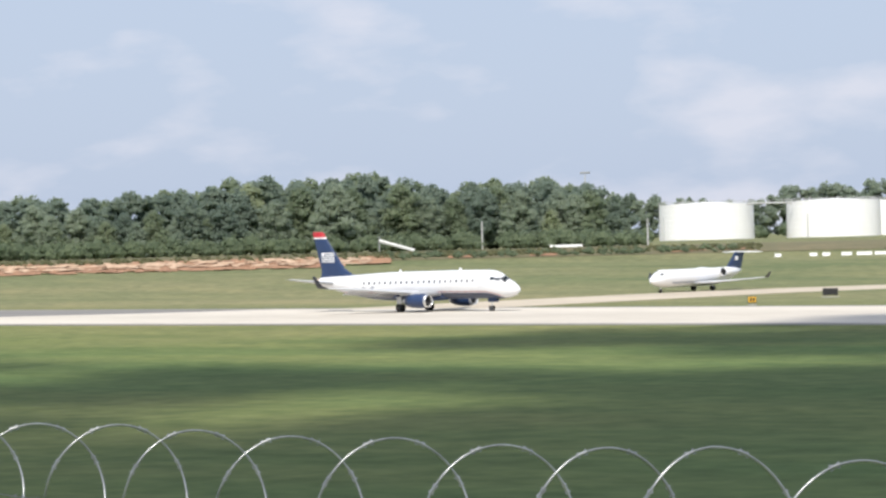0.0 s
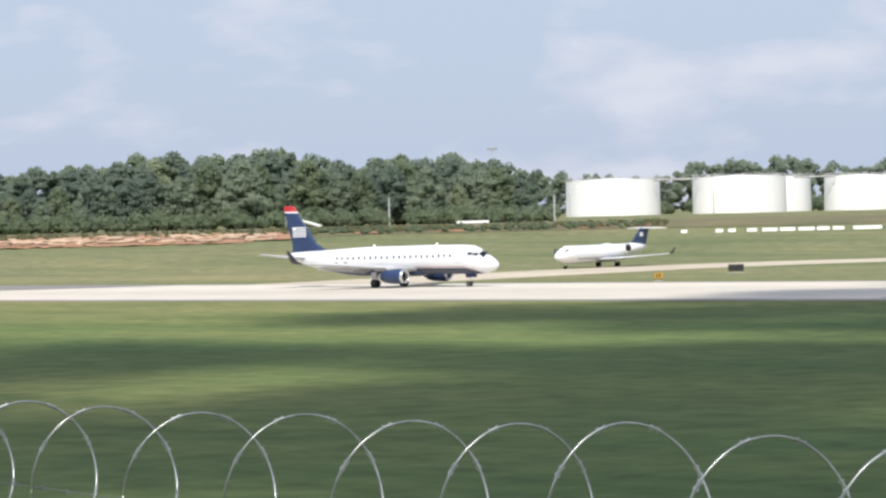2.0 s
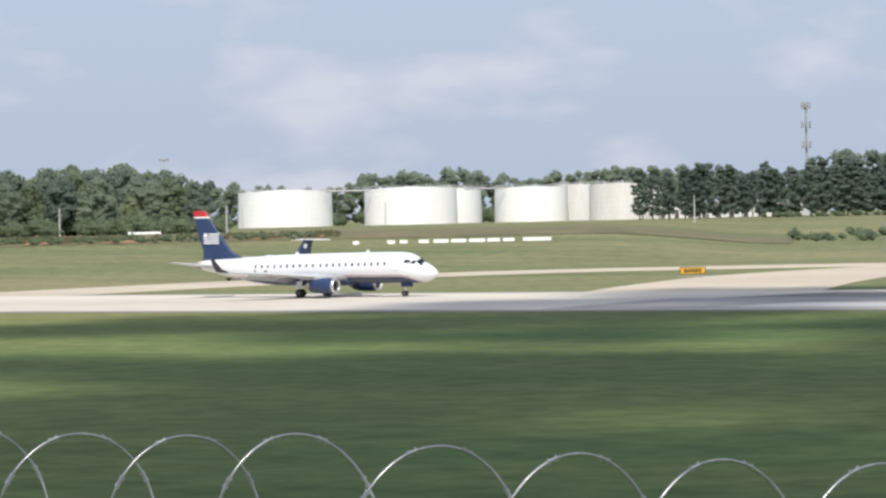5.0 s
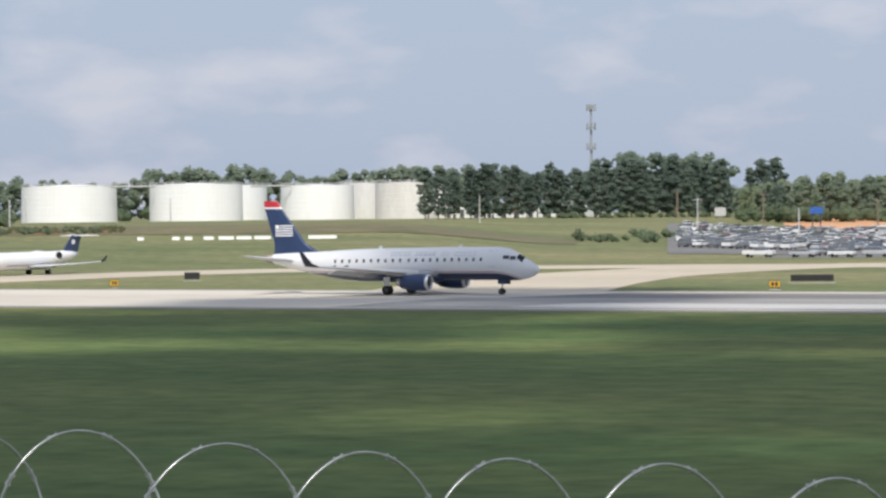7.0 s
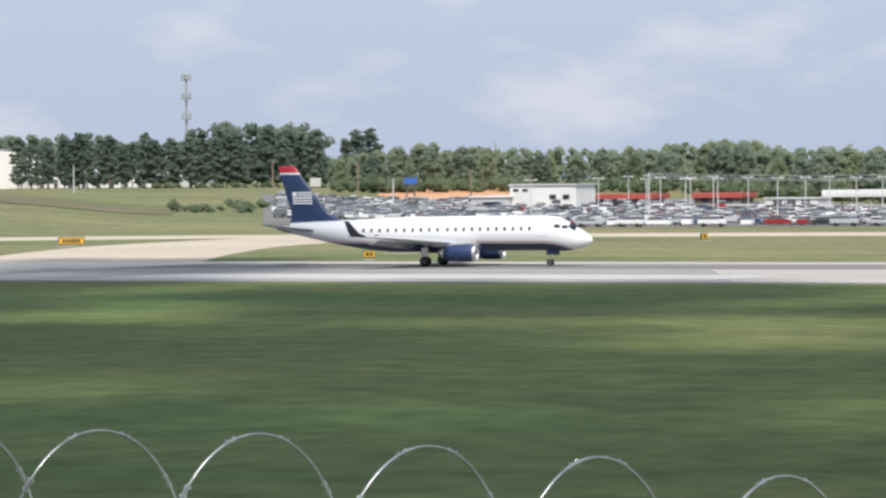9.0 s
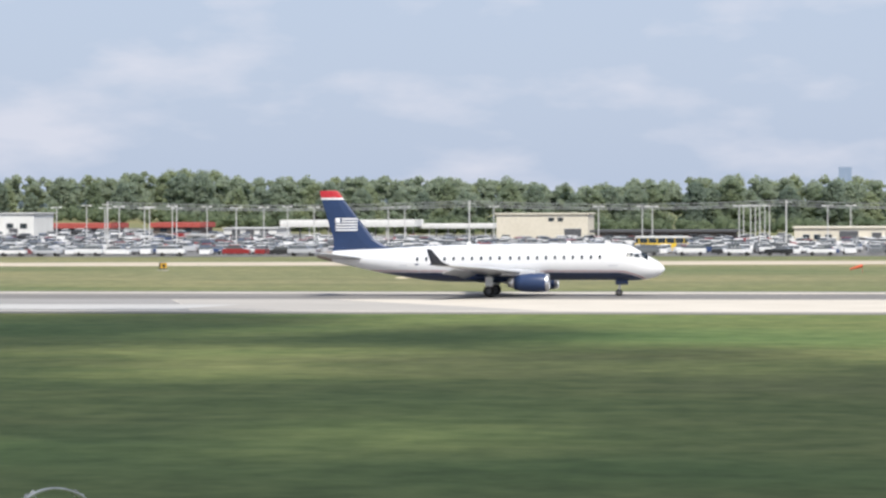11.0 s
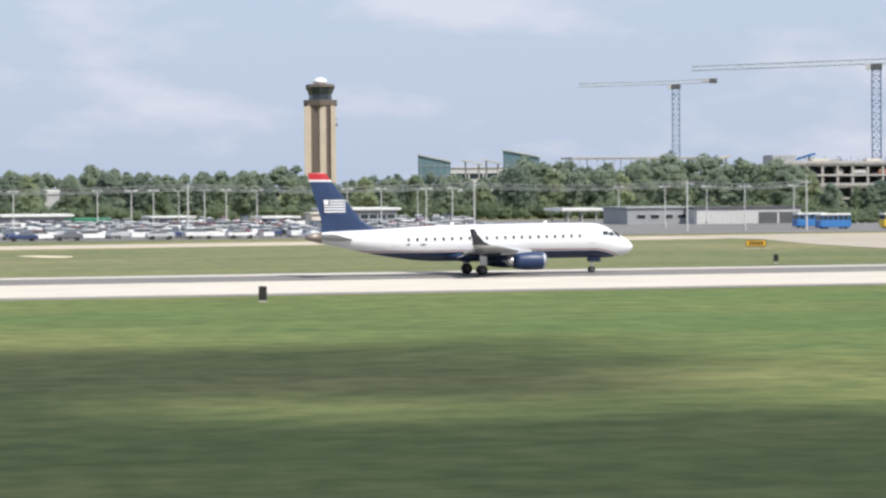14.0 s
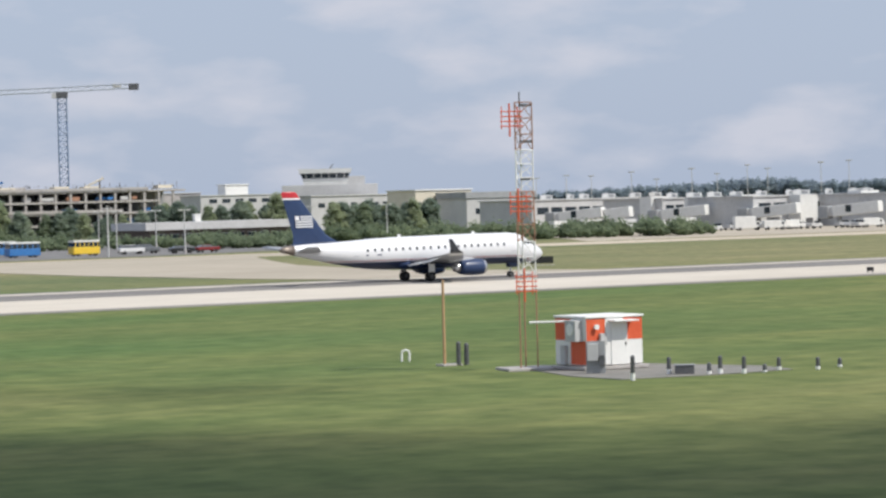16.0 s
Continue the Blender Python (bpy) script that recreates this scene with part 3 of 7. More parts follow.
def airliner():
    """A twin-jet regional airliner; x ahead from the nose wheel, wheels at z = 0."""
    jet = thing("airliner", "white regional jet airliner with navy belly and navy tail", "airplane")
    st = [(4.10, 2.40, 0.03, 0.03), (4.0, 2.40, 0.22, 0.24), (3.7, 2.43, 0.48, 0.52), (3.2, 2.47, 0.76, 0.80), (2.5, 2.58, 1.03, 1.08), (1.9, 2.72, 1.19, 1.30), (1.3, 2.88, 1.32, 1.50), (0.6, 3.00, 1.42, 1.61),
          (-0.4, 3.06, 1.49, 1.63), (-2.0, 3.06, 1.505, 1.64), (-6, 3.06, 1.505, 1.64), (-9, 2.98, 1.505, 1.68), (-13, 2.94, 1.505, 1.68), (-15.5, 2.92, 1.505, 1.64), (-17.5, 2.95, 1.47, 1.52), (-19.5, 3.04, 1.34, 1.32), (-21.5, 3.17, 1.12, 1.09), (-23.5, 3.36, 0.86, 0.84), (-25.5, 3.53, 0.56, 0.56), (-26.9, 3.62, 0.30, 0.32), (-27.3, 3.62, 0.16, 0.18)]

    def half(x, z):
        for a, b in zip(st, st[1:]):
            if b[0] <= x <= a[0]:
                k = (a[0] - x) / (a[0] - b[0])
                zc, w, h = (a[i] + (b[i] - a[i]) * k for i in (1, 2, 3))
                return w * math.sqrt(max(0.02, 1 - ((z - zc) / h) ** 2))
        return 0.1
    body = part("fuselage", tube_along_x(bmesh.new(), st, 44), M_LIVERY, jet, smooth=True)
    xs = [-18.0 + 0.826 * i for i in range(10)] + [-9.6 + 0.801 * i for i in range(11)]
    for side in (-1, 1):
        for x in xs:
            part("window", side_decal(bmesh.new(), x - 0.115, x + 0.115, 3.33 + 0.010 * (x + 2), 3.67 + 0.010 * (x + 2), half, side), M_GLASS, body)
        for x0, x1, nm in ((-0.85, -0.02, "door"), (-19.6, -18.95, "door")):
            d = bmesh.new()
            for a, b, c, e in ((x0, x0 + 0.05, 2.75, 4.35), (x1 - 0.05, x1, 2.75, 4.35), (x0, x1, 4.32, 4.37), (x0, x1, 2.73, 2.78)):
                side_decal(d, a, b, c, e, half, side, 0.008)
            part(nm, d, M_LETTER, body, "door outline in grey")
        rng = random.Random(4)
        x = -12.2
        while x < -2.2:
            w = rng.uniform(0.28, 0.42)
            if rng.random() > 0.12:
                part("lettering_bar", side_decal(bmesh.new(), x, x + w, 3.88, 4.20, half, side, 0.008), M_LETTER, body, "grey bar standing for lettering")
            x += w + 0.12
        t = bmesh.new()
        side_decal(t, -18.2, -16.4, 2.78, 2.92, half, side, 0.008)
        part("registration", t, M_NAVY, body, "small dark registration bar")
        c = bmesh.new()
        for x0, x1, z0, z1 in ((1.42, 1.98, 3.46, 3.80), (0.74, 1.34, 3.54, 3.88)):
            side_decal(c, x0, x1, z0, z1, half, side, 0.035, 4)
        part("cockpit_window", c, M_GLASS, body)
    def skin(x, y):
        for p, q in zip(st, st[1:]):
            if q[0] <= x <= p[0]:
                k = (p[0] - x) / (p[0] - q[0])
                zc, w, h = (p[i] + (q[i] - p[i]) * k for i in (1, 2, 3))
                return zc + h * math.sqrt(max(0.0, 1 - (y / w) ** 2))
    c = bmesh.new()
    for s in (-1, 1):
        rows = [[c.verts.new((x, s * y, skin(x, y) + 0.03)) for y in (0.04, 0.25, 0.45, 0.65, 0.82)] for x in (2.62, 2.45, 2.25, 2.02)]
        for p, q in zip(rows, rows[1:]):
            for k in range(4):
                c.faces.new((p[k], p[k + 1], q[k + 1], q[k]))
    bmesh.ops.solidify(c, geom=c.faces[:], thickness=0.04)
    part("windscreen", c, M_GLASS, body)
    for x, h in ((-4.5, 0.35), (-13.5, 0.28)):
        part("antenna", box(bmesh.new(), (x, 0, 4.58 + h / 2), (0.35, 0.05, h), bev=0.02), M_WHITE, body)
    part("tail_cone", tube_along_x(bmesh.new(), [(-25.9, 3.56, 0.512, 0.515), (-26.9, 3.62, 0.31, 0.33), (-27.36, 3.62, 0.17, 0.19)], 24), M_TAILMETAL, body, "bare brownish metal tail cone", True)
    # tail
    fin = part("fin", fin_foil(bmesh.new(), [(-18.9, 4.02, 7.1, 0.05), (-20.9, 4.42, 4.95, 0.13), (-22.1, 5.12, 3.75, 0.17), (-24.9, 8.72, 2.05, 0.12)]), M_NAVY, jet, "navy blue fin")
    part("fin_stripe", fin_foil(bmesh.new(), [(-24.87, 8.70, 2.08, 0.135), (-24.99, 8.86, 2.02, 0.130)]), M_WHITE, fin, "white stripe")
    part("fin_cap", fin_foil(bmesh.new(), [(-24.99, 8.865, 2.0, 0.120), (-25.4, 9.42, 1.68, 0.09), (-25.65, 9.5, 1.36, 0.04)]), M_RED, fin, "red fin cap")
    for side in (-1, 1):
        logo = bmesh.new()
        for i in range(5):
            z = 5.95 + i * 0.25
            box(logo, (-24.62 + (0.28 if i > 2 else 0), side * 0.165, z), (1.45 if i > 2 else 2.0, 0.03, 0.13), rz=-side * 1.2)
        box(logo, (-25.42, side * 0.15, 6.82), (0.42, 0.03, 0.42))
        part("tail_emblem", logo, M_WHITE, fin, "striped white emblem")
        # the stabiliser and the wing on this side
        part("tailplane", foil(bmesh.new(), [(-22.9, side * 0.5, 3.34, 3.0, 0.11), (-25.6, side * 5.0, 3.92, 1.45, 0.10)]), M_GREYP, jet, "pale grey tailplane", True)
        wing = part("wing", foil(bmesh.new(), [(-6.4, side * 1.2, 1.98, 6.6, 0.13), (-8.4, side * 4.4, 2.28, 4.6, 0.12), (-11.2, side * 9.0, 2.72, 2.75, 0.11), (-13.5, side * 12.7, 3.02, 1.65, 0.10)]), M_GREYP, jet, "pale grey wing", True)
        part("winglet", foil(bmesh.new(), [(-13.55, side * 12.7, 3.02, 1.55, 0.10), (-14.15, side * 12.95, 3.30, 1.0, 0.10), (-15.05, side * 13.2, 4.40, 0.45, 0.09)]), M_DARKTIP, wing, "dark navy winglet", True)
        for y0, y1, x0, x1 in ((1.9, 4.6, -12.6, -12.75), (4.9, 8.8, -12.7, -13.75)):
            f = bmesh.new()
            loft(f, [[(x - a, side * y, z - b) for a, b in ((0, 0), (0.05, 0.07), (1.05, 0.42), (1.02, 0.36))] for x, y, z in ((x0, y0, 2.0 if y0 < 2 else 2.26), (x1, y1, 2.24 if y0 < 2 else 2.62))])
            part("flap", f, M_GREYP, wing, "extended flap")
        for y in (3.2, 6.0, 8.2):
            part("flap_fairing", tube_along_x(bmesh.new(), [(x - 0.24 * y, zc + 0.095 * y, w, w * 1.3) for x, zc, w in ((-9.9, 1.62, 0.03), (-10.4, 1.58, 0.13), (-11.4, 1.50, 0.15), (-12.6, 1.34, 0.03))], 10), M_GREYP, wing, smooth=True)
        # engine
        ey = side * 4.15
        nac = part("engine", lathe(bmesh.new(), [(-5.95, 0.62), (-5.85, 0.70), (-6.05, 0.76), (-6.6, 0.83), (-7.4, 0.84), (-8.3, 0.76), (-8.95, 0.62), (-8.9, 0.56)], 28, "X", (0, ey, 1.30)), M_NAVY, jet, "navy engine nacelle", True)
        part("intake_lip", lathe(bmesh.new(), [(-6.25, 0.60), (-5.95, 0.60), (-5.83, 0.66), (-5.84, 0.71), (-6.02, 0.762), (-6.12, 0.775)], 28, "X", (0, ey, 1.30)), M_METAL, nac, "polished intake lip", True)
        part("fan", lathe(bmesh.new(), [(-6.30, 0.61), (-6.28, 0.2), (-6.05, 0.02)], 24, "X", (0, ey, 1.30), True), M_BLACK, nac)
        part("exhaust", lathe(bmesh.new(), [(-8.7, 0.56), (-9.15, 0.46), (-9.5, 0.36), (-9.45, 0.2), (-9.9, 0.03)], 24, "X", (0, ey, 1.30), True), M_METAL, nac, "bare metal exhaust", True)
        part("pylon", box(bmesh.new(), (-8.6, ey, 2.12), (3.0, 0.26, 0.45), bev=0.08), M_GREYP, nac)
        # main gear
        gear = part("main_gear", rod(bmesh.new(), (-11.4, side * 2.6, 0.45), (-11.4, side * 2.45, 2.0), 0.13, 0.16, 12), M_GREYP, jet)
        part("gear_door", box(bmesh.new(), (-11.35, side * 2.92, 1.35), (0.7, 0.04, 0.85), bev=0.01), M_WHITE, gear)
        for k in (-0.24, 0.24):
            wheel("wheel", (-11.4, side * 2.6 + k, 0.48), 0.48, 0.32, gear)
    part("belly_fairing", tube_along_x(bmesh.new(), [(-5.6, 1.75, 0.5, 0.2), (-7.0, 1.75, 1.45, 0.50), (-9.5, 1.72, 1.72, 0.56), (-12.5, 1.74, 1.66, 0.54), (-15.2, 1.85, 0.7, 0.25)], 24), M_NAVY, jet, "navy belly fairing", True)
    ng = part("nose_gear", rod(bmesh.new(), (0, 0, 0.3), (0.12, 0, 1.7), 0.08, 0.11, 12), M_METAL, jet)
    part("gear_door", box(bmesh.new(), (0.25, 0.32, 1.28), (1.1, 0.03, 0.5), bev=0.01), M_NAVY, ng)
    part("gear_door", box(bmesh.new(), (0.25, -0.32, 1.28), (1.1, 0.03, 0.5), bev=0.01), M_NAVY, ng)
    for k in (-0.17, 0.17):
        wheel("wheel", (0, k, 0.31), 0.31, 0.2, ng)
    return jet


def small_jet():
    """A rear-engined regional jet with a high tail; x ahead from the nose wheel."""
    jet = thing("small_jet", "white rear-engined regional jet with navy high tail waiting on the taxiway", "airplane")
    st = [(2.6, 1.70, 0.03, 0.03), (2.5, 1.70, 0.2, 0.2), (2.1, 1.73, 0.48, 0.48), (1.4, 1.81, 0.80, 0.78), (0.6, 1.93, 1.05, 1.06), (-0.3, 2.02, 1.21, 1.23), (-1.5, 1.98, 1.26, 1.26), (-13.0, 1.98, 1.26, 1.26), (-15.5, 2.08, 1.20, 1.16), (-18, 2.36, 0.98, 0.94), (-20.2, 2.60, 0.62, 0.60), (-21.8, 2.75, 0.22, 0.24)]
    body = part("fuselage", tube_along_x(bmesh.new(), st, 32), M_WHITE, jet, smooth=True)
    yf = lambda x, z: 1.26 * math.sqrt(max(0.02, 1 - ((z - 1.98) / 1.26) ** 2))
    for side in (-1, 1):
        t = bmesh.new()
        side_decal(t, -13.0, -1.5, 1.22, 1.50, yf, side, 0.008)
        part("belly_line", t, M_LETTER, body, "grey-blue line along the belly")
        c = bmesh.new()
        q = [(1.42, 0.03, 2.54), (1.12, 0.74, 2.40), (0.42, 1.00, 2.66), (0.52, 0.03, 3.00)]
        v = [c.verts.new((x + 0.03, side * y, z + 0.03)) for x, y, z in q]
        c.faces.new(v if side > 0 else v[::-1])
        bmesh.ops.solidify(c, geom=c.faces[:], thickness=0.04)
        part("windscreen", c, M_GLASS, body)
        wing = part("wing", foil(bmesh.new(), [(-7.2, side * 1.0, 1.12, 5.0, 0.12), (-9.0, side * 3.6, 1.28, 3.0, 0.11), (-12.2, side * 9.8, 1.78, 1.3, 0.10)]), M_GREYP, jet, "pale grey wing", True)
        part("winglet", foil(bmesh.new(), [(-12.2, side * 9.8, 1.78, 1.2, 0.1), (-13.0, side * 10.2, 2.65, 0.4, 0.09)]), M_DARKTIP, wing, "dark winglet", True)
        nac = part("engine", lathe(bmesh.new(), [(-13.6, 0.52), (-13.45, 0.58), (-13.7, 0.66), (-14.6, 0.70), (-15.8, 0.62), (-16.6, 0.46), (-17.0, 0.30)], 24, "X", (0, side * 2.15, 2.65)), M_WHITE, jet, "white rear engine", True)
        part("intake", lathe(bmesh.new(), [(-13.75, 0.53), (-13.72, 0.02)], 24, "X", (0, side * 2.15, 2.65), True), M_BLACK, nac)
        part("pylon", box(bmesh.new(), (-15.2, side * 1.35, 2.55), (2.4, 1.0, 0.22), bev=0.05), M_WHITE, nac)
        part("tailplane", foil(bmesh.new(), [(-20.6, side * 0.02, 5.40, 2.3, 0.1), (-22.0, side * 3.1, 5.35, 1.3, 0.1)]), M_WHITE, jet, "white tailplane", True)
        gear = part("main_gear", rod(bmesh.new(), (-11.4, side * 1.6, 0.4), (-11.3, side * 1.4, 1.5), 0.1, 0.13, 10), M_METAL, jet)
        for k in (-0.18, 0.18):
            wheel("wheel", (-11.4, side * 1.6 + k, 0.38), 0.38, 0.24, gear)
    fin = part("fin", fin_foil(bmesh.new(), [(-16.2, 2.95, 5.6, 0.1), (-18.0, 3.35, 4.2, 0.17), (-20.5, 5.45, 2.6, 0.14)]), M_NAVY, jet, "navy blue fin")
    for side in (-1, 1):
        part("tail_emblem", box(bmesh.new(), (-20.6, side * 0.175, 4.5), (0.9, 0.03, 0.6), bev=0.01), M_WHITE, fin, "pale emblem")
    ng = part("nose_gear", rod(bmesh.new(), (0, 0, 0.25), (0.05, 0, 1.2), 0.07, 0.09, 10), M_METAL, jet)
    for k in (-0.13, 0.13):
        wheel("wheel", (0, k, 0.25), 0.25, 0.15, ng)
    return jet


JET = airliner()
JET.matrix_basis = pose(-202.7, 255.7, 0.07)
SMALL_JET = small_jet()
SMALL_JET.matrix_basis = pose(-232.6, 331.6, 0.06, 0, 0, -87.5)


# ---- trees ----
def core_quads():
    out = []
    for ax in range(3):
        for sg in (-1, 1):
            for i in range(2):
                for j in range(2):
                    for p, q in ((i, j), (i + 1, j), (i + 1, j + 1), (i, j + 1)):
                        v = [0.0, 0.0, 0.0]
                        v[ax], v[(ax + 1) % 3], v[(ax + 2) % 3] = sg, p - 1.0, q - 1.0
                        out.append(v)
    m = np.array(out)
    return m / np.linalg.norm(m, axis=1)[:, None]


CORE = core_quads()


def leaf_quads(rng, lumps, count, size, flat=0.0):
    """Many small leaf clumps over rounded lumps; returns vertices and faces."""
    weights = np.array([l[3] * l[3] for l in lumps])
    pick = rng.choice(len(lumps), count, p=weights / weights.sum())
    L = np.array(lumps)[pick]
    d = rng.normal(size=(count, 3))
    d[:, 2] = np.abs(d[:, 2]) * 0.6 + d[:, 2] * 0.45
    d /= np.linalg.norm(d, axis=1)[:, None]
    c = L[:, :3] + d * L[:, 3:4] * (rng.uniform(0.30, 1.0, (count, 1)) ** 0.5 * 1.20) * np.array([1, 1, 1 - flat])
    n = d * 0.55 + rng.normal(size=(count, 3)) * 0.55 + np.array([0.12, -0.25, 0.45])
    n /= np.linalg.norm(n, axis=1)[:, None]
    u = np.cross(n, rng.normal(size=(count, 3)))
    u /= np.linalg.norm(u, axis=1)[:, None]
    v = np.cross(n, u)
    s = size * rng.uniform(0.55, 1.3, (count, 1))
    k = rng.uniform(0.5, 1.0, (count, 1))
    P = np.stack([c - u * s, c - v * s * k, c + u * s, c + v * s * k * 0.8], 1).reshape(-1, 3)
    # a rough inner mass in every lump, so that no crown is hollow
    cores = np.array(lumps)
    jit = rng.uniform(0.86, 1.1, (len(lumps), CORE.shape[0], 1)) * np.array([1, 1, 1 - flat * 0.6])
    Q = (cores[:, None, :3] + CORE[None] * jit * cores[:, None, 3:4] * 0.70).reshape(-1, 3)
    P = np.concatenate([P, Q])
    F = np.arange(len(P)).reshape(-1, 4)
    return P, F


def mesh_from(name, P, F, material):
    me = bpy.data.meshes.new(name)
    me.from_pydata(P.tolist(), [], F.tolist())
    me.materials.append(material)
    return me


def broadleaf(seed, h, material, words):
    """A leafy tree at the origin: tapered trunk with limbs and a lumpy crown that reaches low at a wood's edge."""
    rng = np.random.default_rng(seed)
    t = thing("tree", words, "tree", group="broadleaf trees")
    bm = bmesh.new()
    rod(bm, (0, 0, 0), (0.1, 0, h * 0.55), 0.30, 0.16, 7)
    lumps = []
    for i in range(52):
        a = i * 2.4 + rng.uniform(-0.4, 0.4)
        q = i / 51
        z = h * (0.07 + 0.81 * q)
        rad = h * (0.30 - 0.24 * max(0, q - 0.4)) * rng.uniform(0.35, 1.05) * (1.0 if q < 0.9 else 0.5)
        lumps.append((rad * math.cos(a), rad * math.sin(a), z, h * rng.uniform(0.06, 0.125)))
        if i % 7 == 1:
            rod(bm, (0.05, 0, max(0.6, z - h * 0.15)), (rad * 0.8 * math.cos(a), rad * 0.8 * math.sin(a), z), 0.10, 0.04, 5)
    lumps += [(0, 0, h * 0.88, h * 0.12), (0, 0, h * 0.6, h * 0.2), (0, 0, h * 0.35, h * 0.2)]
    part("trunk", bm, M_BARK, t)
    P, F = leaf_quads(rng, lumps, 5200, h * 0.024)
    c = new("crown", mesh_from("crown", P, F, material))
    c.parent = t
    return t


def pine(seed, h, words):
    rng = np.random.default_rng(seed)
    t = thing("tree", words, "tree", group="pine trees")
    bm = bmesh.new()
    rod(bm, (0, 0, 0), (0.15, 0.1, h * 0.93), 0.26, 0.08, 7)
    lumps = []
    for i in range(30):
        q = 0.13 + 0.86 * (i / 29)
        a = i * 2.4 + rng.uniform(-0.5, 0.5)
        rad = h * 0.22 * (1.12 - q) * rng.uniform(0.3, 1.25) * min(1.0, 0.45 + q) + 0.2
        z = h * q + rng.uniform(-0.4, 0.4)
        lumps.append((rad * math.cos(a), rad * math.sin(a), z, h * rng.uniform(0.045, 0.085)))
        rod(bm, (0.1 * q, 0.05, z - 0.5), (rad * math.cos(a), rad * math.sin(a), z), 0.07, 0.03, 4)
    part("trunk", bm, M_BARK, t)
    P, F = leaf_quads(rng, lumps, 2400, h * 0.021, 0.25)
    c = new("crown", mesh_from("crown", P, F, M_PINE))
    c.parent = t
    return t


def scatter(kinds, places):
    for k, (x, y, s, r) in enumerate(places):
        src = kinds[k % len(kinds)]
        m = Matrix.Translation((x, y, terrain(x, y) - 0.1)) @ Matrix.Rotation(r, 4, "Z")
        if src.get("used"):
            ob = copy_thing(src, m)
        else:
            src["used"] = 1
            src.matrix_basis = m
            ob = src
        ob.scale = (s, s, s * 1.0)


def tree_line(rng, az0, az1, d0, d1, step, top, base_h):
    """Places along a belt: step in metres, top(az) gives the height of the crowns' outline above the eye in degrees."""
    out = []
    n = int(radians(az1 - az0) * d0 / step)
    for i in range(n):
        az = az0 + (az1 - az0) * (i + rng.uniform(0.1, 0.9)) / n
        d = rng.uniform(d0, d1)
        p = polar(az, d)
        want = EYE + d * math.tan(radians(top(az))) - terrain(p.x, p.y)
        out.append((p.x, p.y, max(0.3, want / base_h * rng.uniform(0.86, 1.05)), rng.uniform(0, 6.28)))
    return out


LEAFY = [broadleaf(11 + i, 16.0, M_LEAF if i % 3 else M_LEAF2, "broad leafy green tree in a dense wood edge" if i % 3 else "yellowish green leafy tree in a wood edge") for i in range(6)]
PINES = [pine(31 + i, 18.0, "tall dark green pine with a bare lower trunk") for i in range(5)]
RNG = random.Random(5)


def lerp_top(*pts):
    return lambda az: float(np.interp(az, [p[0] for p in pts], [p[1] for p in pts]))


wood = lerp_top((-50, 0.95), (-47.4, 1.04), (-46.2, 0.98), (-45, 1.07), (-43.4, 1.30), (-42, 1.18), (-40.8, 1.38), (-39.6, 1.08), (-37.5, 1.15), (-36.3, 1.03), (-35.4, 0.66))
scatter(LEAFY, tree_line(RNG, -50, -35.5, 646, 664, 3.6, lambda a: wood(a) * RNG.choice((0.55, 0.8, 0.95)) - 0.03, 16.0))
pines = lerp_top((-27.2, 0.90), (-26.6, 0.96), (-25.1, 1.02), (-23.6, 1.0), (-22.6, 1.14), (-21.6, 1.12), (-21.0, 0.85))
for d0 in (930, 955):
    scatter(PINES, tree_line(RNG, -27.1, -21.0, d0, d0 + 15, 4.6, lambda a: pines(a) * RNG.choice((0.72, 0.86, 0.95, 1.04)), 18.0))
scatter(PINES, [(*polar(-20.35, 950).xy, 1.05, 0.3), (*polar(-20.05, 955).xy, 1.1, 2.0), (*polar(-20.55, 948).xy, 0.88, 4.0), (*polar(-19.9, 947).xy, 0.82, 4.0), (*polar(-20.2, 940).xy, 0.74, 1.0), (*polar(-20.25, 951).xy, 0.95, 5.0)])
mid = lerp_top((-21, 0.40), (-19.1, 0.68), (-17.8, 0.60), (-15, 0.55), (-12.9, 0.72), (-11.7, 0.50), (-8.8, 0.54), (-4.8, 0.42), (-3, 0.48), (-1.4, 0.53), (1.8, 0.45), (3.2, 0.24), (5.2, 0.2), (6.5, 0.44), (7.3, 0.25), (8.1, 0.45), (9.3, 0.24), (10.8, 0.32), (12, 0.40), (12.7, 0.1), (14, 0.25), (16.2, 0.2), (16.6, 0.56), (18, 0.4), (19.5, 0.56), (21.3, 0.48), (22.3, 0.3), (22.9, 0.0), (23.6, 0.12), (24.6, -0.1), (25.5, 0.24), (26.3, 0.1), (27, 0.22), (28.5, 0.2))
scatter(LEAFY, tree_line(RNG, -20.8, 2.5, 845, 870, 7.0, lambda a: mid(a) * RNG.choice((0.6, 0.9, 1.0)), 16.0))
scatter(LEAFY, tree_line(RNG, 2.5, 22.3, 720, 760, 5.5, lambda a: mid(a) * RNG.choice((0.6, 0.9, 1.0)), 16.0))
scatter(LEAFY, tree_line(RNG, 22.2, 28.0, 690, 730, 3.3, lambda a: mid(a) - 0.05, 16.0))
scatter(LEAFY, tree_line(RNG, 28.9, 30.9, 655, 700, 1.9, lambda a: 0.07, 16.0))
scatter(LEAFY, [(*polar(27.85, 690).xy, 0.72, 0.3), (*polar(28.0, 694).xy, 0.66, 1.3)])


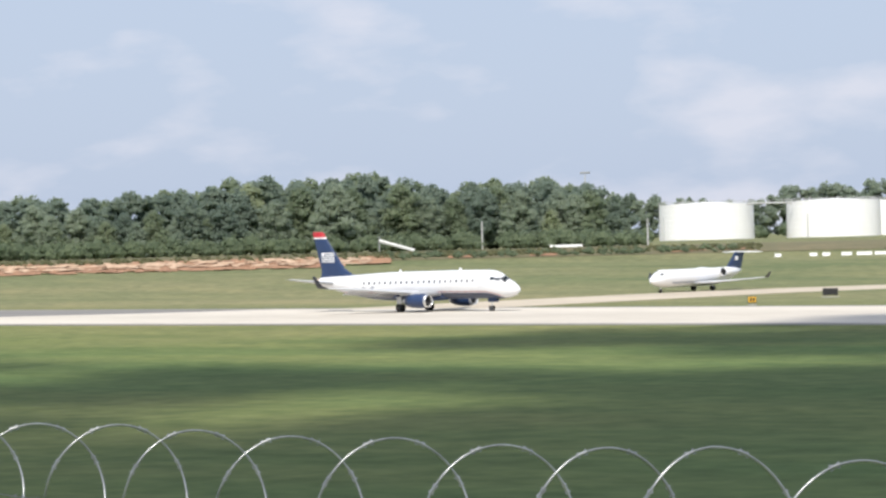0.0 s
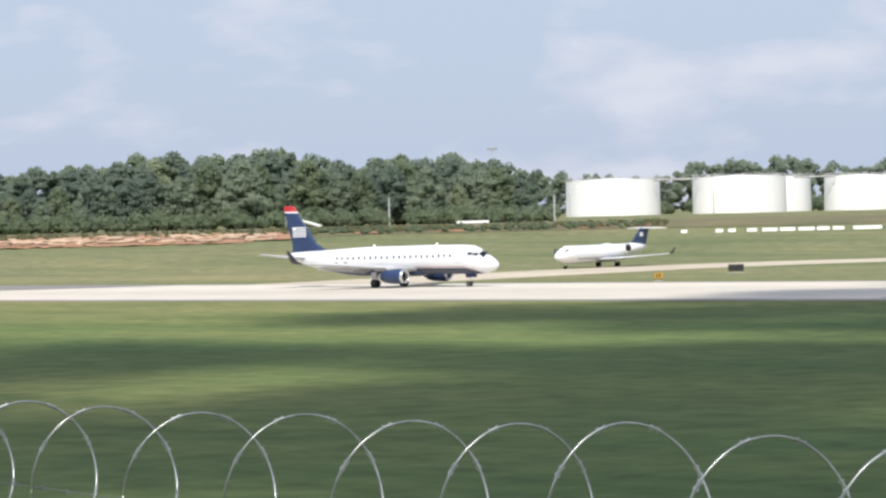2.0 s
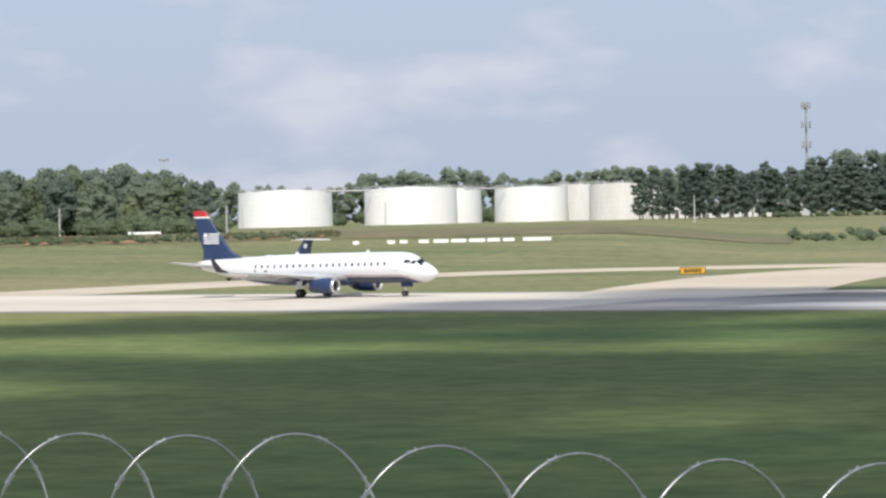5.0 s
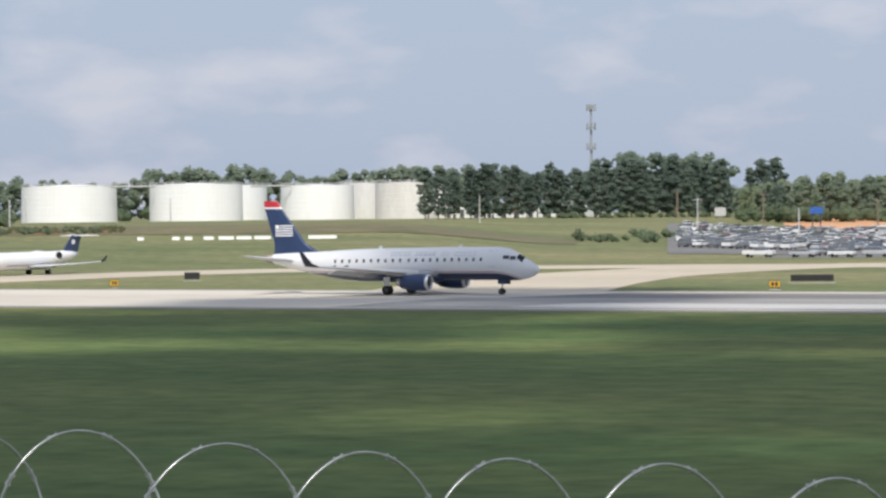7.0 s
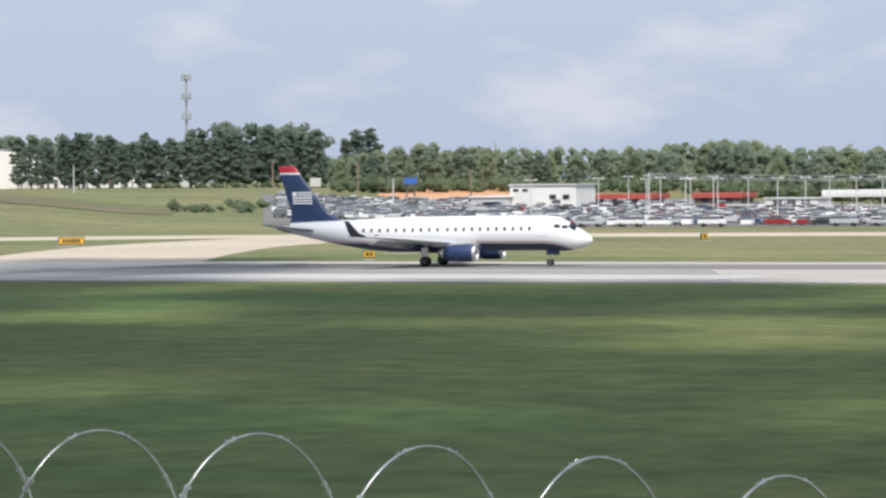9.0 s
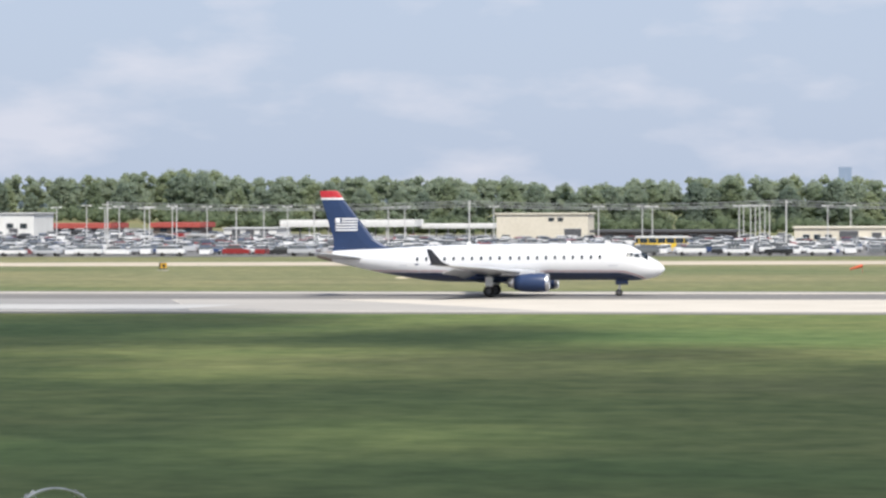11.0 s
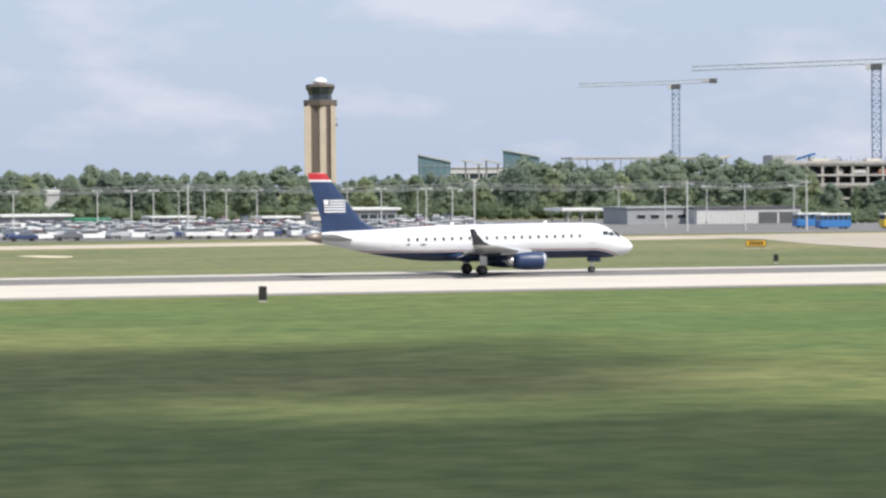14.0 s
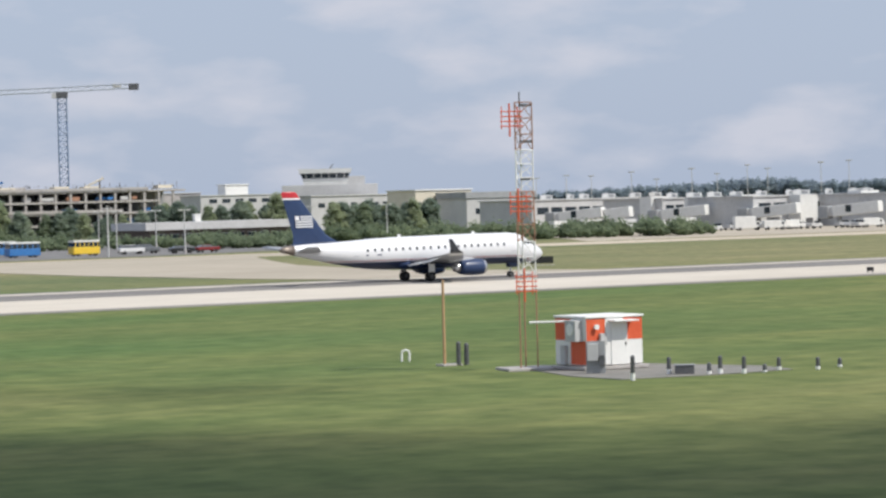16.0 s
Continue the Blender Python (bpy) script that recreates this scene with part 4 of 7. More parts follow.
def wood_body(az0, az1, d0, d1, step, top, seed, label, material=None):
    """The trees behind a wood's front row, which nobody could count."""
    rng = np.random.default_rng(seed)
    Ps, Fs, off = [], [], 0
    n = int(radians(az1 - az0) * d0 / step)
    for i in range(n):
        az = az0 + (az1 - az0) * (i + rng.uniform(0.1, 0.9)) / n
        p = polar(az, rng.uniform(d0, d1))
        zb = terrain(p.x, p.y)
        h = max(3.0, (EYE + p.length * math.tan(radians(top(az))) - zb) * rng.uniform(0.90, 1.07))
        lumps = [(p.x + rng.uniform(-0.3, 0.3) * h * (1.25 - q), p.y + rng.uniform(-0.2, 0.2) * h, zb + h * q * 0.97, h * rng.uniform(0.07, 0.13)) for q in (0.12, 0.22, 0.32, 0.42, 0.48, 0.54, 0.6, 0.66, 0.72, 0.78, 0.84, 0.92)]
        P, F = leaf_quads(rng, lumps, 1400, h * 0.032)
        Ps.append(P)
        Fs.append(F + off)
        off += len(P)
    ob = new("wood", mesh_from("wood", np.concatenate(Ps), np.concatenate(Fs), material or M_LEAF))
    return tagged(ob, label, "woods", kind="stuff")


wood_body(-50, -35.5, 668, 690, 3.4, wood, 81, "dense green broadleaf wood")
wood_body(-50, -35.5, 695, 720, 3.6, wood, 82, "yellowish green trees deep in a wood", M_LEAF2)
back = lerp_top((-36, 0.74), (-34.6, 0.72), (-33.6, 0.6), (-33.2, 0.62), (-32.6, 0.86), (-30.2, 0.96), (-29.4, 0.70), (-28.5, 0.86), (-27, 0.92), (-26, 0.9))
wood_body(-36, -26.0, 1230, 1270, 3.6, back, 83, "green trees behind fuel tanks")
wood_body(-26.2, -23.2, 1000, 1020, 4.4, lambda a: pines(a) * 0.8, 90, "dark green trees behind pines", M_PINE)
wood_body(-23.2, -21.0, 985, 1010, 3.0, lambda a: 1.1, 84, "broad green trees behind pines")
wood_body(-20.8, 2.5, 885, 905, 3.8, mid, 85, "dense green wood behind a parking lot")
wood_body(-20.8, 2.5, 920, 945, 4.2, mid, 86, "lighter green trees deep in a wood", M_LEAF2)
wood_body(2.5, 22.3, 775, 795, 3.6, mid, 87, "dense green trees behind parking lots")
wood_body(2.5, 22.3, 805, 830, 4.0, mid, 88, "green trees deep in a wood")


def far_woods(name, az0, az1, d, top, seed, label, n=260):
    """A distant belt of woods, too far to count."""
    rng = np.random.default_rng(seed)
    Ps, Fs, off = [], [], 0
    for i in range(n):
        az = rng.uniform(az0, az1)
        p = polar(az, d * rng.uniform(0.97, 1.05))
        zt = EYE + p.length * math.tan(radians(top(az))) * rng.uniform(0.7, 1.0)
        zb = terrain(p.x, p.y)
        h = max(4.0, zt - zb)
        r = h * 0.42
        lumps = [(p.x + rng.uniform(-r, r) * 0.7, p.y, zb + h * q, h * rng.uniform(0.16, 0.26)) for q in (0.25, 0.4, 0.5, 0.62, 0.74)]
        P, F = leaf_quads(rng, lumps, 150, h * 0.07)
        Ps.append(P)
        Fs.append(F + off)
        off += len(P)
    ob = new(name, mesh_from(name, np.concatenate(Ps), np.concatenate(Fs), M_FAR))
    return tagged(ob, label, "woods", kind="stuff")


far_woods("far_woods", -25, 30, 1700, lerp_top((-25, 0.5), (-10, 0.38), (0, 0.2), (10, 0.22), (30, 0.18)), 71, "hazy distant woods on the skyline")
far_woods("far_woods", 30, 46, 2300, lerp_top((30, 0.05), (33, 0.16), (34.5, 0.2), (36, 0.27), (37.4, 0.36), (38.5, 0.25), (41, 0.24), (46, 0.24)), 72, "distant wooded hill tinted blue-grey for haze", 520)


# ---- fuel tanks on the plateau ----
def tank(az0, az1, d, top, label, material=M_TANK):
    c = polar((az0 + az1) / 2, d)
    r = math.tan(radians((az1 - az0) / 2)) * d
    zb = terrain(c.x, c.y) - 0.1
    h = top - zb
    t = thing("fuel_tank", label, "storage tank", pose(c.x, c.y, zb, 0, 0, -(az0 + az1) / 2), "fuel tanks")
    shell = bmesh.new()
    rings = []
    k = 7
    for i in range(k):
        a, b = h * i / k, h * (i + 1) / k
        o = 0.03 * (k - i)
        rings += [(a, r + o), (b - 0.05, r + o)]
    lathe(shell, rings + [(h, r)], 64, "Z", (0, 0, 0), True)
    part("shell", shell, material, t)
    part("roof", lathe(bmesh.new(), [(h, r * 1.004), (h + 0.12, r * 1.004), (h + 0.13, r * 0.97), (h + r * 0.05, 0.2)], 64, "Z", (0, 0, 0), True), material, t)
    rail = bmesh.new()
    n = max(14, int(r * 1.6))
    for i in range(n):
        a = 2 * math.pi * i / n
        b = 2 * math.pi * (i + 1) / n
        p, q = Vector((r * math.cos(a), r * math.sin(a), h)), Vector((r * math.cos(b), r * math.sin(b), h))
        rod(rail, p, p + Vector((0, 0, 1.1)), 0.07, n=4)
        rod(rail, p + Vector((0, 0, 1.1)), q + Vector((0, 0, 1.1)), 0.06, n=4)
    part("guard_rail", rail, M_LTGREY, t)
    for sx in (-0.5, 0.1):
        part("roof_vent", rod(bmesh.new(), (r * sx, -r * 0.3, h), (r * sx, -r * 0.3, h + 1.5), 0.3, n=8), M_LTGREY, t)
    return t


tank(-35.03, -33.16, 1120, 19.6, "large white cylindrical fuel tank with roof railing")
tank(-32.51, -30.67, 1120, 19.8, "large white cylindrical fuel tank with roof railing")
tank(-31.6, -30.18, 1165, 19.7, "white cylindrical fuel tank behind another tank")
tank(-29.91, -28.45, 1130, 19.2, "white cylindrical fuel tank with roof railing")
tank(-28.75, -27.75, 1165, 20.2, "weathered white fuel tank", M_TANKOLD)
tank(-28.02, -26.80, 1120, 19.8, "weathered white fuel tank with streaks", M_TANKOLD)
tank(-27.2, -26.45, 1150, 18.9, "weathered white fuel tank", M_TANKOLD)


def catwalk(a, b, d, z):
    p, q = polar(a, d), polar(b, d)
    bm = bmesh.new()
    rod(bm, (*p.xy, z), (*q.xy, z), 0.35, n=4)
    for k in (0.0, 0.5, 1.0):
        m = p.lerp(q, k)
        rod(bm, (*m.xy, z), (*m.xy, z + 1.2), 0.08, n=4)
    rod(bm, (*p.xy, z + 1.2), (*q.xy, z + 1.2), 0.07, n=4)
    return tagged(link("catwalk", bm, M_LTGREY), "pale steel catwalk between fuel tanks", "catwalk")


catwalk(-33.3, -32.4, 1108, 19.4)
catwalk(-30.5, -29.7, 1118, 19.2)


# ---- buildings ----
def building(name, label, az0, az1, d, top, wall, roof=M_LTGREY, depth=16.0, zb=None, windows=(), doors=(), over=0.35, cap=0.35, category="building", wmat=M_GLASS):
    """windows, doors: rows of (first, last, count, sill, head, width share) across the front, in shares of its width and metres."""
    y = d * math.cos(radians((az0 + az1) / 2))
    x0, x1 = y * math.tan(radians(az0)), y * math.tan(radians(az1))
    w = x1 - x0
    if zb is None:
        zb = terrain((x0 + x1) / 2, y) - 0.15
    h = top - zb
    b = thing(name, label, category, pose((x0 + x1) / 2, y, zb))
    part("wall", box(bmesh.new(), (0, depth / 2, (h - cap) / 2), (w, depth, h - cap), bev=0.03), wall, b)
    part("roof", box(bmesh.new(), (0, depth / 2, h - cap / 2 + 0.002), (w + 2 * over, depth + 2 * over, cap), bev=0.05), roof, b)
    for rows, nm, m in ((windows, "window", wmat), (doors, "door", M_DKGREY)):
        for a, z, n, s0, s1, share in rows:
            step = (z - a) * w / n
            for i in range(n):
                cx = -w / 2 + a * w + step * (i + 0.5)
                frame_ob = part(nm, box(bmesh.new(), (cx, -0.02, (s0 + s1) / 2), (step * share, 0.12, s1 - s0)), m, b)
                part("frame", box(bmesh.new(), (cx, -0.03, s1 + 0.05), (step * share + 0.12, 0.16, 0.1)), M_LTGREY, frame_ob)
    return b


def canopy(label, az0, az1, d, top, roof=M_WALLW, depth=14.0, thick=0.8, posts=5, name="canopy", post_mat=M_LTGREY):
    y = d * math.cos(radians((az0 + az1) / 2))
    x0, x1 = y * math.tan(radians(az0)), y * math.tan(radians(az1))
    zb = terrain((x0 + x1) / 2, y) - 0.1
    c = thing(name, label, "canopy", pose((x0 + x1) / 2, y, zb))
    w, h = x1 - x0, top - zb
    part("roof", box(bmesh.new(), (0, depth / 2, h - thick / 2), (w, depth, thick), bev=0.05), roof, c)
    part("fascia", box(bmesh.new(), (0, -0.04, h - thick * 0.45), (w + 0.1, 0.08, thick * 0.5)), roof, c)
    for i in range(posts):
        x = -w / 2 + w * (i + 0.5) / posts
        for yy in (1.0, depth - 1.0):
            part("post", rod(bmesh.new(), (x, yy, 0), (x, yy, h - thick), 0.16, n=8), post_mat, c)
    return c


building("warehouse", "long white warehouse behind the pines", -27.0, -23.9, 1110, 12.2, M_WALLW, depth=30, doors=((0.1, 0.9, 9, 0.2, 3.4, 0.3),))
building("white_office", "white flat-roofed building with recessed entrance", -17.27, -15.95, 640, 6.9, M_WALLW, windows=((0.55, 0.95, 2, 2.6, 3.7, 0.5), (0.02, 0.3, 2, 4.4, 5.0, 0.6)), doors=((0.62, 0.78, 1, 0.1, 2.6, 0.8),))
building("white_annex", "low white annex with a grey panelled front", -18.05, -17.29, 641, 4.3, M_LTGREY, roof=M_WALLW, windows=((0.3, 0.8, 1, 1.4, 2.2, 0.9),))
building("rental_office", "low grey office with a red roof", -15.9, -14.5, 690, 4.2, M_GREYW, roof=M_REDROOF, cap=1.2, over=1.0, windows=((0.1, 0.9, 5, 0.9, 2.3, 0.6),))
building("rental_office", "low building with a dull red roof", -13.6, -12.7, 705, 4.2, M_BROWN, roof=M_REDROOF, cap=1.2, over=0.6, windows=((0.1, 0.9, 3, 0.9, 2.3, 0.6),))
building("kiosk", "small beige kiosk in the car lot", -12.95, -12.45, 600, 2.4, M_BEIGE, depth=5, windows=((0.2, 0.8, 1, 1.0, 1.7, 0.8),))
building("flat_shop", "low white shop with a flat roof", -12.2, -11.15, 680, 3.1, M_WALLW, doors=((0.1, 0.9, 3, 0.1, 2.2, 0.6),))
canopy("long white flat canopy over parked cars", -11.08, -8.39, 660, 4.9, posts=7, thick=1.6)
canopy("white flat canopy beside the long one", -8.3, -6.8, 668, 3.9, posts=4, thick=1.1)
building("beige_hall", "beige box-shaped hall with roof vents", -6.76, -4.93, 640, 6.4, M_BEIGE, roof=M_BEIGE, windows=((0.55, 0.75, 2, 4.7, 5.5, 0.6),), doors=((0.72, 0.95, 1, 0.1, 3.0, 0.8),))
building("dark_pavilion", "low building with dark flat roofs", -4.78, -2.02, 620, 2.7, M_BROWN, roof=M_DKROOF, over=1.2, cap=0.5, windows=((0.05, 0.95, 9, 0.8, 1.8, 0.6),))
building("service_garage", "beige service garage with dark bay doors", -0.84, 1.22, 580, 3.65, M_BEIGE, roof=M_BEIGE, doors=((0.42, 0.62, 1, 0.1, 2.9, 0.9), (0.72, 0.98, 2, 0.1, 2.6, 0.7)), windows=((0.06, 0.38, 3, 1.2, 2.2, 0.6),))
building("white_shed", "small white shed with a pale roof", 1.25, 1.9, 590, 3.9, M_LTGREY, roof=M_WALLW, cap=0.7, over=0.5)
building("flat_pavilion", "small white flat-roofed pavilion", 4.7, 5.25, 690, 3.25, M_GREYW, roof=M_WALLW, cap=0.7, over=0.6)
building("low_office", "low grey office with white roof edges", 6.31, 7.6, 640, 2.75, M_GREYW, roof=M_WALLW, cap=0.5, over=0.8, windows=((0.05, 0.95, 6, 0.6, 1.5, 0.7),))
building("far_white_roof", "white roof among distant trees", 7.09, 7.62, 764, 8.4, M_LTGREY, roof=M_WALLW, cap=1.3)
canopy("green flat petrol canopy", 7.69, 8.39, 600, 2.2, roof=M_GREEN, posts=3)
canopy("small white flat canopy", 9.2, 10.1, 620, 2.3, thick=0.4, posts=3)
canopy("small white flat canopy", 11.41, 12.17, 610, 2.2, thick=0.45, posts=3)
building("striped_office", "low office with white horizontal roof bands", 12.78, 14.1, 610, 3.85, M_GREYW, roof=M_WALLW, cap=0.5, over=0.7, windows=((0.03, 0.97, 7, 1.7, 2.6, 0.8), (0.03, 0.97, 7, 0.4, 1.3, 0.8)))
building("beige_kiosk", "small beige kiosk with a dark window", 12.39, 12.78, 560, 3.4, M_BEIGE, roof=M_BEIGE, depth=6, windows=((0.2, 0.6, 1, 1.0, 1.9, 0.8),))
canopy("white flat canopy between trees", 17.39, 18.24, 640, 3.2, posts=3, thick=0.7)
building("grey_depot", "low grey depot building", 18.69, 20.05, 600, 3.7, M_GREYW, roof=M_GREYW, windows=((0.1, 0.9, 4, 1.4, 2.2, 0.6),))
building("white_depot", "long pale metal-sided depot with dark open end", 20.07, 22.13, 600, 3.6, M_LTGREY, roof=M_DKROOF, doors=((0.58, 0.98, 2, 0.1, 2.6, 0.9),))


def arched_lounge():
    b = building("arched_pavilion", "low white pavilion with arched roof gables", 2.83, 4.14, 690, 2.3, M_GREYW, roof=M_WALLW, cap=0.4, over=0.6, windows=((0.05, 0.95, 6, 0.5, 1.5, 0.7),))
    for x in (-4.6, 0.2, 4.6):
        part("gable", lathe(bmesh.new(), [(-0.5, 1.3), (4.0, 1.3)], 16, "Y", (x, 0, 2.0), True), M_WALLW, b)


arched_lounge()


# ---- control tower ----
def control_tower():
    p = polar(12.58, 1150)
    t = thing("control_tower", "tan control tower with a dark glazed cab", "control tower", pose(p.x, p.y, 0, 0, 0, -12.58))
    shaft = part("shaft", box(bmesh.new(), (-0.1, 0, 20.6), (10.2, 9.2, 41.2), bev=0.2), M_TANSTONE, t)
    for x in (-5.2, 1.0, 5.1):
        part("pilaster", box(bmesh.new(), (x, -4.9, 20.3), (2.5 if x < 4 else 2.0, 1.6, 40.6), bev=0.1), M_TANSTONE, shaft, "pale tan pilaster")
    part("glass_strip", box(bmesh.new(), (-2.2, -4.72, 20.3), (2.4, 0.5, 40.2)), M_BROWN, shaft, "dark window strip")
    part("glass_strip", box(bmesh.new(), (3.1, -4.72, 20.3), (1.5, 0.5, 40.2)), M_BROWN, shaft, "dark window strip")
    part("balcony", box(bmesh.new(), (5.6, -2.5, 33.2), (2.4, 3.0, 1.2), bev=0.2), M_BROWN, shaft)
    part("balcony_hood", box(bmesh.new(), (5.5, -2.5, 35.4), (2.0, 2.6, 0.5), bev=0.1), M_BROWN, shaft)
    part("deck", lathe(bmesh.new(), [(40.6, 6.3), (41.0, 6.7), (43.2, 6.7), (43.3, 5.2)], 8, "Z", (0, 0, 0), True), M_BROWN, t, "dark walkway deck")
    cab = part("cab", lathe(bmesh.new(), [(43.2, 4.6), (45.4, 4.5), (48.4, 5.7), (48.5, 5.2)], 8, "Z", (0, 0, 0), True), M_GLASS, t, "outward leaning dark cab glass")
    for i in range(8):
        a = math.pi * 2 * i / 8
        part("mullion", rod(bmesh.new(), (4.5 * math.cos(a), 4.5 * math.sin(a), 45.4), (5.72 * math.cos(a), 5.72 * math.sin(a), 48.4), 0.18, n=5), M_DKGREY, cab)
    part("cab_roof", lathe(bmesh.new(), [(48.4, 5.9), (49.4, 5.6), (49.7, 3.0)], 8, "Z", (0, 0, 0), True), M_BROWN, t)
    part("radome", lathe(bmesh.new(), [(49.6, 2.4), (50.4, 2.9), (51.2, 2.8), (52.1, 1.2), (52.2, 0.1)], 20, "Z", (0, 0, 0), True), M_WHITE, t, "white roof drum", True)


control_tower()


# ---- tower cranes ----
def lattice(bm, a, b, w, bays, r, flat=False):
    """A square lattice mast or a triangular jib between a and b."""
    a, b = Vector(a), Vector(b)
    ax = (b - a).normalized()
    s = ax.cross(Vector((0, 0, 1))) if abs(ax.z) < 0.9 else Vector((1, 0, 0))
    s.normalize()
    u = s.cross(ax).normalized()
    cs = [s * w / 2 + u * w / 2, -s * w / 2 + u * w / 2, -s * w / 2 - u * w / 2, s * w / 2 - u * w / 2]
    for c in cs:
        rod(bm, a + c, b + c, r, n=4)
    for i in range(bays):
        p, q = a.lerp(b, i / bays), a.lerp(b, (i + 1) / bays)
        for k in range(4):
            c, e = cs[k], cs[(k + 1) % 4]
            rod(bm, (p + c) if i % 2 else (p + e), (q + e) if i % 2 else (q + c), r * 0.6, n=3)
            rod(bm, q + c, q + e, r * 0.6, n=3)


def tower_crane(az, d, top, tip_az, tail_az, w, label, drop):
    p = polar(az, d)
    t = thing("tower_crane", label, "crane", pose(p.x, p.y, 0, 0, 0, -az))
    m = bmesh.new()
    lattice(m, (0, 0, 0), (0, 0, top - 3.2), w, 22, 0.26)
    part("mast", m, M_CRANE, t, "blue lattice mast")
    part("slewing_unit", box(bmesh.new(), (0, 0, top - 2.2), (w * 1.35, w * 1.35, 2.0), bev=0.2), M_DKGREY, t)
    part("cab", box(bmesh.new(), (-w * 0.9, -w * 0.4, top - 2.4), (1.6, 1.5, 2.0), bev=0.15), M_LTGREY, t)
    j = bmesh.new()
    L0, L1 = d * math.tan(radians(tip_az - az)), d * math.tan(radians(tail_az - az))
    lattice(j, (0, 0, top - 0.4), (L0, 0, top - drop), 1.5, 26, 0.17)
    part("jib", j, M_CRANEJ, t, "pale lattice jib")
    k = bmesh.new()
    lattice(k, (0, 0, top - 0.4), (L1, 0, top + 0.5), 1.5, 8, 0.17)
    part("counter_jib", k, M_CRANEJ, t)
    part("counterweight", box(bmesh.new(), (L1 - 1.6, 0, top + 0.1), (3.4, 2.0, 2.2), bev=0.1), M_DKGREY, t)
    part("hoist", box(bmesh.new(), (L1 * 0.72, 0, top + 0.6), (3.0, 1.6, 1.4), bev=0.1), M_LTGREY, t)
    part("trolley", box(bmesh.new(), (-2.4, 0, top - 1.8), (1.6, 1.6, 0.8), bev=0.1), M_DKGREY, t)


tower_crane(19.67, 1300, 54.8, 17.75, 20.48, 3.2, "blue-grey tower crane with a pale flat jib", 1.2)
tower_crane(23.62, 1000, 50.6, 19.99, 25.13, 3.0, "tall blue-grey tower crane with a long pale jib", 2.0)


# ---- parking deck under construction, terminal and roofs behind it ----
def deck_frame():
    y = 900 * math.cos(radians(24.0))
    x0, x1 = y * math.tan(radians(21.6)), y * math.tan(radians(26.0))
    b = thing("parking_deck", "unfinished concrete parking deck with open floors", "construction", pose(0, y, 0))
    for i, z in enumerate((3.6, 7.2, 10.8, 14.0)):
        e = x1 if z > 12 else x1 - 9
        part("slab", box(bmesh.new(), ((x0 + e) / 2, 20, z), (e - x0, 40, 0.6), bev=0.05), M_RAWCONC, b)
        if i % 2:
            part("spandrel", box(bmesh.new(), ((x0 + e) / 2 - 6, -0.2, z + 0.75), (e - x0 - 14, 0.3, 0.8)), M_RAWCONC, b)
    n = 15
    for i in range(n):
        x = x0 + (x1 - x0) * (i + 0.2) / n
        for yy in (0.6, 14):
            part("column", box(bmesh.new(), (x, yy, 7.2), (0.7, 0.7, 14.4), bev=0.05), M_RAWCONC, b)
    part("core", box(bmesh.new(), (x0 + 9, 18, 8.6), (8, 8, 17.2), bev=0.1), M_GREYW, b, "dark stair core")
    part("core", box(bmesh.new(), (x0 + 26, 24, 8), (7, 8, 16), bev=0.1), M_RAWCONC, b)
    part("back_wall", box(bmesh.new(), ((x0 + x1) / 2, 16, 7), (x1 - x0, 0.5, 14)), M_GREYW, b, "grey back wall")
    rng = random.Random(3)
    bars = bmesh.new()
    for i in range(70):
        x = rng.uniform(x0, x1)
        rod(bars, (x, rng.uniform(0, 6), 14.2), (x, 3, 14.2 + rng.uniform(0.8, 2.6)), 0.09, n=3)
    tagged(part("rebar", bars, M_BROWN, b, "upright steel bars"), kind="stuff")
    for i in range(16):
        k = rng.randrange(4)
        w = rng.uniform(1.5, 5)
        part("site_load", box(bmesh.new(), (rng.uniform(x0 + 3, x1 - 12), rng.uniform(1.2, 3.5), (0.4, 4.0, 7.6, 11.2)[k] + 0.7), (w, 1.2, rng.uniform(0.8, 1.8)), bev=0.05), (M_BUSBLU, M_BEIGE, M_LTGREY, M_RUST)[rng.randrange(4)], b, "stacked building material")
    for x, z in ((x0 + 16, 15), (x0 + 34, 15), (x0 + 44, 14.9), (x1 - 6, 14.9)):
        part("formwork", box(bmesh.new(), (x, 4, z + 0.3), (5, 4, 1.1), bev=0.05), M_BEIGE, b, "timber formwork")
    return b


deck_frame()


def tilted_roof(az, d, z, w, rise, material, label):
    p = polar(az, d)
    t = thing("roof_frame", label, "roof", pose(p.x, p.y, 0, 0, 0, -az))
    part("panel", box(bmesh.new(), (0, 3, z), (w, 9, 0.7), tilt=-math.degrees(math.atan2(rise, w)), bev=0.05), material, t)
    for x in (-w * 0.3, w * 0.3):
        part("prop", rod(bmesh.new(), (x, 1, 0), (x, 1, z + x / w * rise), 0.35, n=6), M_RAWCONC, t)


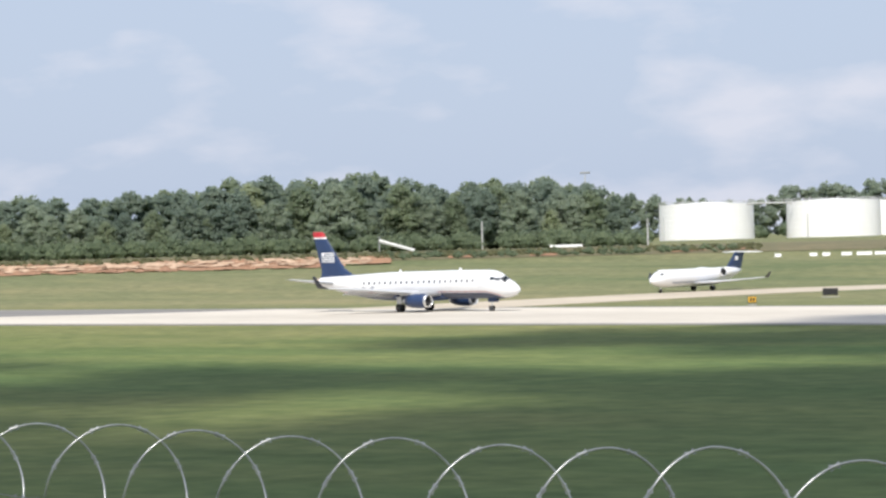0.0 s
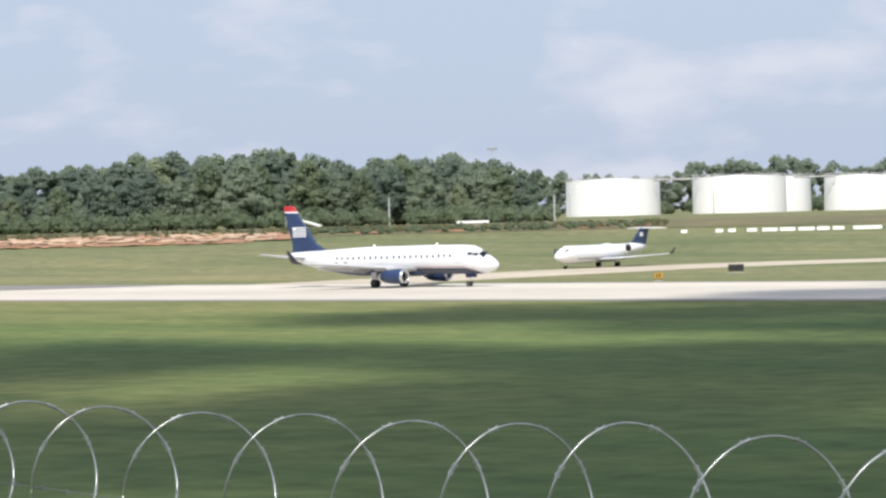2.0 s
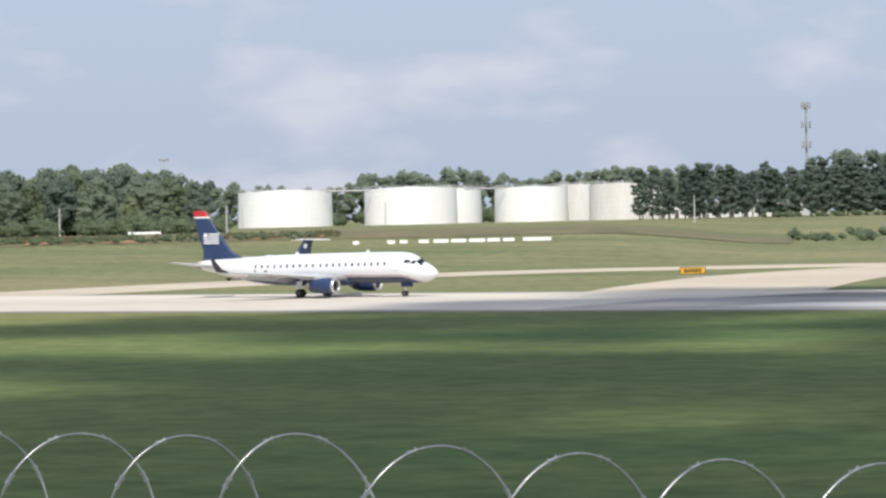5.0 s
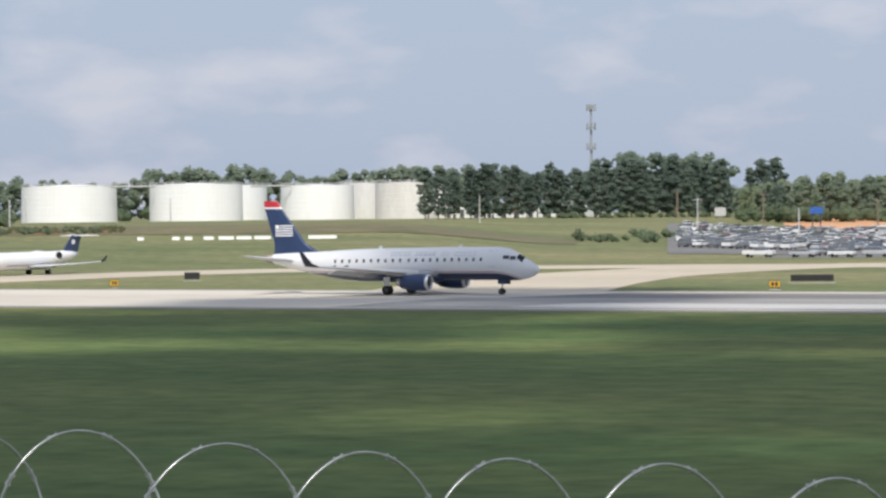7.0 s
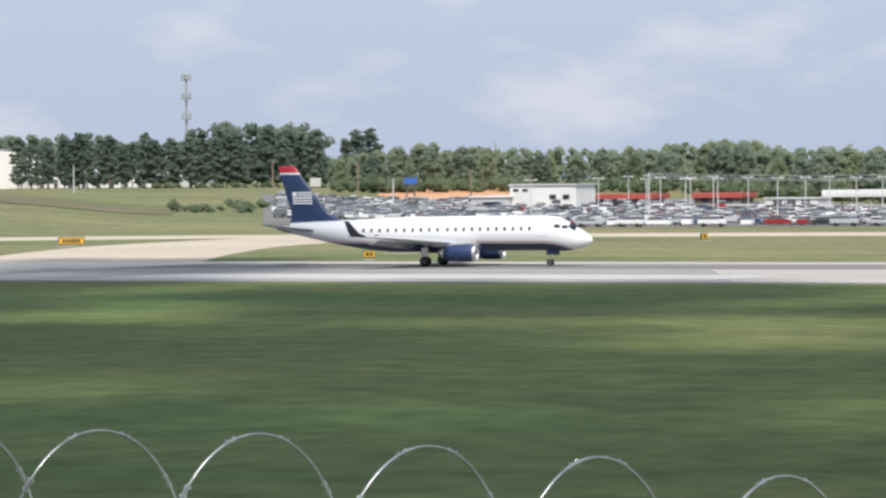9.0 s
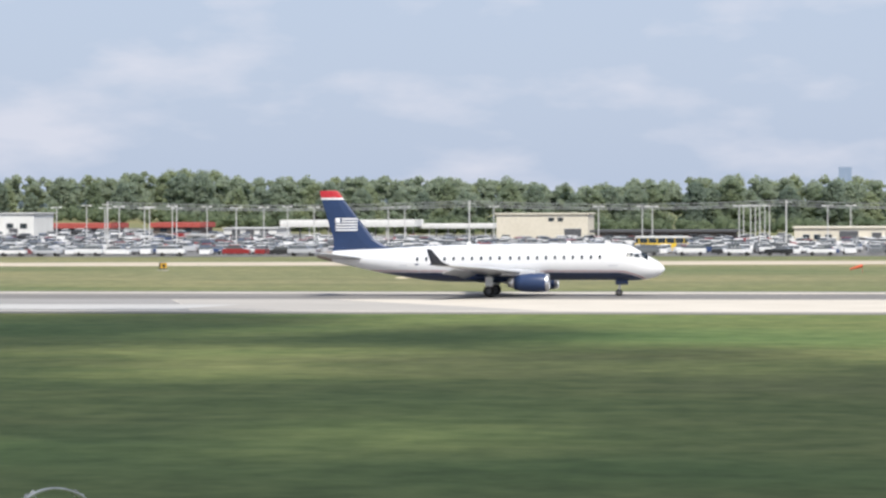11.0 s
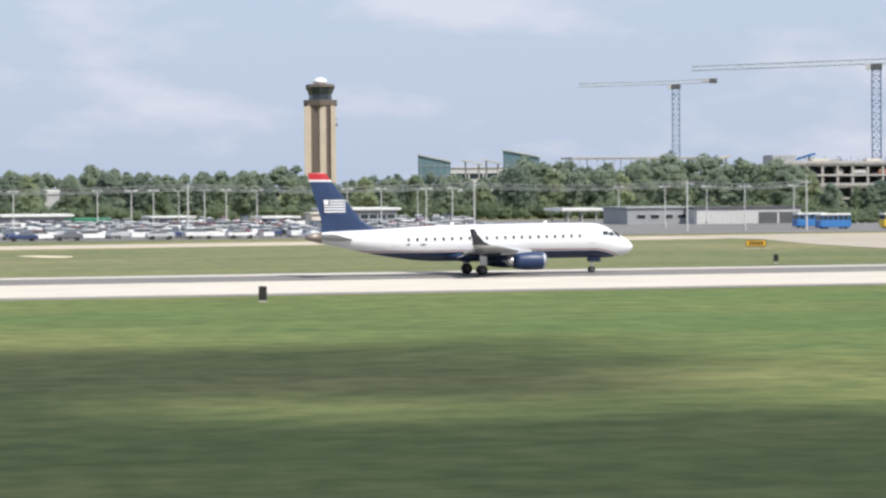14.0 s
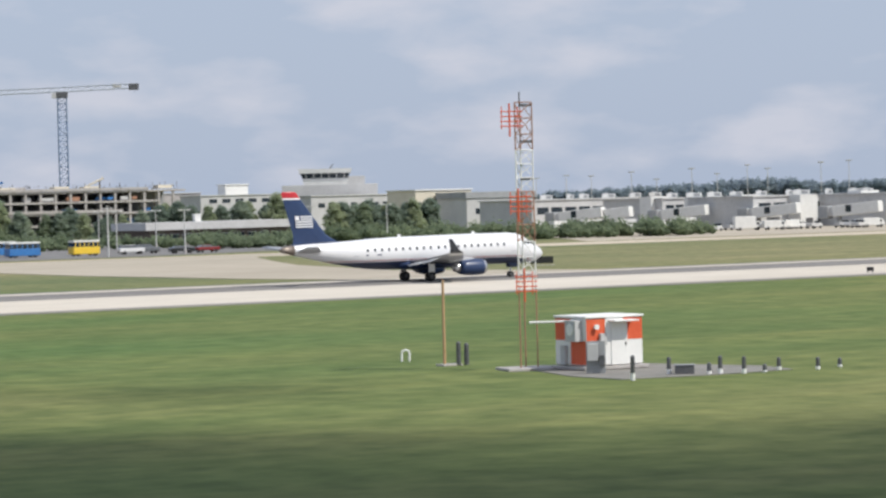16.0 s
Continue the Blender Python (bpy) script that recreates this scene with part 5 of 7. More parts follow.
tilted_roof(20.5, 960, 16.8, 8.4, 2.0, M_BEIGE, "tilted tan roof panel on concrete props")
tilted_roof(22.1, 950, 16.6, 11.0, 3.2, M_BUSBLU, "tilted blue roof panel on concrete props")
tilted_roof(24.15, 950, 16.9, 9.0, 4.4, M_BEIGE, "tilted tan formwork panel")
def wedge_tower(az0, az1, d, high, low, label):
    """A glazed stair tower under a roof that falls to one side."""
    c = polar((az0 + az1) / 2, d)
    w = radians(az1 - az0) * d
    t = thing("teal_stair_tower", label, "stair tower", pose(c.x, c.y, 0, 0, 0, -(az0 + az1) / 2))
    k = w * 0.42
    body = part("wall", loft(bmesh.new(), [[(-w / 2, y, 0), (w / 2, y, 0), (w / 2, y, low), (-w / 2 + k, y, high - (high - low) * 0.35), (-w / 2, y, high)] for y in (0, 9.0)]), M_TEAL, t)
    part("roof", loft(bmesh.new(), [[(-w / 2 - 0.4, y, high + 0.1), (w / 2 + 0.4, y, low + 0.1), (w / 2 + 0.4, y, low + 0.55), (-w / 2 - 0.4, y, high + 0.55)] for y in (-0.5, 9.5)]), M_LTGREY, t)
    for i in range(5):
        part("mullion", box(bmesh.new(), (-w / 2 + w * (i + 0.5) / 5, -0.06, low / 2), (0.16, 0.12, low)), M_GREYW, body)
    for z in (4, 8, 12, 15.5):
        part("transom", box(bmesh.new(), (0, -0.09, z), (w, 0.1, 0.25)), M_GREYW, body)


wedge_tower(14.52, 15.17, 1000, 19.2, 16.6, "teal glass stair tower with a sloping roof")
wedge_tower(16.22, 16.95, 1000, 20.6, 18.0, "teal glass stair tower with a sloping roof")
building("far_parking_deck", "pale concrete parking deck with open levels", 14.9, 17.6, 1060, 15.2, M_LTGREY, roof=M_RAWCONC, zb=0, windows=((0.02, 0.98, 9, 4.2, 6.2, 0.9), (0.02, 0.98, 9, 7.6, 9.6, 0.9), (0.02, 0.98, 9, 11.0, 13.0, 0.9)))
tilted_roof(15.6, 1040, 17.0, 8.0, -1.6, M_LTGREY, "tilted pale steel roof frame")
tilted_roof(16.0, 1040, 17.2, 7.0, -1.8, M_LTGREY, "tilted pale steel roof frame")
canopy("long steel frame canopy on a roof", 17.6, 20.3, 1060, 18.6, roof=M_RAWCONC, thick=0.7, posts=8)
building("far_roof", "pale far roof with a rooftop box", 26.3, 28.6, 1000, 12.4, M_LTGREY, roof=M_LTGREY, zb=0, windows=((0.05, 0.95, 8, 9.6, 11.0, 0.6),))
building("roof_box", "white rooftop plant box", 26.8, 27.25, 1003, 16.1, M_WALLW, roof=M_WALLW, zb=12.3, depth=6)
building("far_roof", "pale far building roof edge", 24.6, 26.3, 1010, 13.6, M_RAWCONC, roof=M_LTGREY, zb=0)
building("low_depot", "low dark-walled building with a wide pale flat roof", 25.25, 28.05, 645, 5.1, M_BROWN, roof=M_LTGREY, cap=1.7, over=1.2, windows=((0.04, 0.96, 10, 0.8, 2.6, 0.7),))
part_chimney = building("roof_stack", "short white roof stack", 26.18, 26.3, 652, 6.8, M_WALLW, roof=M_WALLW, zb=4.9, depth=1.2, over=0.1)


def ramp_tower():
    p = polar(28.79, 900)
    t = thing("ramp_tower", "white terminal building with a glazed ramp control room", "terminal", pose(p.x, p.y, 0, 0, 0, -28.8))
    part("base", box(bmesh.new(), (1.4, 12, 7.2), (30, 24, 14.4), bev=0.1), M_LTGREY, t)
    def tier(z0, w0, z1, w1):
        return loft(bmesh.new(), [[(-w / 2, 8 - d / 2, z), (w / 2, 8 - d / 2, z), (w / 2, 8 + d / 2, z), (-w / 2, 8 + d / 2, z)] for z, w, d in ((z0, w0, w0 * 0.9), (z1, w1, w1 * 0.9))])
    part("storey", tier(13.4, 13.2, 16.4, 14.4), M_WALLW, t, "white flared storey")
    cab = part("cab", tier(16.4, 14.2, 18.0, 15.6), M_GLASS, t, "dark band of control room glass")
    part("cab_roof", tier(18.0, 16.4, 19.4, 16.8), M_WALLW, t)
    part("lobby", box(bmesh.new(), (9.5, 7, 15.6), (6, 10, 2.6), bev=0.1), M_LTGREY, t)
    part("aerial", rod(bmesh.new(), (1.5, 8, 19.3), (2.6, 8, 21.0), 0.22, 0.1, 6), M_DKGREY, t)
    for i in range(6):
        part("mullion", box(bmesh.new(), (-6.0 + i * 2.4, 1.05, 17.2), (0.25, 0.2, 1.5)), M_LTGREY, cab)


ramp_tower()
building("terminal_block", "long pale terminal block with windows", 28.5, 30.4, 880, 11.0, M_LTGREY, roof=M_LTGREY, zb=0, windows=((0.05, 0.95, 8, 7.2, 8.6, 0.6),))
building("terminal_block", "tan and white terminal block with a roof box", 30.58, 31.7, 820, 11.7, M_BEIGE, roof=M_WALLW, zb=0, windows=((0.3, 0.9, 2, 8.0, 9.6, 0.7),))
building("terminal_block", "grey terminal wing with a dark roof storey", 31.6, 32.95, 810, 10.6, M_LTGREY, roof=M_GREYW, zb=0, cap=1.8, windows=((0.1, 0.9, 4, 4.4, 6.0, 0.7),))
for az0, az1, d, top in ((32.9, 35.5, 770, 8.0), (35.5, 37.3, 720, 7.6), (37.3, 40.0, 690, 7.6), (40.0, 44.5, 690, 7.6)):
    building("concourse", "long grey concourse with glazed upper floor", az0, az1, d, top, M_LTGREY, roof=M_LTGREY, depth=26, windows=((0.03, 0.97, 9, 4.2, 6.0, 0.8),), doors=((0.05, 0.95, 5, 0.2, 2.6, 0.5),))
for az, d, z in ((35.45, 715, 8.0), (36.35, 700, 7.6), (37.25, 690, 7.9), (38.4, 682, 7.6), (39.6, 680, 8.2)):
    building("stair_pier", "tall white stair pier on the concourse front", az - 0.17, az + 0.17, d, z, M_WALLW, roof=M_WALLW, depth=5, over=0.05, cap=0.1, doors=((0.2, 0.8, 1, 0.1, 2.2, 0.7),))


def jet_bridge(az, d, length):
    p = polar(az, d)
    t = thing("jet_bridge", "white boarding bridge with a grey hood", "boarding bridge", pose(p.x, p.y, 0.05, 0, 0, -az - 24))
    part("tunnel", box(bmesh.new(), (0, 0, 4.0), (length, 2.6, 2.5), tilt=-5, bev=0.12), M_WALLW, t)
    part("tunnel", box(bmesh.new(), (-length * 0.42, 0, 3.55), (length * 0.5, 2.2, 2.1), tilt=-5, bev=0.1), M_LTGREY, t)
    part("hood", box(bmesh.new(), (-length * 0.7, 0, 3.3), (2.6, 3.0, 2.9), bev=0.25), M_GREYW, t)
    part("window", box(bmesh.new(), (-length * 0.15, -1.32, 4.1), (1.4, 0.06, 1.6)), M_GLASS, t)
    leg = part("drive_leg", box(bmesh.new(), (-length * 0.4, 0, 1.6), (0.5, 1.8, 2.8), bev=0.05), M_GREYW, t)
    for k in (-0.8, 0.8):
        wheel("wheel", (-length * 0.4, k, 0.4), 0.4, 0.3, leg)


for az, d in ((33.9, 700), (34.45, 698), (35.95, 690), (37.75, 675), (39.35, 662), (41.0, 655)):
    jet_bridge(az, d, 11.5)


def roof_unit(az, d, z, w, label):
    p = polar(az, d)
    t = thing("roof_unit", label, "roof plant", pose(p.x, p.y, z, 0, 0, -az))
    part("casing", box(bmesh.new(), (0, 0, 0.55), (w, 2.2, 1.1), bev=0.08), M_WALLW, t)
    part("fan_cowl", rod(bmesh.new(), (-w * 0.2, 0, 1.1), (-w * 0.2, 0, 1.35), 0.5, n=10), M_LTGREY, t)
    part("louvre", box(bmesh.new(), (w * 0.2, -1.11, 0.55), (w * 0.4, 0.04, 0.7)), M_GREYW, t)


UR = random.Random(12)
for k in range(16):
    az = 33.2 + k * 0.43 + UR.uniform(-0.12, 0.12)
    d, z = (779, 8.0) if az < 35.4 else (729, 7.6) if az < 37.2 else (699, 7.6)
    roof_unit(az, d, z - 0.02, UR.uniform(1.6, 4.2), "white rooftop air handling unit")


def service_truck(az, d, kind):
    p = polar(az, d)
    t = thing("service_truck", ("white airport van", "white box truck with raised body", "low grey baggage tug")[kind] + " on the terminal apron", "truck", pose(p.x, p.y, 0.065, 0, 0, UR.uniform(-25, 25)), "apron vehicles")
    L, H = ((5.2, 2.1), (6.4, 3.1), (3.0, 1.2))[kind]
    part("body", box(bmesh.new(), (-L * 0.12, 0, 0.45 + (H - 0.45) / 2), (L * 0.74, 2.1, H - 0.45), bev=0.08), M_WALLW if kind < 2 else M_LTGREY, t)
    cab = part("cab", loft(bmesh.new(), [[(L * 0.25, y, 0.45), (L * 0.5, y, 0.45), (L * 0.5, y, 1.1), (L * 0.38, y, min(H, 1.9)), (L * 0.25, y, min(H, 1.9))] for y in (-0.98, 0.98)]), M_WALLW, t)
    part("window", box(bmesh.new(), (L * 0.32, 0, 1.45), (L * 0.1, 2.0, 0.45)), M_GLASS, cab)
    for sx in (-0.32, 0.33):
        for sy in (-1, 1):
            wheel("wheel", (L * sx, sy * 0.95, 0.36), 0.36, 0.24, t)


for k in range(16):
    service_truck(33.6 + k * 0.41 + UR.uniform(-0.12, 0.12), UR.uniform(628, 655), UR.choice((0, 2, 0, 2, 1)))


def hedge(az0, az1, d0, d1, h, n, seed, label, leaves=110, material=None):
    rng = np.random.default_rng(seed)
    lumps = []
    for i in range(n):
        p = polar(rng.uniform(az0, az1), rng.uniform(d0, d1))
        s = h * rng.uniform(0.5, 1.0)
        lumps += [(p.x, p.y, terrain(p.x, p.y) + s * 0.45, s * 0.5), (p.x + s * 0.4, p.y, terrain(p.x, p.y) + s * 0.25, s * 0.4)]
    P, F = leaf_quads(rng, lumps, n * leaves, 0.32 if leaves > 60 else 0.22)
    ob = new("shrubs", mesh_from("shrubs", P, F, material or M_SHRUB))
    return tagged(ob, label, "shrubs", kind="stuff")


hedge(32.9, 36.4, 580, 600, 4.4, 70, 5, "dense green shrubs before the concourse")
hedge(22.3, 28.3, 590, 620, 3.6, 70, 6, "olive green shrubs before a low depot")
hedge(26.6, 28.3, 560, 580, 3.0, 26, 8, "light green shrubs by the taxiway")
hedge(-22.9, -18.6, 640, 660, 2.2, 30, 7, "dark shrubs along the car lot edge")
hedge(-24.0, -22.3, 600, 625, 2.6, 14, 9, "bushes at the end of the car lot")
hedge(28.4, 32.8, 600, 640, 4.5, 50, 10, "dark green shrubs under the terminal trees")
hedge(2.4, 22.4, 706, 716, 5.5, 150, 12, "green undergrowth along the edge of the wood")
hedge(-20.8, 2.6, 828, 842, 6.0, 190, 13, "green undergrowth along the edge of the wood")
hedge(-50, -35.4, 638, 646, 5.5, 120, 14, "green undergrowth along the edge of the wood")
hedge(-50, -33, 600, 614, 0.9, 760, 18, "low rough brush along the bank top", 26, M_BRUSH)
hedge(-40.5, -33.5, 596, 606, 1.5, 120, 19, "taller olive weeds on the bank", 40)
hedge(-36, -26, 1185, 1200, 9.0, 70, 15, "dark trees and undergrowth between fuel tanks")
hedge(-24.6, -21, 922, 932, 2.2, 40, 16, "low undergrowth beneath the pines")


# ---- city skyline, far off ----
def city_block(label, az0, az1, d, top, material, steps=1, spire=0.0):
    c = polar((az0 + az1) / 2, d)
    w = radians(az1 - az0) * d
    t = thing("skyscraper", label, "skyscraper", pose(c.x, c.y, 0, 0, 0, -(az0 + az1) / 2), "city towers")
    for i in range(steps):
        k = 1 - i / steps * 0.62
        z0 = top * (0.62 + 0.38 * (i - 1) / max(1, steps - 1)) if i else 0
        z1 = top * (0.62 + 0.38 * i / max(1, steps - 1)) if steps > 1 else top
        part("tier", box(bmesh.new(), (0, 0, (z0 + z1) / 2), (w * k, w * k, z1 - z0)), material, t)
    n = max(3, int(w / 5))
    for i in range(n):
        part("window_band", box(bmesh.new(), (-w / 2 + w * (i + 0.5) / n, -w / 2 - 0.1, top * 0.3), (w / n * 0.45, 0.3, top * 0.6)), M_CITY2, t, "paler glass band")
    if spire:
        part("spire", rod(bmesh.new(), (0, 0, top), (0, 0, top + spire), 1.2, 0.2, 6), material, t)
    return t


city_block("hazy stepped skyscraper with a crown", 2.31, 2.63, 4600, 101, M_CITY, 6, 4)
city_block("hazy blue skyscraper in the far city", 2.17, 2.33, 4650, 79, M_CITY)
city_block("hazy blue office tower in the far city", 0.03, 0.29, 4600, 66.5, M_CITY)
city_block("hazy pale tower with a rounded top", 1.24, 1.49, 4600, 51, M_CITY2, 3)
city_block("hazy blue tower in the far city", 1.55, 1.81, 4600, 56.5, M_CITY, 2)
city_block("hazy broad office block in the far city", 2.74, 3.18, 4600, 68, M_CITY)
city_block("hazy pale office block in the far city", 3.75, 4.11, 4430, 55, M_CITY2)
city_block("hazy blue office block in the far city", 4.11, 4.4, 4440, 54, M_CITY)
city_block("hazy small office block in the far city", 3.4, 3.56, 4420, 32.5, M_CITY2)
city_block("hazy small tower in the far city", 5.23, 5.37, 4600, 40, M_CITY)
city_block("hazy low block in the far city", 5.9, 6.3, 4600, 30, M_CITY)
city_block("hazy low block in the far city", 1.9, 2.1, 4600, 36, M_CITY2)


def notched_tower():
    """The tall tower whose crown is an open wedge."""
    c = polar(4.605, 4590)
    t = thing("skyscraper", "tall hazy glass tower with an open V-shaped crown", "skyscraper", pose(c.x, c.y, 0, 0, 0, -4.605), "city towers")
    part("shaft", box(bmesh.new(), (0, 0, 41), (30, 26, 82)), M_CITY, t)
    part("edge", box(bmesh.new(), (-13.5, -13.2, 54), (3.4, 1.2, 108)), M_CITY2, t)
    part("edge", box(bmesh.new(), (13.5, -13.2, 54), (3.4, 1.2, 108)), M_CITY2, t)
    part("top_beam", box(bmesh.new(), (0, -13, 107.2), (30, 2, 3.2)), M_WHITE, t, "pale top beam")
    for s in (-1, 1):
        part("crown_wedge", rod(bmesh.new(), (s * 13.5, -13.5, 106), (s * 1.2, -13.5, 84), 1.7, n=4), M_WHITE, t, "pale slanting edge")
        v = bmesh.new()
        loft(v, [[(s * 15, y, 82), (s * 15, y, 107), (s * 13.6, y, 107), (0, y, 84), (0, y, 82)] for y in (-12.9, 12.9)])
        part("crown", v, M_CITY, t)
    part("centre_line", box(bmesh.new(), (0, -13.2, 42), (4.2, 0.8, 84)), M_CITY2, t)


notched_tower()
p0 = polar(2.83, 4300)
stad = thing("stadium", "hazy stadium bowl with a light blue roof edge", "stadium", pose(p0.x, p0.y, 0))
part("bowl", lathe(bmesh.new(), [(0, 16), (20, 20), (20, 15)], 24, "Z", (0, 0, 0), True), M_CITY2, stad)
part("roof_edge", lathe(bmesh.new(), [(20, 20.2), (24, 19.5), (24.2, 15)], 24, "Z", (0, 0, 0), True), M_BUSBLU, stad)


# ---- cars, buses ----
def car_kind(paint, word, kind):
    t = thing("car", word + (" pickup truck" if kind == 2 else " sport utility car" if kind == 1 else " saloon car") + " parked in an airport lot", "car", group="parked cars")
    L, W, h = ((4.6, 1.8, 1.42), (4.7, 1.9, 1.75), (5.5, 1.95, 1.8))[kind]
    body = bmesh.new()
    box(body, (0, 0, 0.30 + (h * 0.28)), (L, W, h * 0.44), bev=0.16)
    part("body", body, paint, t, smooth=False)
    x0, x1, c0, c1 = ((-1.9, 1.15, -1.1, 0.45), (-2.25, 1.25, -2.0, 0.6), (-0.6, 1.5, -0.4, 0.95))[kind]
    z0, z1 = 0.30 + h * 0.49, h
    g = bmesh.new()
    loft(g, [[(x0, -W * 0.46, z0), (x1, -W * 0.46, z0), (x1, W * 0.46, z0), (x0, W * 0.46, z0)], [(c0, -W * 0.38, z1 - 0.05), (c1, -W * 0.38, z1 - 0.05), (c1, W * 0.38, z1 - 0.05), (c0, W * 0.38, z1 - 0.05)]])
    part("cabin_glass", g, M_CARGLASS, t)
    part("roof", box(bmesh.new(), ((c0 + c1) / 2, 0, z1 - 0.03), (c1 - c0 + 0.08, W * 0.78, 0.07), bev=0.02), paint, t)
    for sx in (-0.30, 0.31):
        for sy in (-1, 1):
            part("wheel", lathe(bmesh.new(), [(-0.1, 0.2), (-0.1, 0.31), (0.1, 0.31), (0.1, 0.2)], 12, "Y", (L * sx, sy * (W / 2 - 0.08), 0.31), True), M_TYRE, t)
    for sx in (-1, 1):
        part("bumper", box(bmesh.new(), (sx * (L / 2 - 0.02), 0, 0.42), (0.12, W * 0.92, 0.2), bev=0.03), M_DKGREY, t)
    return t


CARS = [car_kind(CAR_PAINTS[i], CAR_WORDS[i], k) for k, i in ((0, 0), (1, 2), (0, 1), (1, 0), (0, 3), (0, 4), (1, 1), (2, 0), (0, 5), (0, 1), (0, 2), (1, 0), (0, 0), (1, 0), (0, 1))]


def park(x, y, rz, rng):
    src = CARS[rng.randrange(len(CARS))]
    m = pose(x, y, max(0.06, terrain(x, y) + (0.1 if y > 515 and x < 0 else 0.0)), 0, 0, rz)
    if src.get("used"):
        return copy_thing(src, m)
    src["used"] = 1
    src.matrix_basis = m
    return src


CR = random.Random(9)
for i in range(44):
    x = -170 + i * 7.0 + CR.uniform(-0.8, 0.8)
    if CR.random() < 0.86:
        park(x, 458 + CR.uniform(-0.8, 0.8), CR.choice((0, 180)) + CR.uniform(-4, 4), CR)
for y, x0, x1, st, fill in ((472, -168, 128, 3.4, 0.78), (488, -165, 140, 4.0, 0.7), (512, -150, 150, 6.0, 0.6)):
    x = x0
    while x < x1:
        if CR.random() < fill:
            park(x, y + CR.uniform(-0.5, 0.5), 90 + CR.choice((0, 180)) + CR.uniform(-3, 3), CR)
        x += st
for y, k in ((525, 16), (540, 18), (556, 18), (574, 18), (594, 18), (616, 17)):
    for i in range(k):
        if CR.random() < 0.85:
            park(y * math.tan(radians(-22.0 + 4.6 * (i + 0.5) / k)) + CR.uniform(-0.5, 0.5), y, 90 + CR.choice((0, 180)) + CR.uniform(-5, 5), CR)


def far_cars():
    """The many cars of the rear rows, too far to pick apart."""
    m = mat("mixed_car_paint", (0.5, 0.5, 0.5), rough=0.3, coat=0.4)
    n, l = m.node_tree.nodes, m.node_tree.links
    g, r = n.new("ShaderNodeNewGeometry"), n.new("ShaderNodeValToRGB")
    r.color_ramp.interpolation = "CONSTANT"
    cols = ((0.0, (0.80, 0.80, 0.80)), (0.50, (0.50, 0.51, 0.53)), (0.70, (0.15, 0.16, 0.17)), (0.79, (0.025, 0.025, 0.028)), (0.85, (0.26, 0.02, 0.022)), (0.93, (0.03, 0.06, 0.16)))
    r.color_ramp.elements[0].color = (*cols[0][1], 1)
    r.color_ramp.elements[1].position, r.color_ramp.elements[1].color = cols[1][0], (*cols[1][1], 1)
    for pos, col in cols[2:]:
        r.color_ramp.elements.new(pos).color = (*col, 1)
    l.new(g.outputs["Random Per Island"], r.inputs["Fac"])
    l.new(r.outputs["Color"], n["Principled BSDF"].inputs["Base Color"])
    rng = random.Random(17)
    V, F, VG, FG = [], [], [], []
    prof = ((-2.25, 0.25), (-2.25, 0.85), (-1.7, 0.95), (1.2, 0.95), (2.2, 0.78), (2.25, 0.25))
    cab = ((-1.75, 0.94), (-1.1, 1.45), (0.45, 1.45), (1.2, 0.94))
    lid = ((-1.3, 1.43), (-1.15, 1.51), (0.45, 1.51), (0.6, 1.43))
    rows = [(y, -y * 0.30, y * 0.28) for y in (464, 480, 496, 504, 520, 530, 545, 554, 562, 571, 580, 600, 622, 645)] + [(y, -y * 0.40, -y * 0.292) for y in range(548, 700, 9)]
    for y, x, x_end in rows:
        while x < x_end:
            if rng.random() < 0.80:
                z = max(0.06, terrain(x, y) + 0.1)
                c, s, k = math.cos(radians(90 + rng.uniform(-8, 8))), math.sin(radians(90 + rng.uniform(-8, 8))), rng.uniform(0.95, 1.2)
                if rng.random() < 0.35:
                    c, s = 1.0, 0.05
                for outline, w, vs, fs in ((prof, 0.88, V, F), (cab, 0.78, VG, FG), (lid, 0.80, V, F)):
                    o, q = len(vs), len(outline)
                    for sy in (-1, 1):
                        vs += [(x + px * c - sy * w * s, y + px * s + sy * w * c, z + pz * k) for px, pz in outline]
                    fs += [tuple(range(o, o + q)), tuple(range(o + 2 * q - 1, o + q - 1, -1))] + [(o + i, o + q + i, o + q + (i + 1) % q, o + (i + 1) % q) for i in range(q)]
            x += rng.uniform(2.9, 5.2)
    for nm, vs, fs, mm in (("parked_cars", V, F, m), ("car_cabins", VG, FG, M_CARGLASS)):
        me = bpy.data.meshes.new(nm)
        me.from_pydata(vs, [], fs)
        me.materials.append(mm)
        tagged(new(nm, me), "rear rows of mixed parked cars in the lot", "cars", kind="stuff")


far_cars()


def bus(az, d, paint, label, L=10.5):
    p = polar(az, d)
    t = thing("bus", label, "bus", pose(p.x, p.y, 0.07))
    part("body", box(bmesh.new(), (0, 0, 1.0), (L, 2.5, 1.35), bev=0.12), paint, t)
    part("roof", box(bmesh.new(), (0, 0, 2.62), (L * 0.985, 2.4, 0.35), bev=0.1), M_WALLW, t, "white roof")
    part("window_band", box(bmesh.new(), (0, 0, 2.05), (L * 0.97, 2.46, 0.9), bev=0.03), M_GLASS, t)
    for i in range(6):
        part("pillar", box(bmesh.new(), (-L * 0.42 + i * L * 0.168, 0, 2.05), (0.14, 2.5, 0.9)), paint, t)
    for sx in (-0.3, 0.33):
        for sy in (-1, 1):
            wheel("wheel", (L * sx, sy * 1.1, 0.45), 0.45, 0.28, t)


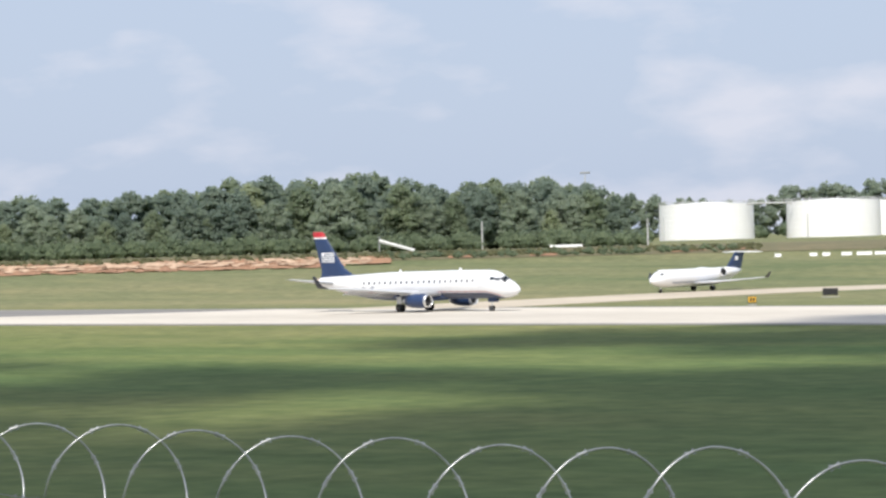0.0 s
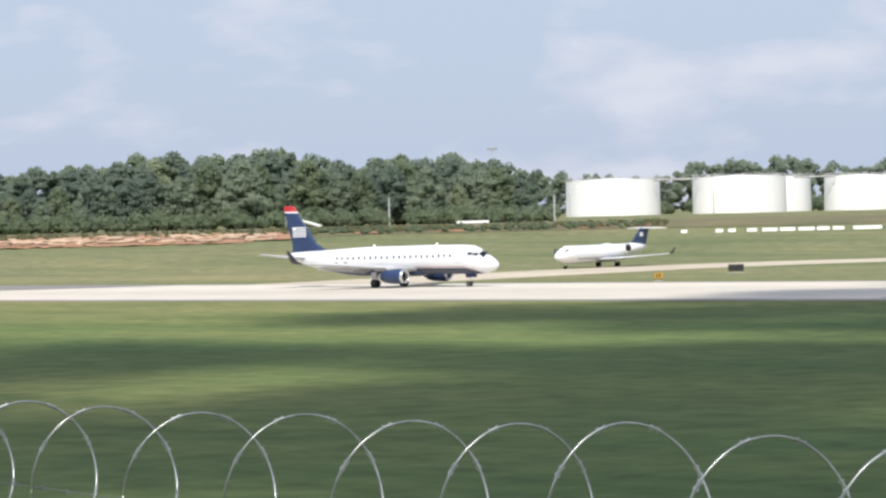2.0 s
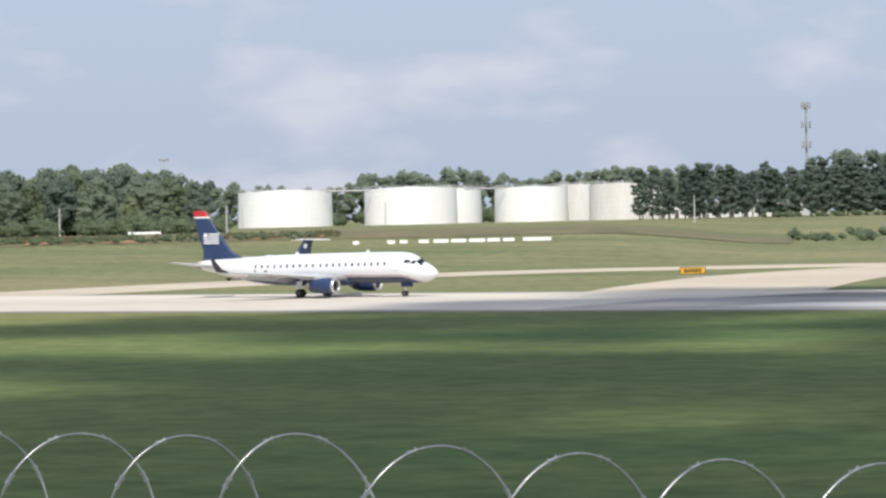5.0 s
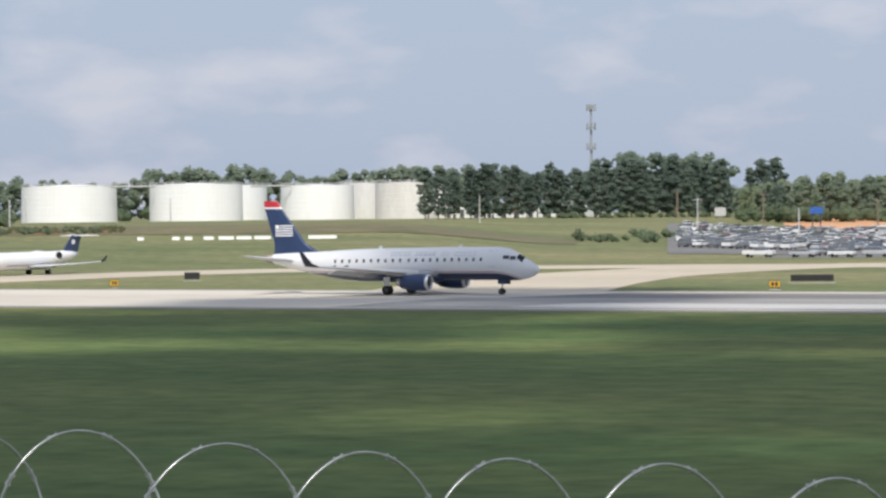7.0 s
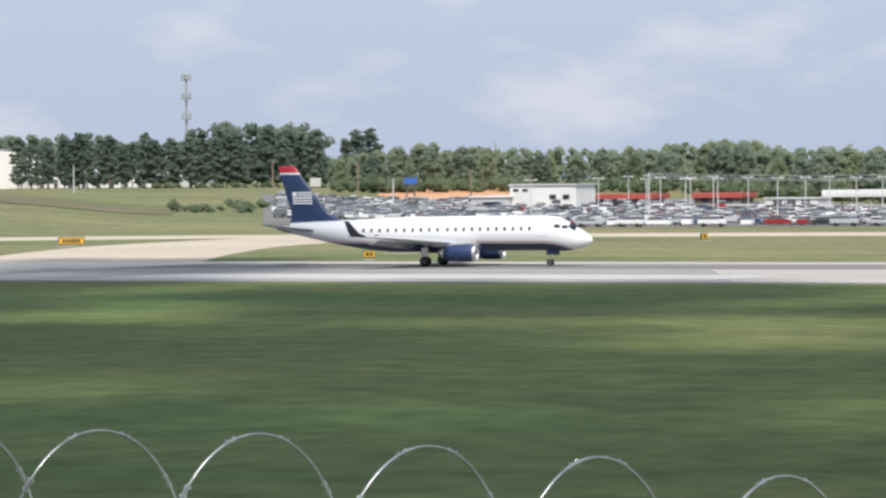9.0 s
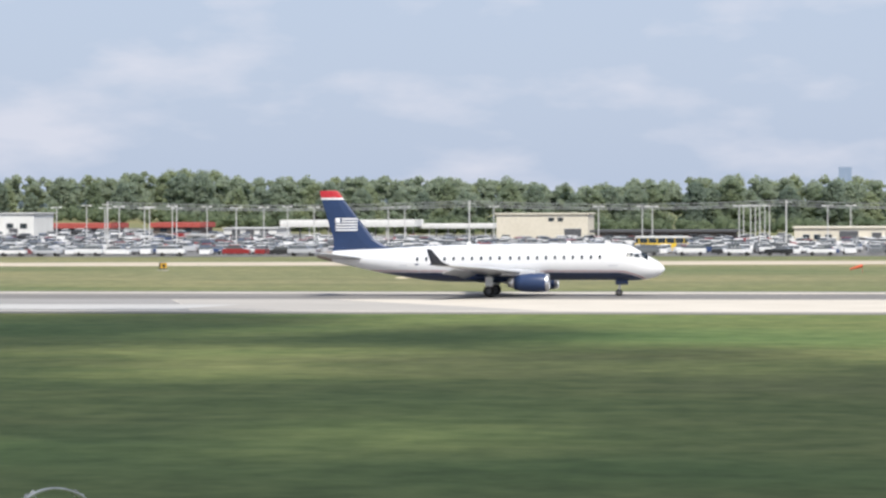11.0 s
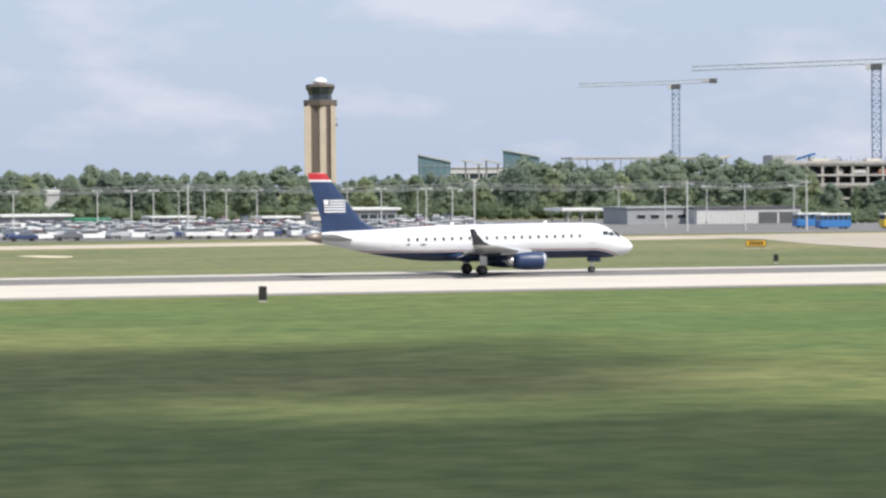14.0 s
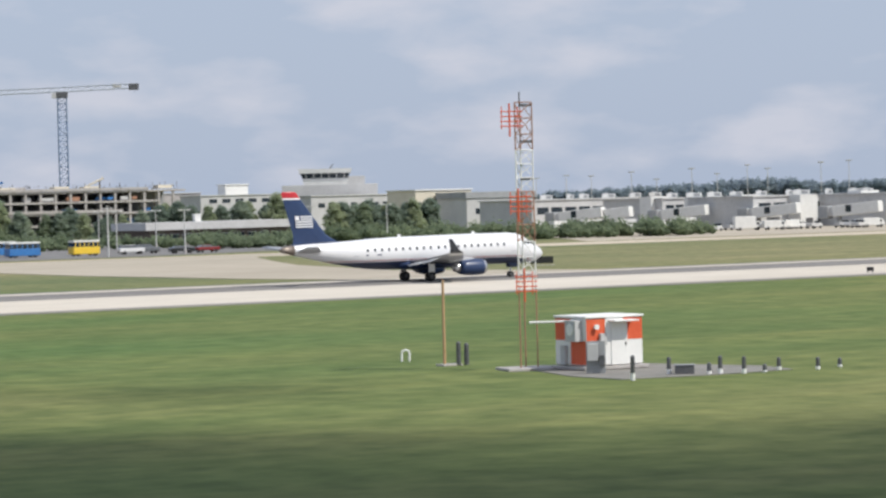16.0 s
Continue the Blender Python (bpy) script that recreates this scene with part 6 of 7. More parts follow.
bus(-3.46, 486, M_BUSYEL, "yellow shuttle bus among parked cars", 9.0)
bus(22.76, 520, M_BUSBLU, "blue and white shuttle bus by the taxiway", 6.0)
bus(22.3, 535, M_BUSBLU, "blue and white shuttle bus parked behind another", 6.0)
bus(23.97, 522, M_BUSYEL, "white and yellow shuttle bus by the taxiway", 5.2)
for az, d in ((24.9, 525), (25.2, 528), (25.9, 520), (26.4, 524), (29.7, 558), (30.3, 560), (35.2, 640), (35.9, 640), (36.3, 645), (37.9, 640), (38.2, 642), (39.3, 640)):
    p = polar(az, d)
    park(p.x, p.y, CR.uniform(-10, 10), CR)


# ---- lamps, poles, wires ----
def lamp_kind(h):
    t = thing("street_lamp", "pale steel lot lamp with two flat heads", "street lamp", group="lot lamps")
    part("pole", rod(bmesh.new(), (0, 0, 0), (0, 0, h), 0.13, 0.09, 8), M_POLE, t)
    part("arm", box(bmesh.new(), (0, 0, h), (1.7, 0.1, 0.1)), M_POLE, t)
    for s in (-1, 1):
        part("head", box(bmesh.new(), (s * 0.78, 0, h - 0.02), (0.7, 0.4, 0.2), bev=0.04), M_WALLW, t)
    part("base", rod(bmesh.new(), (0, 0, 0), (0, 0, 0.8), 0.3, 0.28, 10), M_RAWCONC, t)
    return t


LAMP = lamp_kind(7.9)
lamp_azimuths = [-16.85, -15.5, -14.91, -14.55, -14.27, -13.77, -13.67, -13.22, -13.13, -12.53, -11.95, -11.4, -10.93, -10.4, -9.89, -8.92, -8.59, -6.81, -4.72, -3.85, -3.65, -1.93, -1.84, -1.7, -1.61, -1.52, -1.42, -1.33, -0.18, 0.27, 1.83,
                 2.67, 2.75, 4.16, 4.27, 4.4, 4.53, 4.67, 4.92, 5.32, 5.66, 6.0, 6.16, 6.49, 8.14, 8.81, 9.25, 9.75, 10.26, 10.69, 11.3, 12.51, 13.1, 13.78, 14.51, 14.68, 15.2, 18.52, 19.44, 20.27, 21.02, 21.99, 24.27, 24.62, 25.4, 25.97, 28.5, 30.0]
for i, az in enumerate(lamp_azimuths):
    d = (515, 575, 610, 545, 590)[i % 5]
    p = polar(az, d)
    m = pose(p.x, p.y, terrain(p.x, p.y), 0, 0, -az + (i % 3 - 1) * 12)
    if i:
        copy_thing(LAMP, m)
    else:
        LAMP.matrix_basis = m


def pole(az, d, h, label, arms=True, material=M_WOOD, r=0.17):
    p = polar(az, d)
    t = thing("utility_pole", label, "pole", pose(p.x, p.y, terrain(p.x, p.y), 0, 0, -az))
    part("shaft", rod(bmesh.new(), (0, 0, 0), (0, 0, h), r, r * 0.7, 8), material, t)
    if arms:
        part("crossarm", box(bmesh.new(), (0, 0, h - 0.5), (2.0, 0.14, 0.16)), material, t)
    return t


for az in (-14.5, -7.3, -1.0, 3.2, 9.93, 15.64, 19.88, 22.24, 24.45):
    pole(az, 505, 9.0, "pale utility pole carrying wires", True, M_POLE)
for az, d, h, lab in ((-38.57, 640, 6.3, "slim pale pole at the wood edge"), (-35.27, 640, 6.0, "slim pale pole beside a fuel tank"), (-34.95, 1050, 9.0, "slim pale pole beside a fuel tank"), (-25.94, 800, 7.6, "pale pole standing on the grass slope"), (-20.3, 700, 10.0, "tall wooden pole above the lot"), (-18.05, 690, 8.8, "wooden pole above the lot"), (-17.55, 860, 14, "tall slim pole behind the white building"), (-19.6, 640, 7.4, "pale lamp pole in the lot"), (-21.6, 690, 8.5, "pale lamp pole by the pines"), (-32.1, 1090, 9.0, "slim pale pole between tanks"), (-22.0, 900, 9.0, "wooden pole by the pines")):
    pole(az, d, h, lab, az in (-18.05, -20.3, -21.6), M_POLE if "pale" in lab else M_WOOD, 0.2 if d < 900 else 0.3)


def wire(points, z, sag, r, label):
    rings = []
    for a, b in zip(points, points[1:]):
        p, q = polar(a, 505), polar(b, 505)
        for i in range(8 if b != points[-1] else 9):
            k = i / 8
            v = p.lerp(q, k)
            v.z = z - sag * 4 * k * (1 - k)
            rings.append([v + Vector((0, r * u, r * w)) for u, w in ((1, 1), (-1, 1), (-1, -1), (1, -1))])
    return tagged(link("overhead_wire", loft(bmesh.new(), rings), M_GREYW), label, "wire")


for z, sag in ((8.95, 0.7), (8.5, 0.8), (8.0, 0.6)):
    wire((-14.5, -7.3, -1.0, 3.2, 9.93, 15.64, 19.88, 22.24), z, sag, 0.055, "sagging grey overhead wire between poles")


def cell_tower(az, d, top, w, label):
    p = polar(az, d)
    t = thing("cell_tower", label, "radio tower", pose(p.x, p.y, terrain(p.x, p.y)))
    h = top - terrain(p.x, p.y)
    part("pole", rod(bmesh.new(), (0, 0, 0), (0, 0, h), w * 0.7, w * 0.35, 10), M_GREYW, t)
    for z, n in ((h - 1.5, 8), (h - 9, 6), (h - 17, 6)):
        part("platform", lathe(bmesh.new(), [(z - 0.2, 1.4), (z + 0.1, 1.4)], 10, "Z", (0, 0, 0), True), M_GREYW, t)
        for i in range(n):
            a = 6.283 * i / n
            part("panel_antenna", box(bmesh.new(), (1.75 * math.cos(a), 1.75 * math.sin(a), z + 0.4), (0.5, 0.5, 2.7), bev=0.03), M_GREYW, t)


cell_tower(-23.70, 1150, 50.6, 1.0, "grey cell tower with panel antennas above the pines")


def slim_mast(az, d, top, label):
    p = polar(az, d)
    t = thing("mast", label, "mast", pose(p.x, p.y, terrain(p.x, p.y)))
    h = top - terrain(p.x, p.y)
    part("pole", rod(bmesh.new(), (0, 0, 0), (0, 0, h), 0.24, 0.16, 6), M_LTGREY, t)
    part("head", box(bmesh.new(), (0, 0, h - 0.3), (3.4, 0.8, 0.6), bev=0.1), M_GREYW, t)


slim_mast(-36.49, 900, 28.6, "slim grey mast above the wood")
for az, top in ((33.0, 19), (33.6, 20), (34.1, 19.5), (34.9, 21), (35.4, 17), (36.1, 22), (36.6, 19), (37.2, 23), (37.6, 21), (38.65, 23.5), (39.2, 24), (40.1, 24)):
    slim_mast(az, 1480, top, "distant grey apron floodlight mast")


# ---- signs and markers on the field ----
def sign(az, d, w, h, face, label, bars=0, lift=0.25, bar=M_SIGNBLK, turn=0.0):
    p = polar(az, d)
    t = thing("airfield_sign", label, "sign", pose(p.x, p.y, 0.0, 0, 0, -az + turn))
    part("cabinet", box(bmesh.new(), (0, 0, lift + h / 2), (w, 0.3, h), bev=0.04), M_SIGNBLK, t)
    panel = part("face", box(bmesh.new(), (0, -0.16, lift + h / 2), (w * 0.94, 0.02, h * 0.82)), face, t)
    for i in range(bars):
        part("mark", box(bmesh.new(), (-w * 0.35 + w * 0.7 * (i + 0.5) / bars, -0.175, lift + h / 2), (w * 0.5 / bars, 0.01, h * 0.5)), bar, panel, "bar standing for unreadable writing")
    for s in (-0.35, 0.35):
        part("leg", rod(bmesh.new(), (s * w, 0, 0), (s * w, 0, lift + 0.05), 0.06, n=6), M_DKGREY, t)
    part("footing", box(bmesh.new(), (0, 0, 0.03), (w * 1.1, 0.9, 0.08), bev=0.02), M_RAWCONC, t)


sign(-31.69, 359, 1.9, 0.85, M_SIGNBLK, "black airfield sign seen from behind")
sign(-33.23, 328, 0.95, 0.75, M_SIGNYEL, "small yellow and black airfield sign", 2)
sign(-26.0, 370, 3.3, 0.95, M_SIGNYEL, "long yellow airfield sign with black marks", 6)
sign(-19.35, 319, 4.7, 0.72, M_SIGNBLK, "long black airfield sign seen from behind")
sign(-20.09, 293, 1.1, 0.72, M_SIGNYEL, "small yellow and black airfield sign", 2)
sign(-13.41, 368, 1.05, 0.75, M_SIGNYEL, "small black and yellow airfield sign", 1, turn=40)
sign(11.4, 208, 0.6, 1.0, M_SIGNBLK, "upright black runway distance marker", 0, lift=0.12)
sign(21.24, 369, 2.6, 0.85, M_SIGNYEL, "yellow airfield sign with black marks", 5)
sign(21.63, 299, 0.5, 0.7, M_SIGNBLK, "small black airfield marker")
sign(31.66, 429, 1.9, 0.7, M_SIGNBLK, "black airfield sign seen from behind")
sign(33.06, 354, 3.0, 0.85, M_SIGNBLK, "long black airfield sign seen from behind")
sign(39.57, 286, 0.7, 0.4, M_SIGNBLK, "low black airfield marker")


def billboard(az, d, z0, z1, w, face, label):
    p = polar(az, d)
    zb = terrain(p.x, p.y)
    t = thing("billboard", label, "billboard", pose(p.x, p.y, zb, 0, 0, -az))
    part("panel", box(bmesh.new(), (0, 0, (z0 + z1) / 2 - zb), (w, 0.4, z1 - z0), bev=0.03), face, t)
    for s in (-0.3, 0.3):
        part("post", rod(bmesh.new(), (s * w, 0.3, 0), (s * w, 0.3, z1 - zb), 0.2, n=6), M_DKGREY, t)


billboard(-19.25, 760, 6.9, 8.6, 3.4, M_BLUESIGN, "blue billboard above the car lot")
billboard(-21.15, 880, 6.2, 8.9, 3.4, M_LTGREY, "grey billboard by the pines")

# the tilted white boom and pale slabs lying on the bank top, barriers below
p0, p1 = polar(-40.63, 634), polar(-39.93, 634)
z0, z1 = EYE + 634 * math.tan(radians(0.02)), terrain(p1.x, p1.y) + 0.2
boom = thing("tilted_boom", "long white steel boom leaning on the bank top", "boom", pose(0, 0, 0))
part("beam", rod(bmesh.new(), (p0.x, p0.y, z0), (p1.x, p1.y, z1), 0.38, n=8), M_WALLW, boom)
part("strut", rod(bmesh.new(), (p0.x, p0.y, terrain(p0.x, p0.y) - 0.1), (p0.x, p0.y, z0 + 1.0), 0.14, n=6), M_GREYW, boom)
p0 = polar(-36.9, 632)
slab = thing("stacked_pipes", "pale stacked pipes on the bank top", "pipes", pose(p0.x, p0.y, terrain(p0.x, p0.y), 0, 0, 37))
for k in range(3):
    part("pipe", rod(bmesh.new(), (-3.6, 0.3 * k, 0.25 + 0.2 * (k == 1)), (3.6, 0.3 * k, 0.25 + 0.2 * (k == 1)), 0.25, n=10), M_WALLW, slab)
BARRIER = thing("barrier", "white concrete traffic barrier on the grass", "barrier", group="barriers")
bb = bmesh.new()
loft(bb, [[(x, -0.5, 0), (x, -0.3, 0.5), (x, -0.2, 1.0), (x, 0.2, 1.0), (x, 0.3, 0.5), (x, 0.5, 0)] for x in (-1.5, 1.5)])
part("block", bb, M_WALLW, BARRIER)
for i, (az, s) in enumerate(((-32.7, 0.5), (-32.0, 0.6), (-31.75, 0.6), (-31.35, 0.8), (-31.0, 1.2), (-30.65, 1.2), (-30.28, 1.3), (-29.95, 1.0), (-29.65, 0.9), (-29.2, 1.3), (-28.95, 1.2))):
    p = polar(az, 578)
    m = pose(p.x, p.y, terrain(p.x, p.y) - 0.02, 0, 0, -az)
    if i:
        ob = copy_thing(BARRIER, m)
    else:
        ob = BARRIER
        ob.matrix_basis = m
    ob.scale = (s * 0.85, 1, 0.7)

for x, y, w, h in ((31.4, 330, 2.6, 15), (44, 352, 5.8, 13), (98, 322, 6.4, 16), (-48.8, 324, 2.2, 12)):
    pts = [(x + w / 2 * math.cos(a) * (1 + 0.25 * math.sin(3 * a + x)), y + h / 2 * math.sin(a) - 0.5 * math.cos(a) * h * 0.4) for a in [i * 0.449 for i in range(14)]]
    sheet("sand_patch", pts, 0.045, M_PALESAND, "bare pale sand patch in the grass", "sand", thick=0.04)
p0 = polar(0.38, 345)
flag = thing("windsock", "small orange windsock on a short pole", "windsock", pose(p0.x, p0.y, 0))
part("pole", rod(bmesh.new(), (0.7, 0, 0), (0.7, 0, 0.95), 0.05, n=6), M_RUST, flag)
part("sock", rod(bmesh.new(), (0.7, 0, 0.85), (-0.75, 0, 0.45), 0.2, 0.11, 10), M_HUTORG, flag)


# ---- antenna mast, equipment hut and posts in the near grass ----
def antenna_mast():
    p = polar(32.74, 138.3)
    t = thing("antenna_mast", "red and white lattice antenna mast on a concrete pad", "antenna", pose(p.x, p.y, 0.0, 0, 0, -32.74 + 18))
    part("pad", box(bmesh.new(), (0, 0, 0.06), (2.6, 2.2, 0.14), bev=0.03), M_RAWCONC, t)
    w, h = 0.86, 12.9
    legs = [(-w / 2, -w * 0.3), (w / 2, -w * 0.3), (0.05, w * 0.5)]
    bands = [(0.1, 3.9, M_RUST), (3.9, 6.2, M_HUTWHT), (6.2, 8.6, M_RUST), (8.6, 10.6, M_HUTWHT), (10.6, h, M_RUST)]
    for z0, z1, m in bands:
        sec = bmesh.new()
        for x, y in legs:
            rod(sec, (x, y, z0), (x, y, z1), 0.035, n=6)
        n = max(2, int((z1 - z0) / 0.62))
        for i in range(n if z0 > 1 else 0):
            a, b = z0 + (z1 - z0) * i / n, z0 + (z1 - z0) * (i + 1) / n
            for k in range(3):
                q, r = legs[k], legs[(k + 1) % 3]
                rod(sec, (*q, a), (*r, b), 0.022, n=4)
                rod(sec, (*q, b), (*r, b), 0.024, n=4)
        part("mast_section", sec, m, t, "faded orange section" if m is M_RUST else "white section")
    for z, o in ((4.15, 0.55), (8.0, 0.35), (12.1, 0.0)):
        arr = part("antenna", rod(bmesh.new(), (o - 0.75, -0.42, z - 0.85), (o - 0.75, -0.42, z + 0.75), 0.045, n=6), M_HUTORG, t, "red antenna")
        for k in (-0.35, -0.12, 0.12, 0.35):
            part("element", rod(bmesh.new(), (o - 1.2, -0.42, z + k), (o - 0.1, -0.42, z + k), 0.03, n=5), M_HUTORG, arr)
        for x in (-1.15, -0.35):
            part("element", rod(bmesh.new(), (o + x, -0.42, z - 0.5), (o + x, -0.42, z + 0.6), 0.026, n=5), M_HUTORG, arr)
    for z in (9.2, 11.0, 12.75):
        part("clamp", box(bmesh.new(), (0.1, -0.2, z), (0.6, 0.12, 0.12)), M_DKGREY, t)
    part("lamp_rod", rod(bmesh.new(), (-0.1, 0, h), (-0.1, 0, h + 0.5), 0.03, n=6), M_DKGREY, t)


antenna_mast()


def hut():
    p = polar(34.17, 137.6)
    t = thing("equipment_hut", "orange and white checkered equipment hut with rooftop edge", "hut", pose(p.x, p.y, 0.0, 0, 0, -34.2 + 33))
    W, D, Hh = 3.15, 2.7, 2.25
    part("skid", box(bmesh.new(), (0, 0, 0.14), (W + 0.5, D + 0.4, 0.16), bev=0.03), M_RAWCONC, t)
    part("shell", box(bmesh.new(), (0, 0, 0.25 + Hh / 2), (W, D, Hh), bev=0.03), M_HUTWHT, t)
    part("roof", box(bmesh.new(), (0, 0, 0.25 + Hh + 0.06), (W + 0.16, D + 0.16, 0.1), bev=0.03), M_HUTWHT, t)
    # checker panels on the two seen sides and the others
    for side, L, fixed in (("front", W, -D / 2 - 0.012), ("back", W, D / 2 + 0.012), ("left", D, -W / 2 - 0.012), ("right", D, W / 2 + 0.012)):
        n = 3 if L == W else 2
        for i in range(n):
            for j in range(2):
                c = -L / 2 + L * (i + 0.5) / n
                z = 0.25 + Hh * (0.27 if j == 0 else 0.76)
                m = M_HUTORG if ((i + j) % 2 == (0 if side == "left" else 1) and (j or side != "front")) else M_HUTWHT
                s = (L / n - 0.01, 0.02, Hh * (0.5 if j == 0 else 0.46))
                if side in ("front", "back"):
                    part("panel", box(bmesh.new(), (c, fixed, z), s), m, t, "orange panel" if m is M_HUTORG else "")
                else:
                    part("panel", box(bmesh.new(), (fixed, c, z), (s[1], s[0], s[2])), m, t, "orange panel" if m is M_HUTORG else "")
    door = part("door", box(bmesh.new(), (0.25, -D / 2 - 0.04, 0.25 + 1.02), (0.92, 0.05, 2.0), bev=0.01), M_HUTWHT, t, "white steel door")
    part("handle", box(bmesh.new(), (0.6, -D / 2 - 0.08, 1.25), (0.06, 0.04, 0.16)), M_DKGREY, door)
    part("door_hood", box(bmesh.new(), (0.3, -D / 2 - 0.35, 2.36), (1.35, 0.7, 0.07), bev=0.01), M_HUTWHT, t)
    part("air_conditioner", box(bmesh.new(), (-W / 2 - 0.24, -0.62, 1.92), (0.44, 0.9, 1.0), bev=0.03), M_LTGREY, t, "pale grey air conditioner")
    part("grille", lathe(bmesh.new(), [(-0.03, 0.27), (0.0, 0.3), (0.03, 0.27)], 16, "X", (-W / 2 - 0.47, -0.62, 1.98), True), M_HUTWHT, t, "round white fan grille")
    part("cable_box", box(bmesh.new(), (-W / 2 - 0.12, 0.45, 0.75), (0.2, 0.4, 0.9), bev=0.02), M_LTGREY, t)
    part("lamp", rod(bmesh.new(), (-1.1, -D / 2 - 0.22, 2.1), (-1.1, -D / 2 - 0.02, 2.1), 0.14, 0.08, 10), M_HUTWHT, t)
    part("meter_box", box(bmesh.new(), (-0.72, -D / 2 - 0.12, 1.5), (0.35, 0.18, 0.55), bev=0.02), M_LTGREY, t)
    part("cable_tray", rod(bmesh.new(), (-W / 2, 0.3, 2.35), (-W / 2 - 1.7, 1.0, 2.35), 0.05, n=6), M_HUTWHT, t)


hut()


def pedestal():
    p = polar(34.1, 133.5)
    t = thing("meter_pedestal", "grey electric pedestal with two cabinets", "pedestal", pose(p.x, p.y, 0.04, 0, 0, -34))
    part("rack", box(bmesh.new(), (0, 0, 0.75), (0.9, 0.06, 1.5), bev=0.01), M_GREYW, t)
    part("cabinet", box(bmesh.new(), (-0.15, -0.14, 1.0), (0.5, 0.22, 0.8), bev=0.02), M_LTGREY, t)
    part("cabinet", box(bmesh.new(), (0.28, -0.12, 0.6), (0.26, 0.18, 0.5), bev=0.02), M_DKGREY, t)


pedestal()
pts = [polar(a, d) for a, d in ((32.9, 137), (33.6, 132), (34.6, 129), (36.5, 131), (38.0, 134), (37.4, 137), (36.2, 139), (35.0, 141), (33.8, 140.5))]
sheet("gravel_pad", [(p.x, p.y) for p in pts], 0.035, M_GRAVEL, "grey gravel pad round the hut", "gravel", thick=0.03)


def post(az, d, h, label, mat0=M_DKGREY, r=0.11, foot=True):
    p = polar(az, d)
    t = thing("bollard", label, "bollard", pose(p.x, p.y, 0.03, 0, 0, -az), "hut bollards")
    part("shaft", rod(bmesh.new(), (0, 0, 0), (0, 0, h), r, r * 0.92, 10), mat0, t)
    part("cap", lathe(bmesh.new(), [(h, r * 0.92), (h + r * 0.5, r * 0.6), (h + r * 0.7, 0.01)], 10, "Z", (0, 0, 0), True), mat0, t)
    if foot:
        part("band", rod(bmesh.new(), (0, 0, 0), (0, 0, h * 0.3), r * 1.06, n=10), M_HUTWHT, t, "white painted foot")


for az, d, h in ((34.83, 128, 1.05), (35.55, 132, 0.72), (36.35, 131.5, 0.45), (36.57, 131.6, 0.75), (37.04, 131.3, 0.72), (37.45, 132, 0.3), (37.73, 133.5, 0.52), (38.5, 133.3, 0.5), (38.93, 135, 0.35)):
    post(az, d, h, "short dark bollard with a white foot")
p0 = polar(35.86, 131.9)
vault = thing("cable_vault", "low dark green cable vault", "vault", pose(p0.x, p0.y, 0.03, 0, 0, -35))
part("body", box(bmesh.new(), (0, 0, 0.2), (0.9, 0.6, 0.4), bev=0.04), M_DKGREY, vault)
part("lid", box(bmesh.new(), (0, 0, 0.42), (0.96, 0.66, 0.05), bev=0.02), M_GREYW, vault)
p0 = polar(31.08, 143.3)
opole = thing("marker_pole", "tall orange pole with a small top bracket", "pole", pose(p0.x, p0.y, 0))
part("shaft", rod(bmesh.new(), (0, 0, 0), (0, 0, 4.3), 0.085, 0.065, 10), M_OCHRE, opole)
part("bracket", box(bmesh.new(), (0.2, 0, 4.2), (0.6, 0.06, 0.08)), M_DKGREY, opole)
part("footing", box(bmesh.new(), (0.2, -0.1, 0.05), (1.1, 0.8, 0.1), bev=0.02), M_RAWCONC, opole)
p0 = polar(30.3, 148.3)
hoop = thing("hoop_marker", "white bent pipe hoop in the grass", "marker", pose(p0.x, p0.y, 0, 0, 0, -30))
hb = bmesh.new()
hpts = [(-0.2, 0, 0), (-0.2, 0, 0.4)] + [(-0.2 * math.cos(a), 0, 0.42 + 0.16 * math.sin(a)) for a in [i * math.pi / 8 for i in range(1, 8)]] + [(0.2, 0, 0.4), (0.2, 0, 0)]
for a, b in zip(hpts, hpts[1:]):
    rod(hb, a, b, 0.06, n=8)
part("pipe", hb, M_HUTWHT, hoop)
for az, d, h in ((31.36, 143.2, 1.1), (31.52, 143.4, 1.0)):
    post(az, d, h, "dark utility post with a small box", M_DKGREY, 0.13, False)


# ---- the fence with its razor coil on the bank ----
def fence_point(x):
    return Vector((x, 7.9 - 0.11 * x, 0))


def coil_drop(x):
    return 0.80 + max(0.0, x + 2.4) * 0.085 + max(0.0, x + 1.2) * 0.10


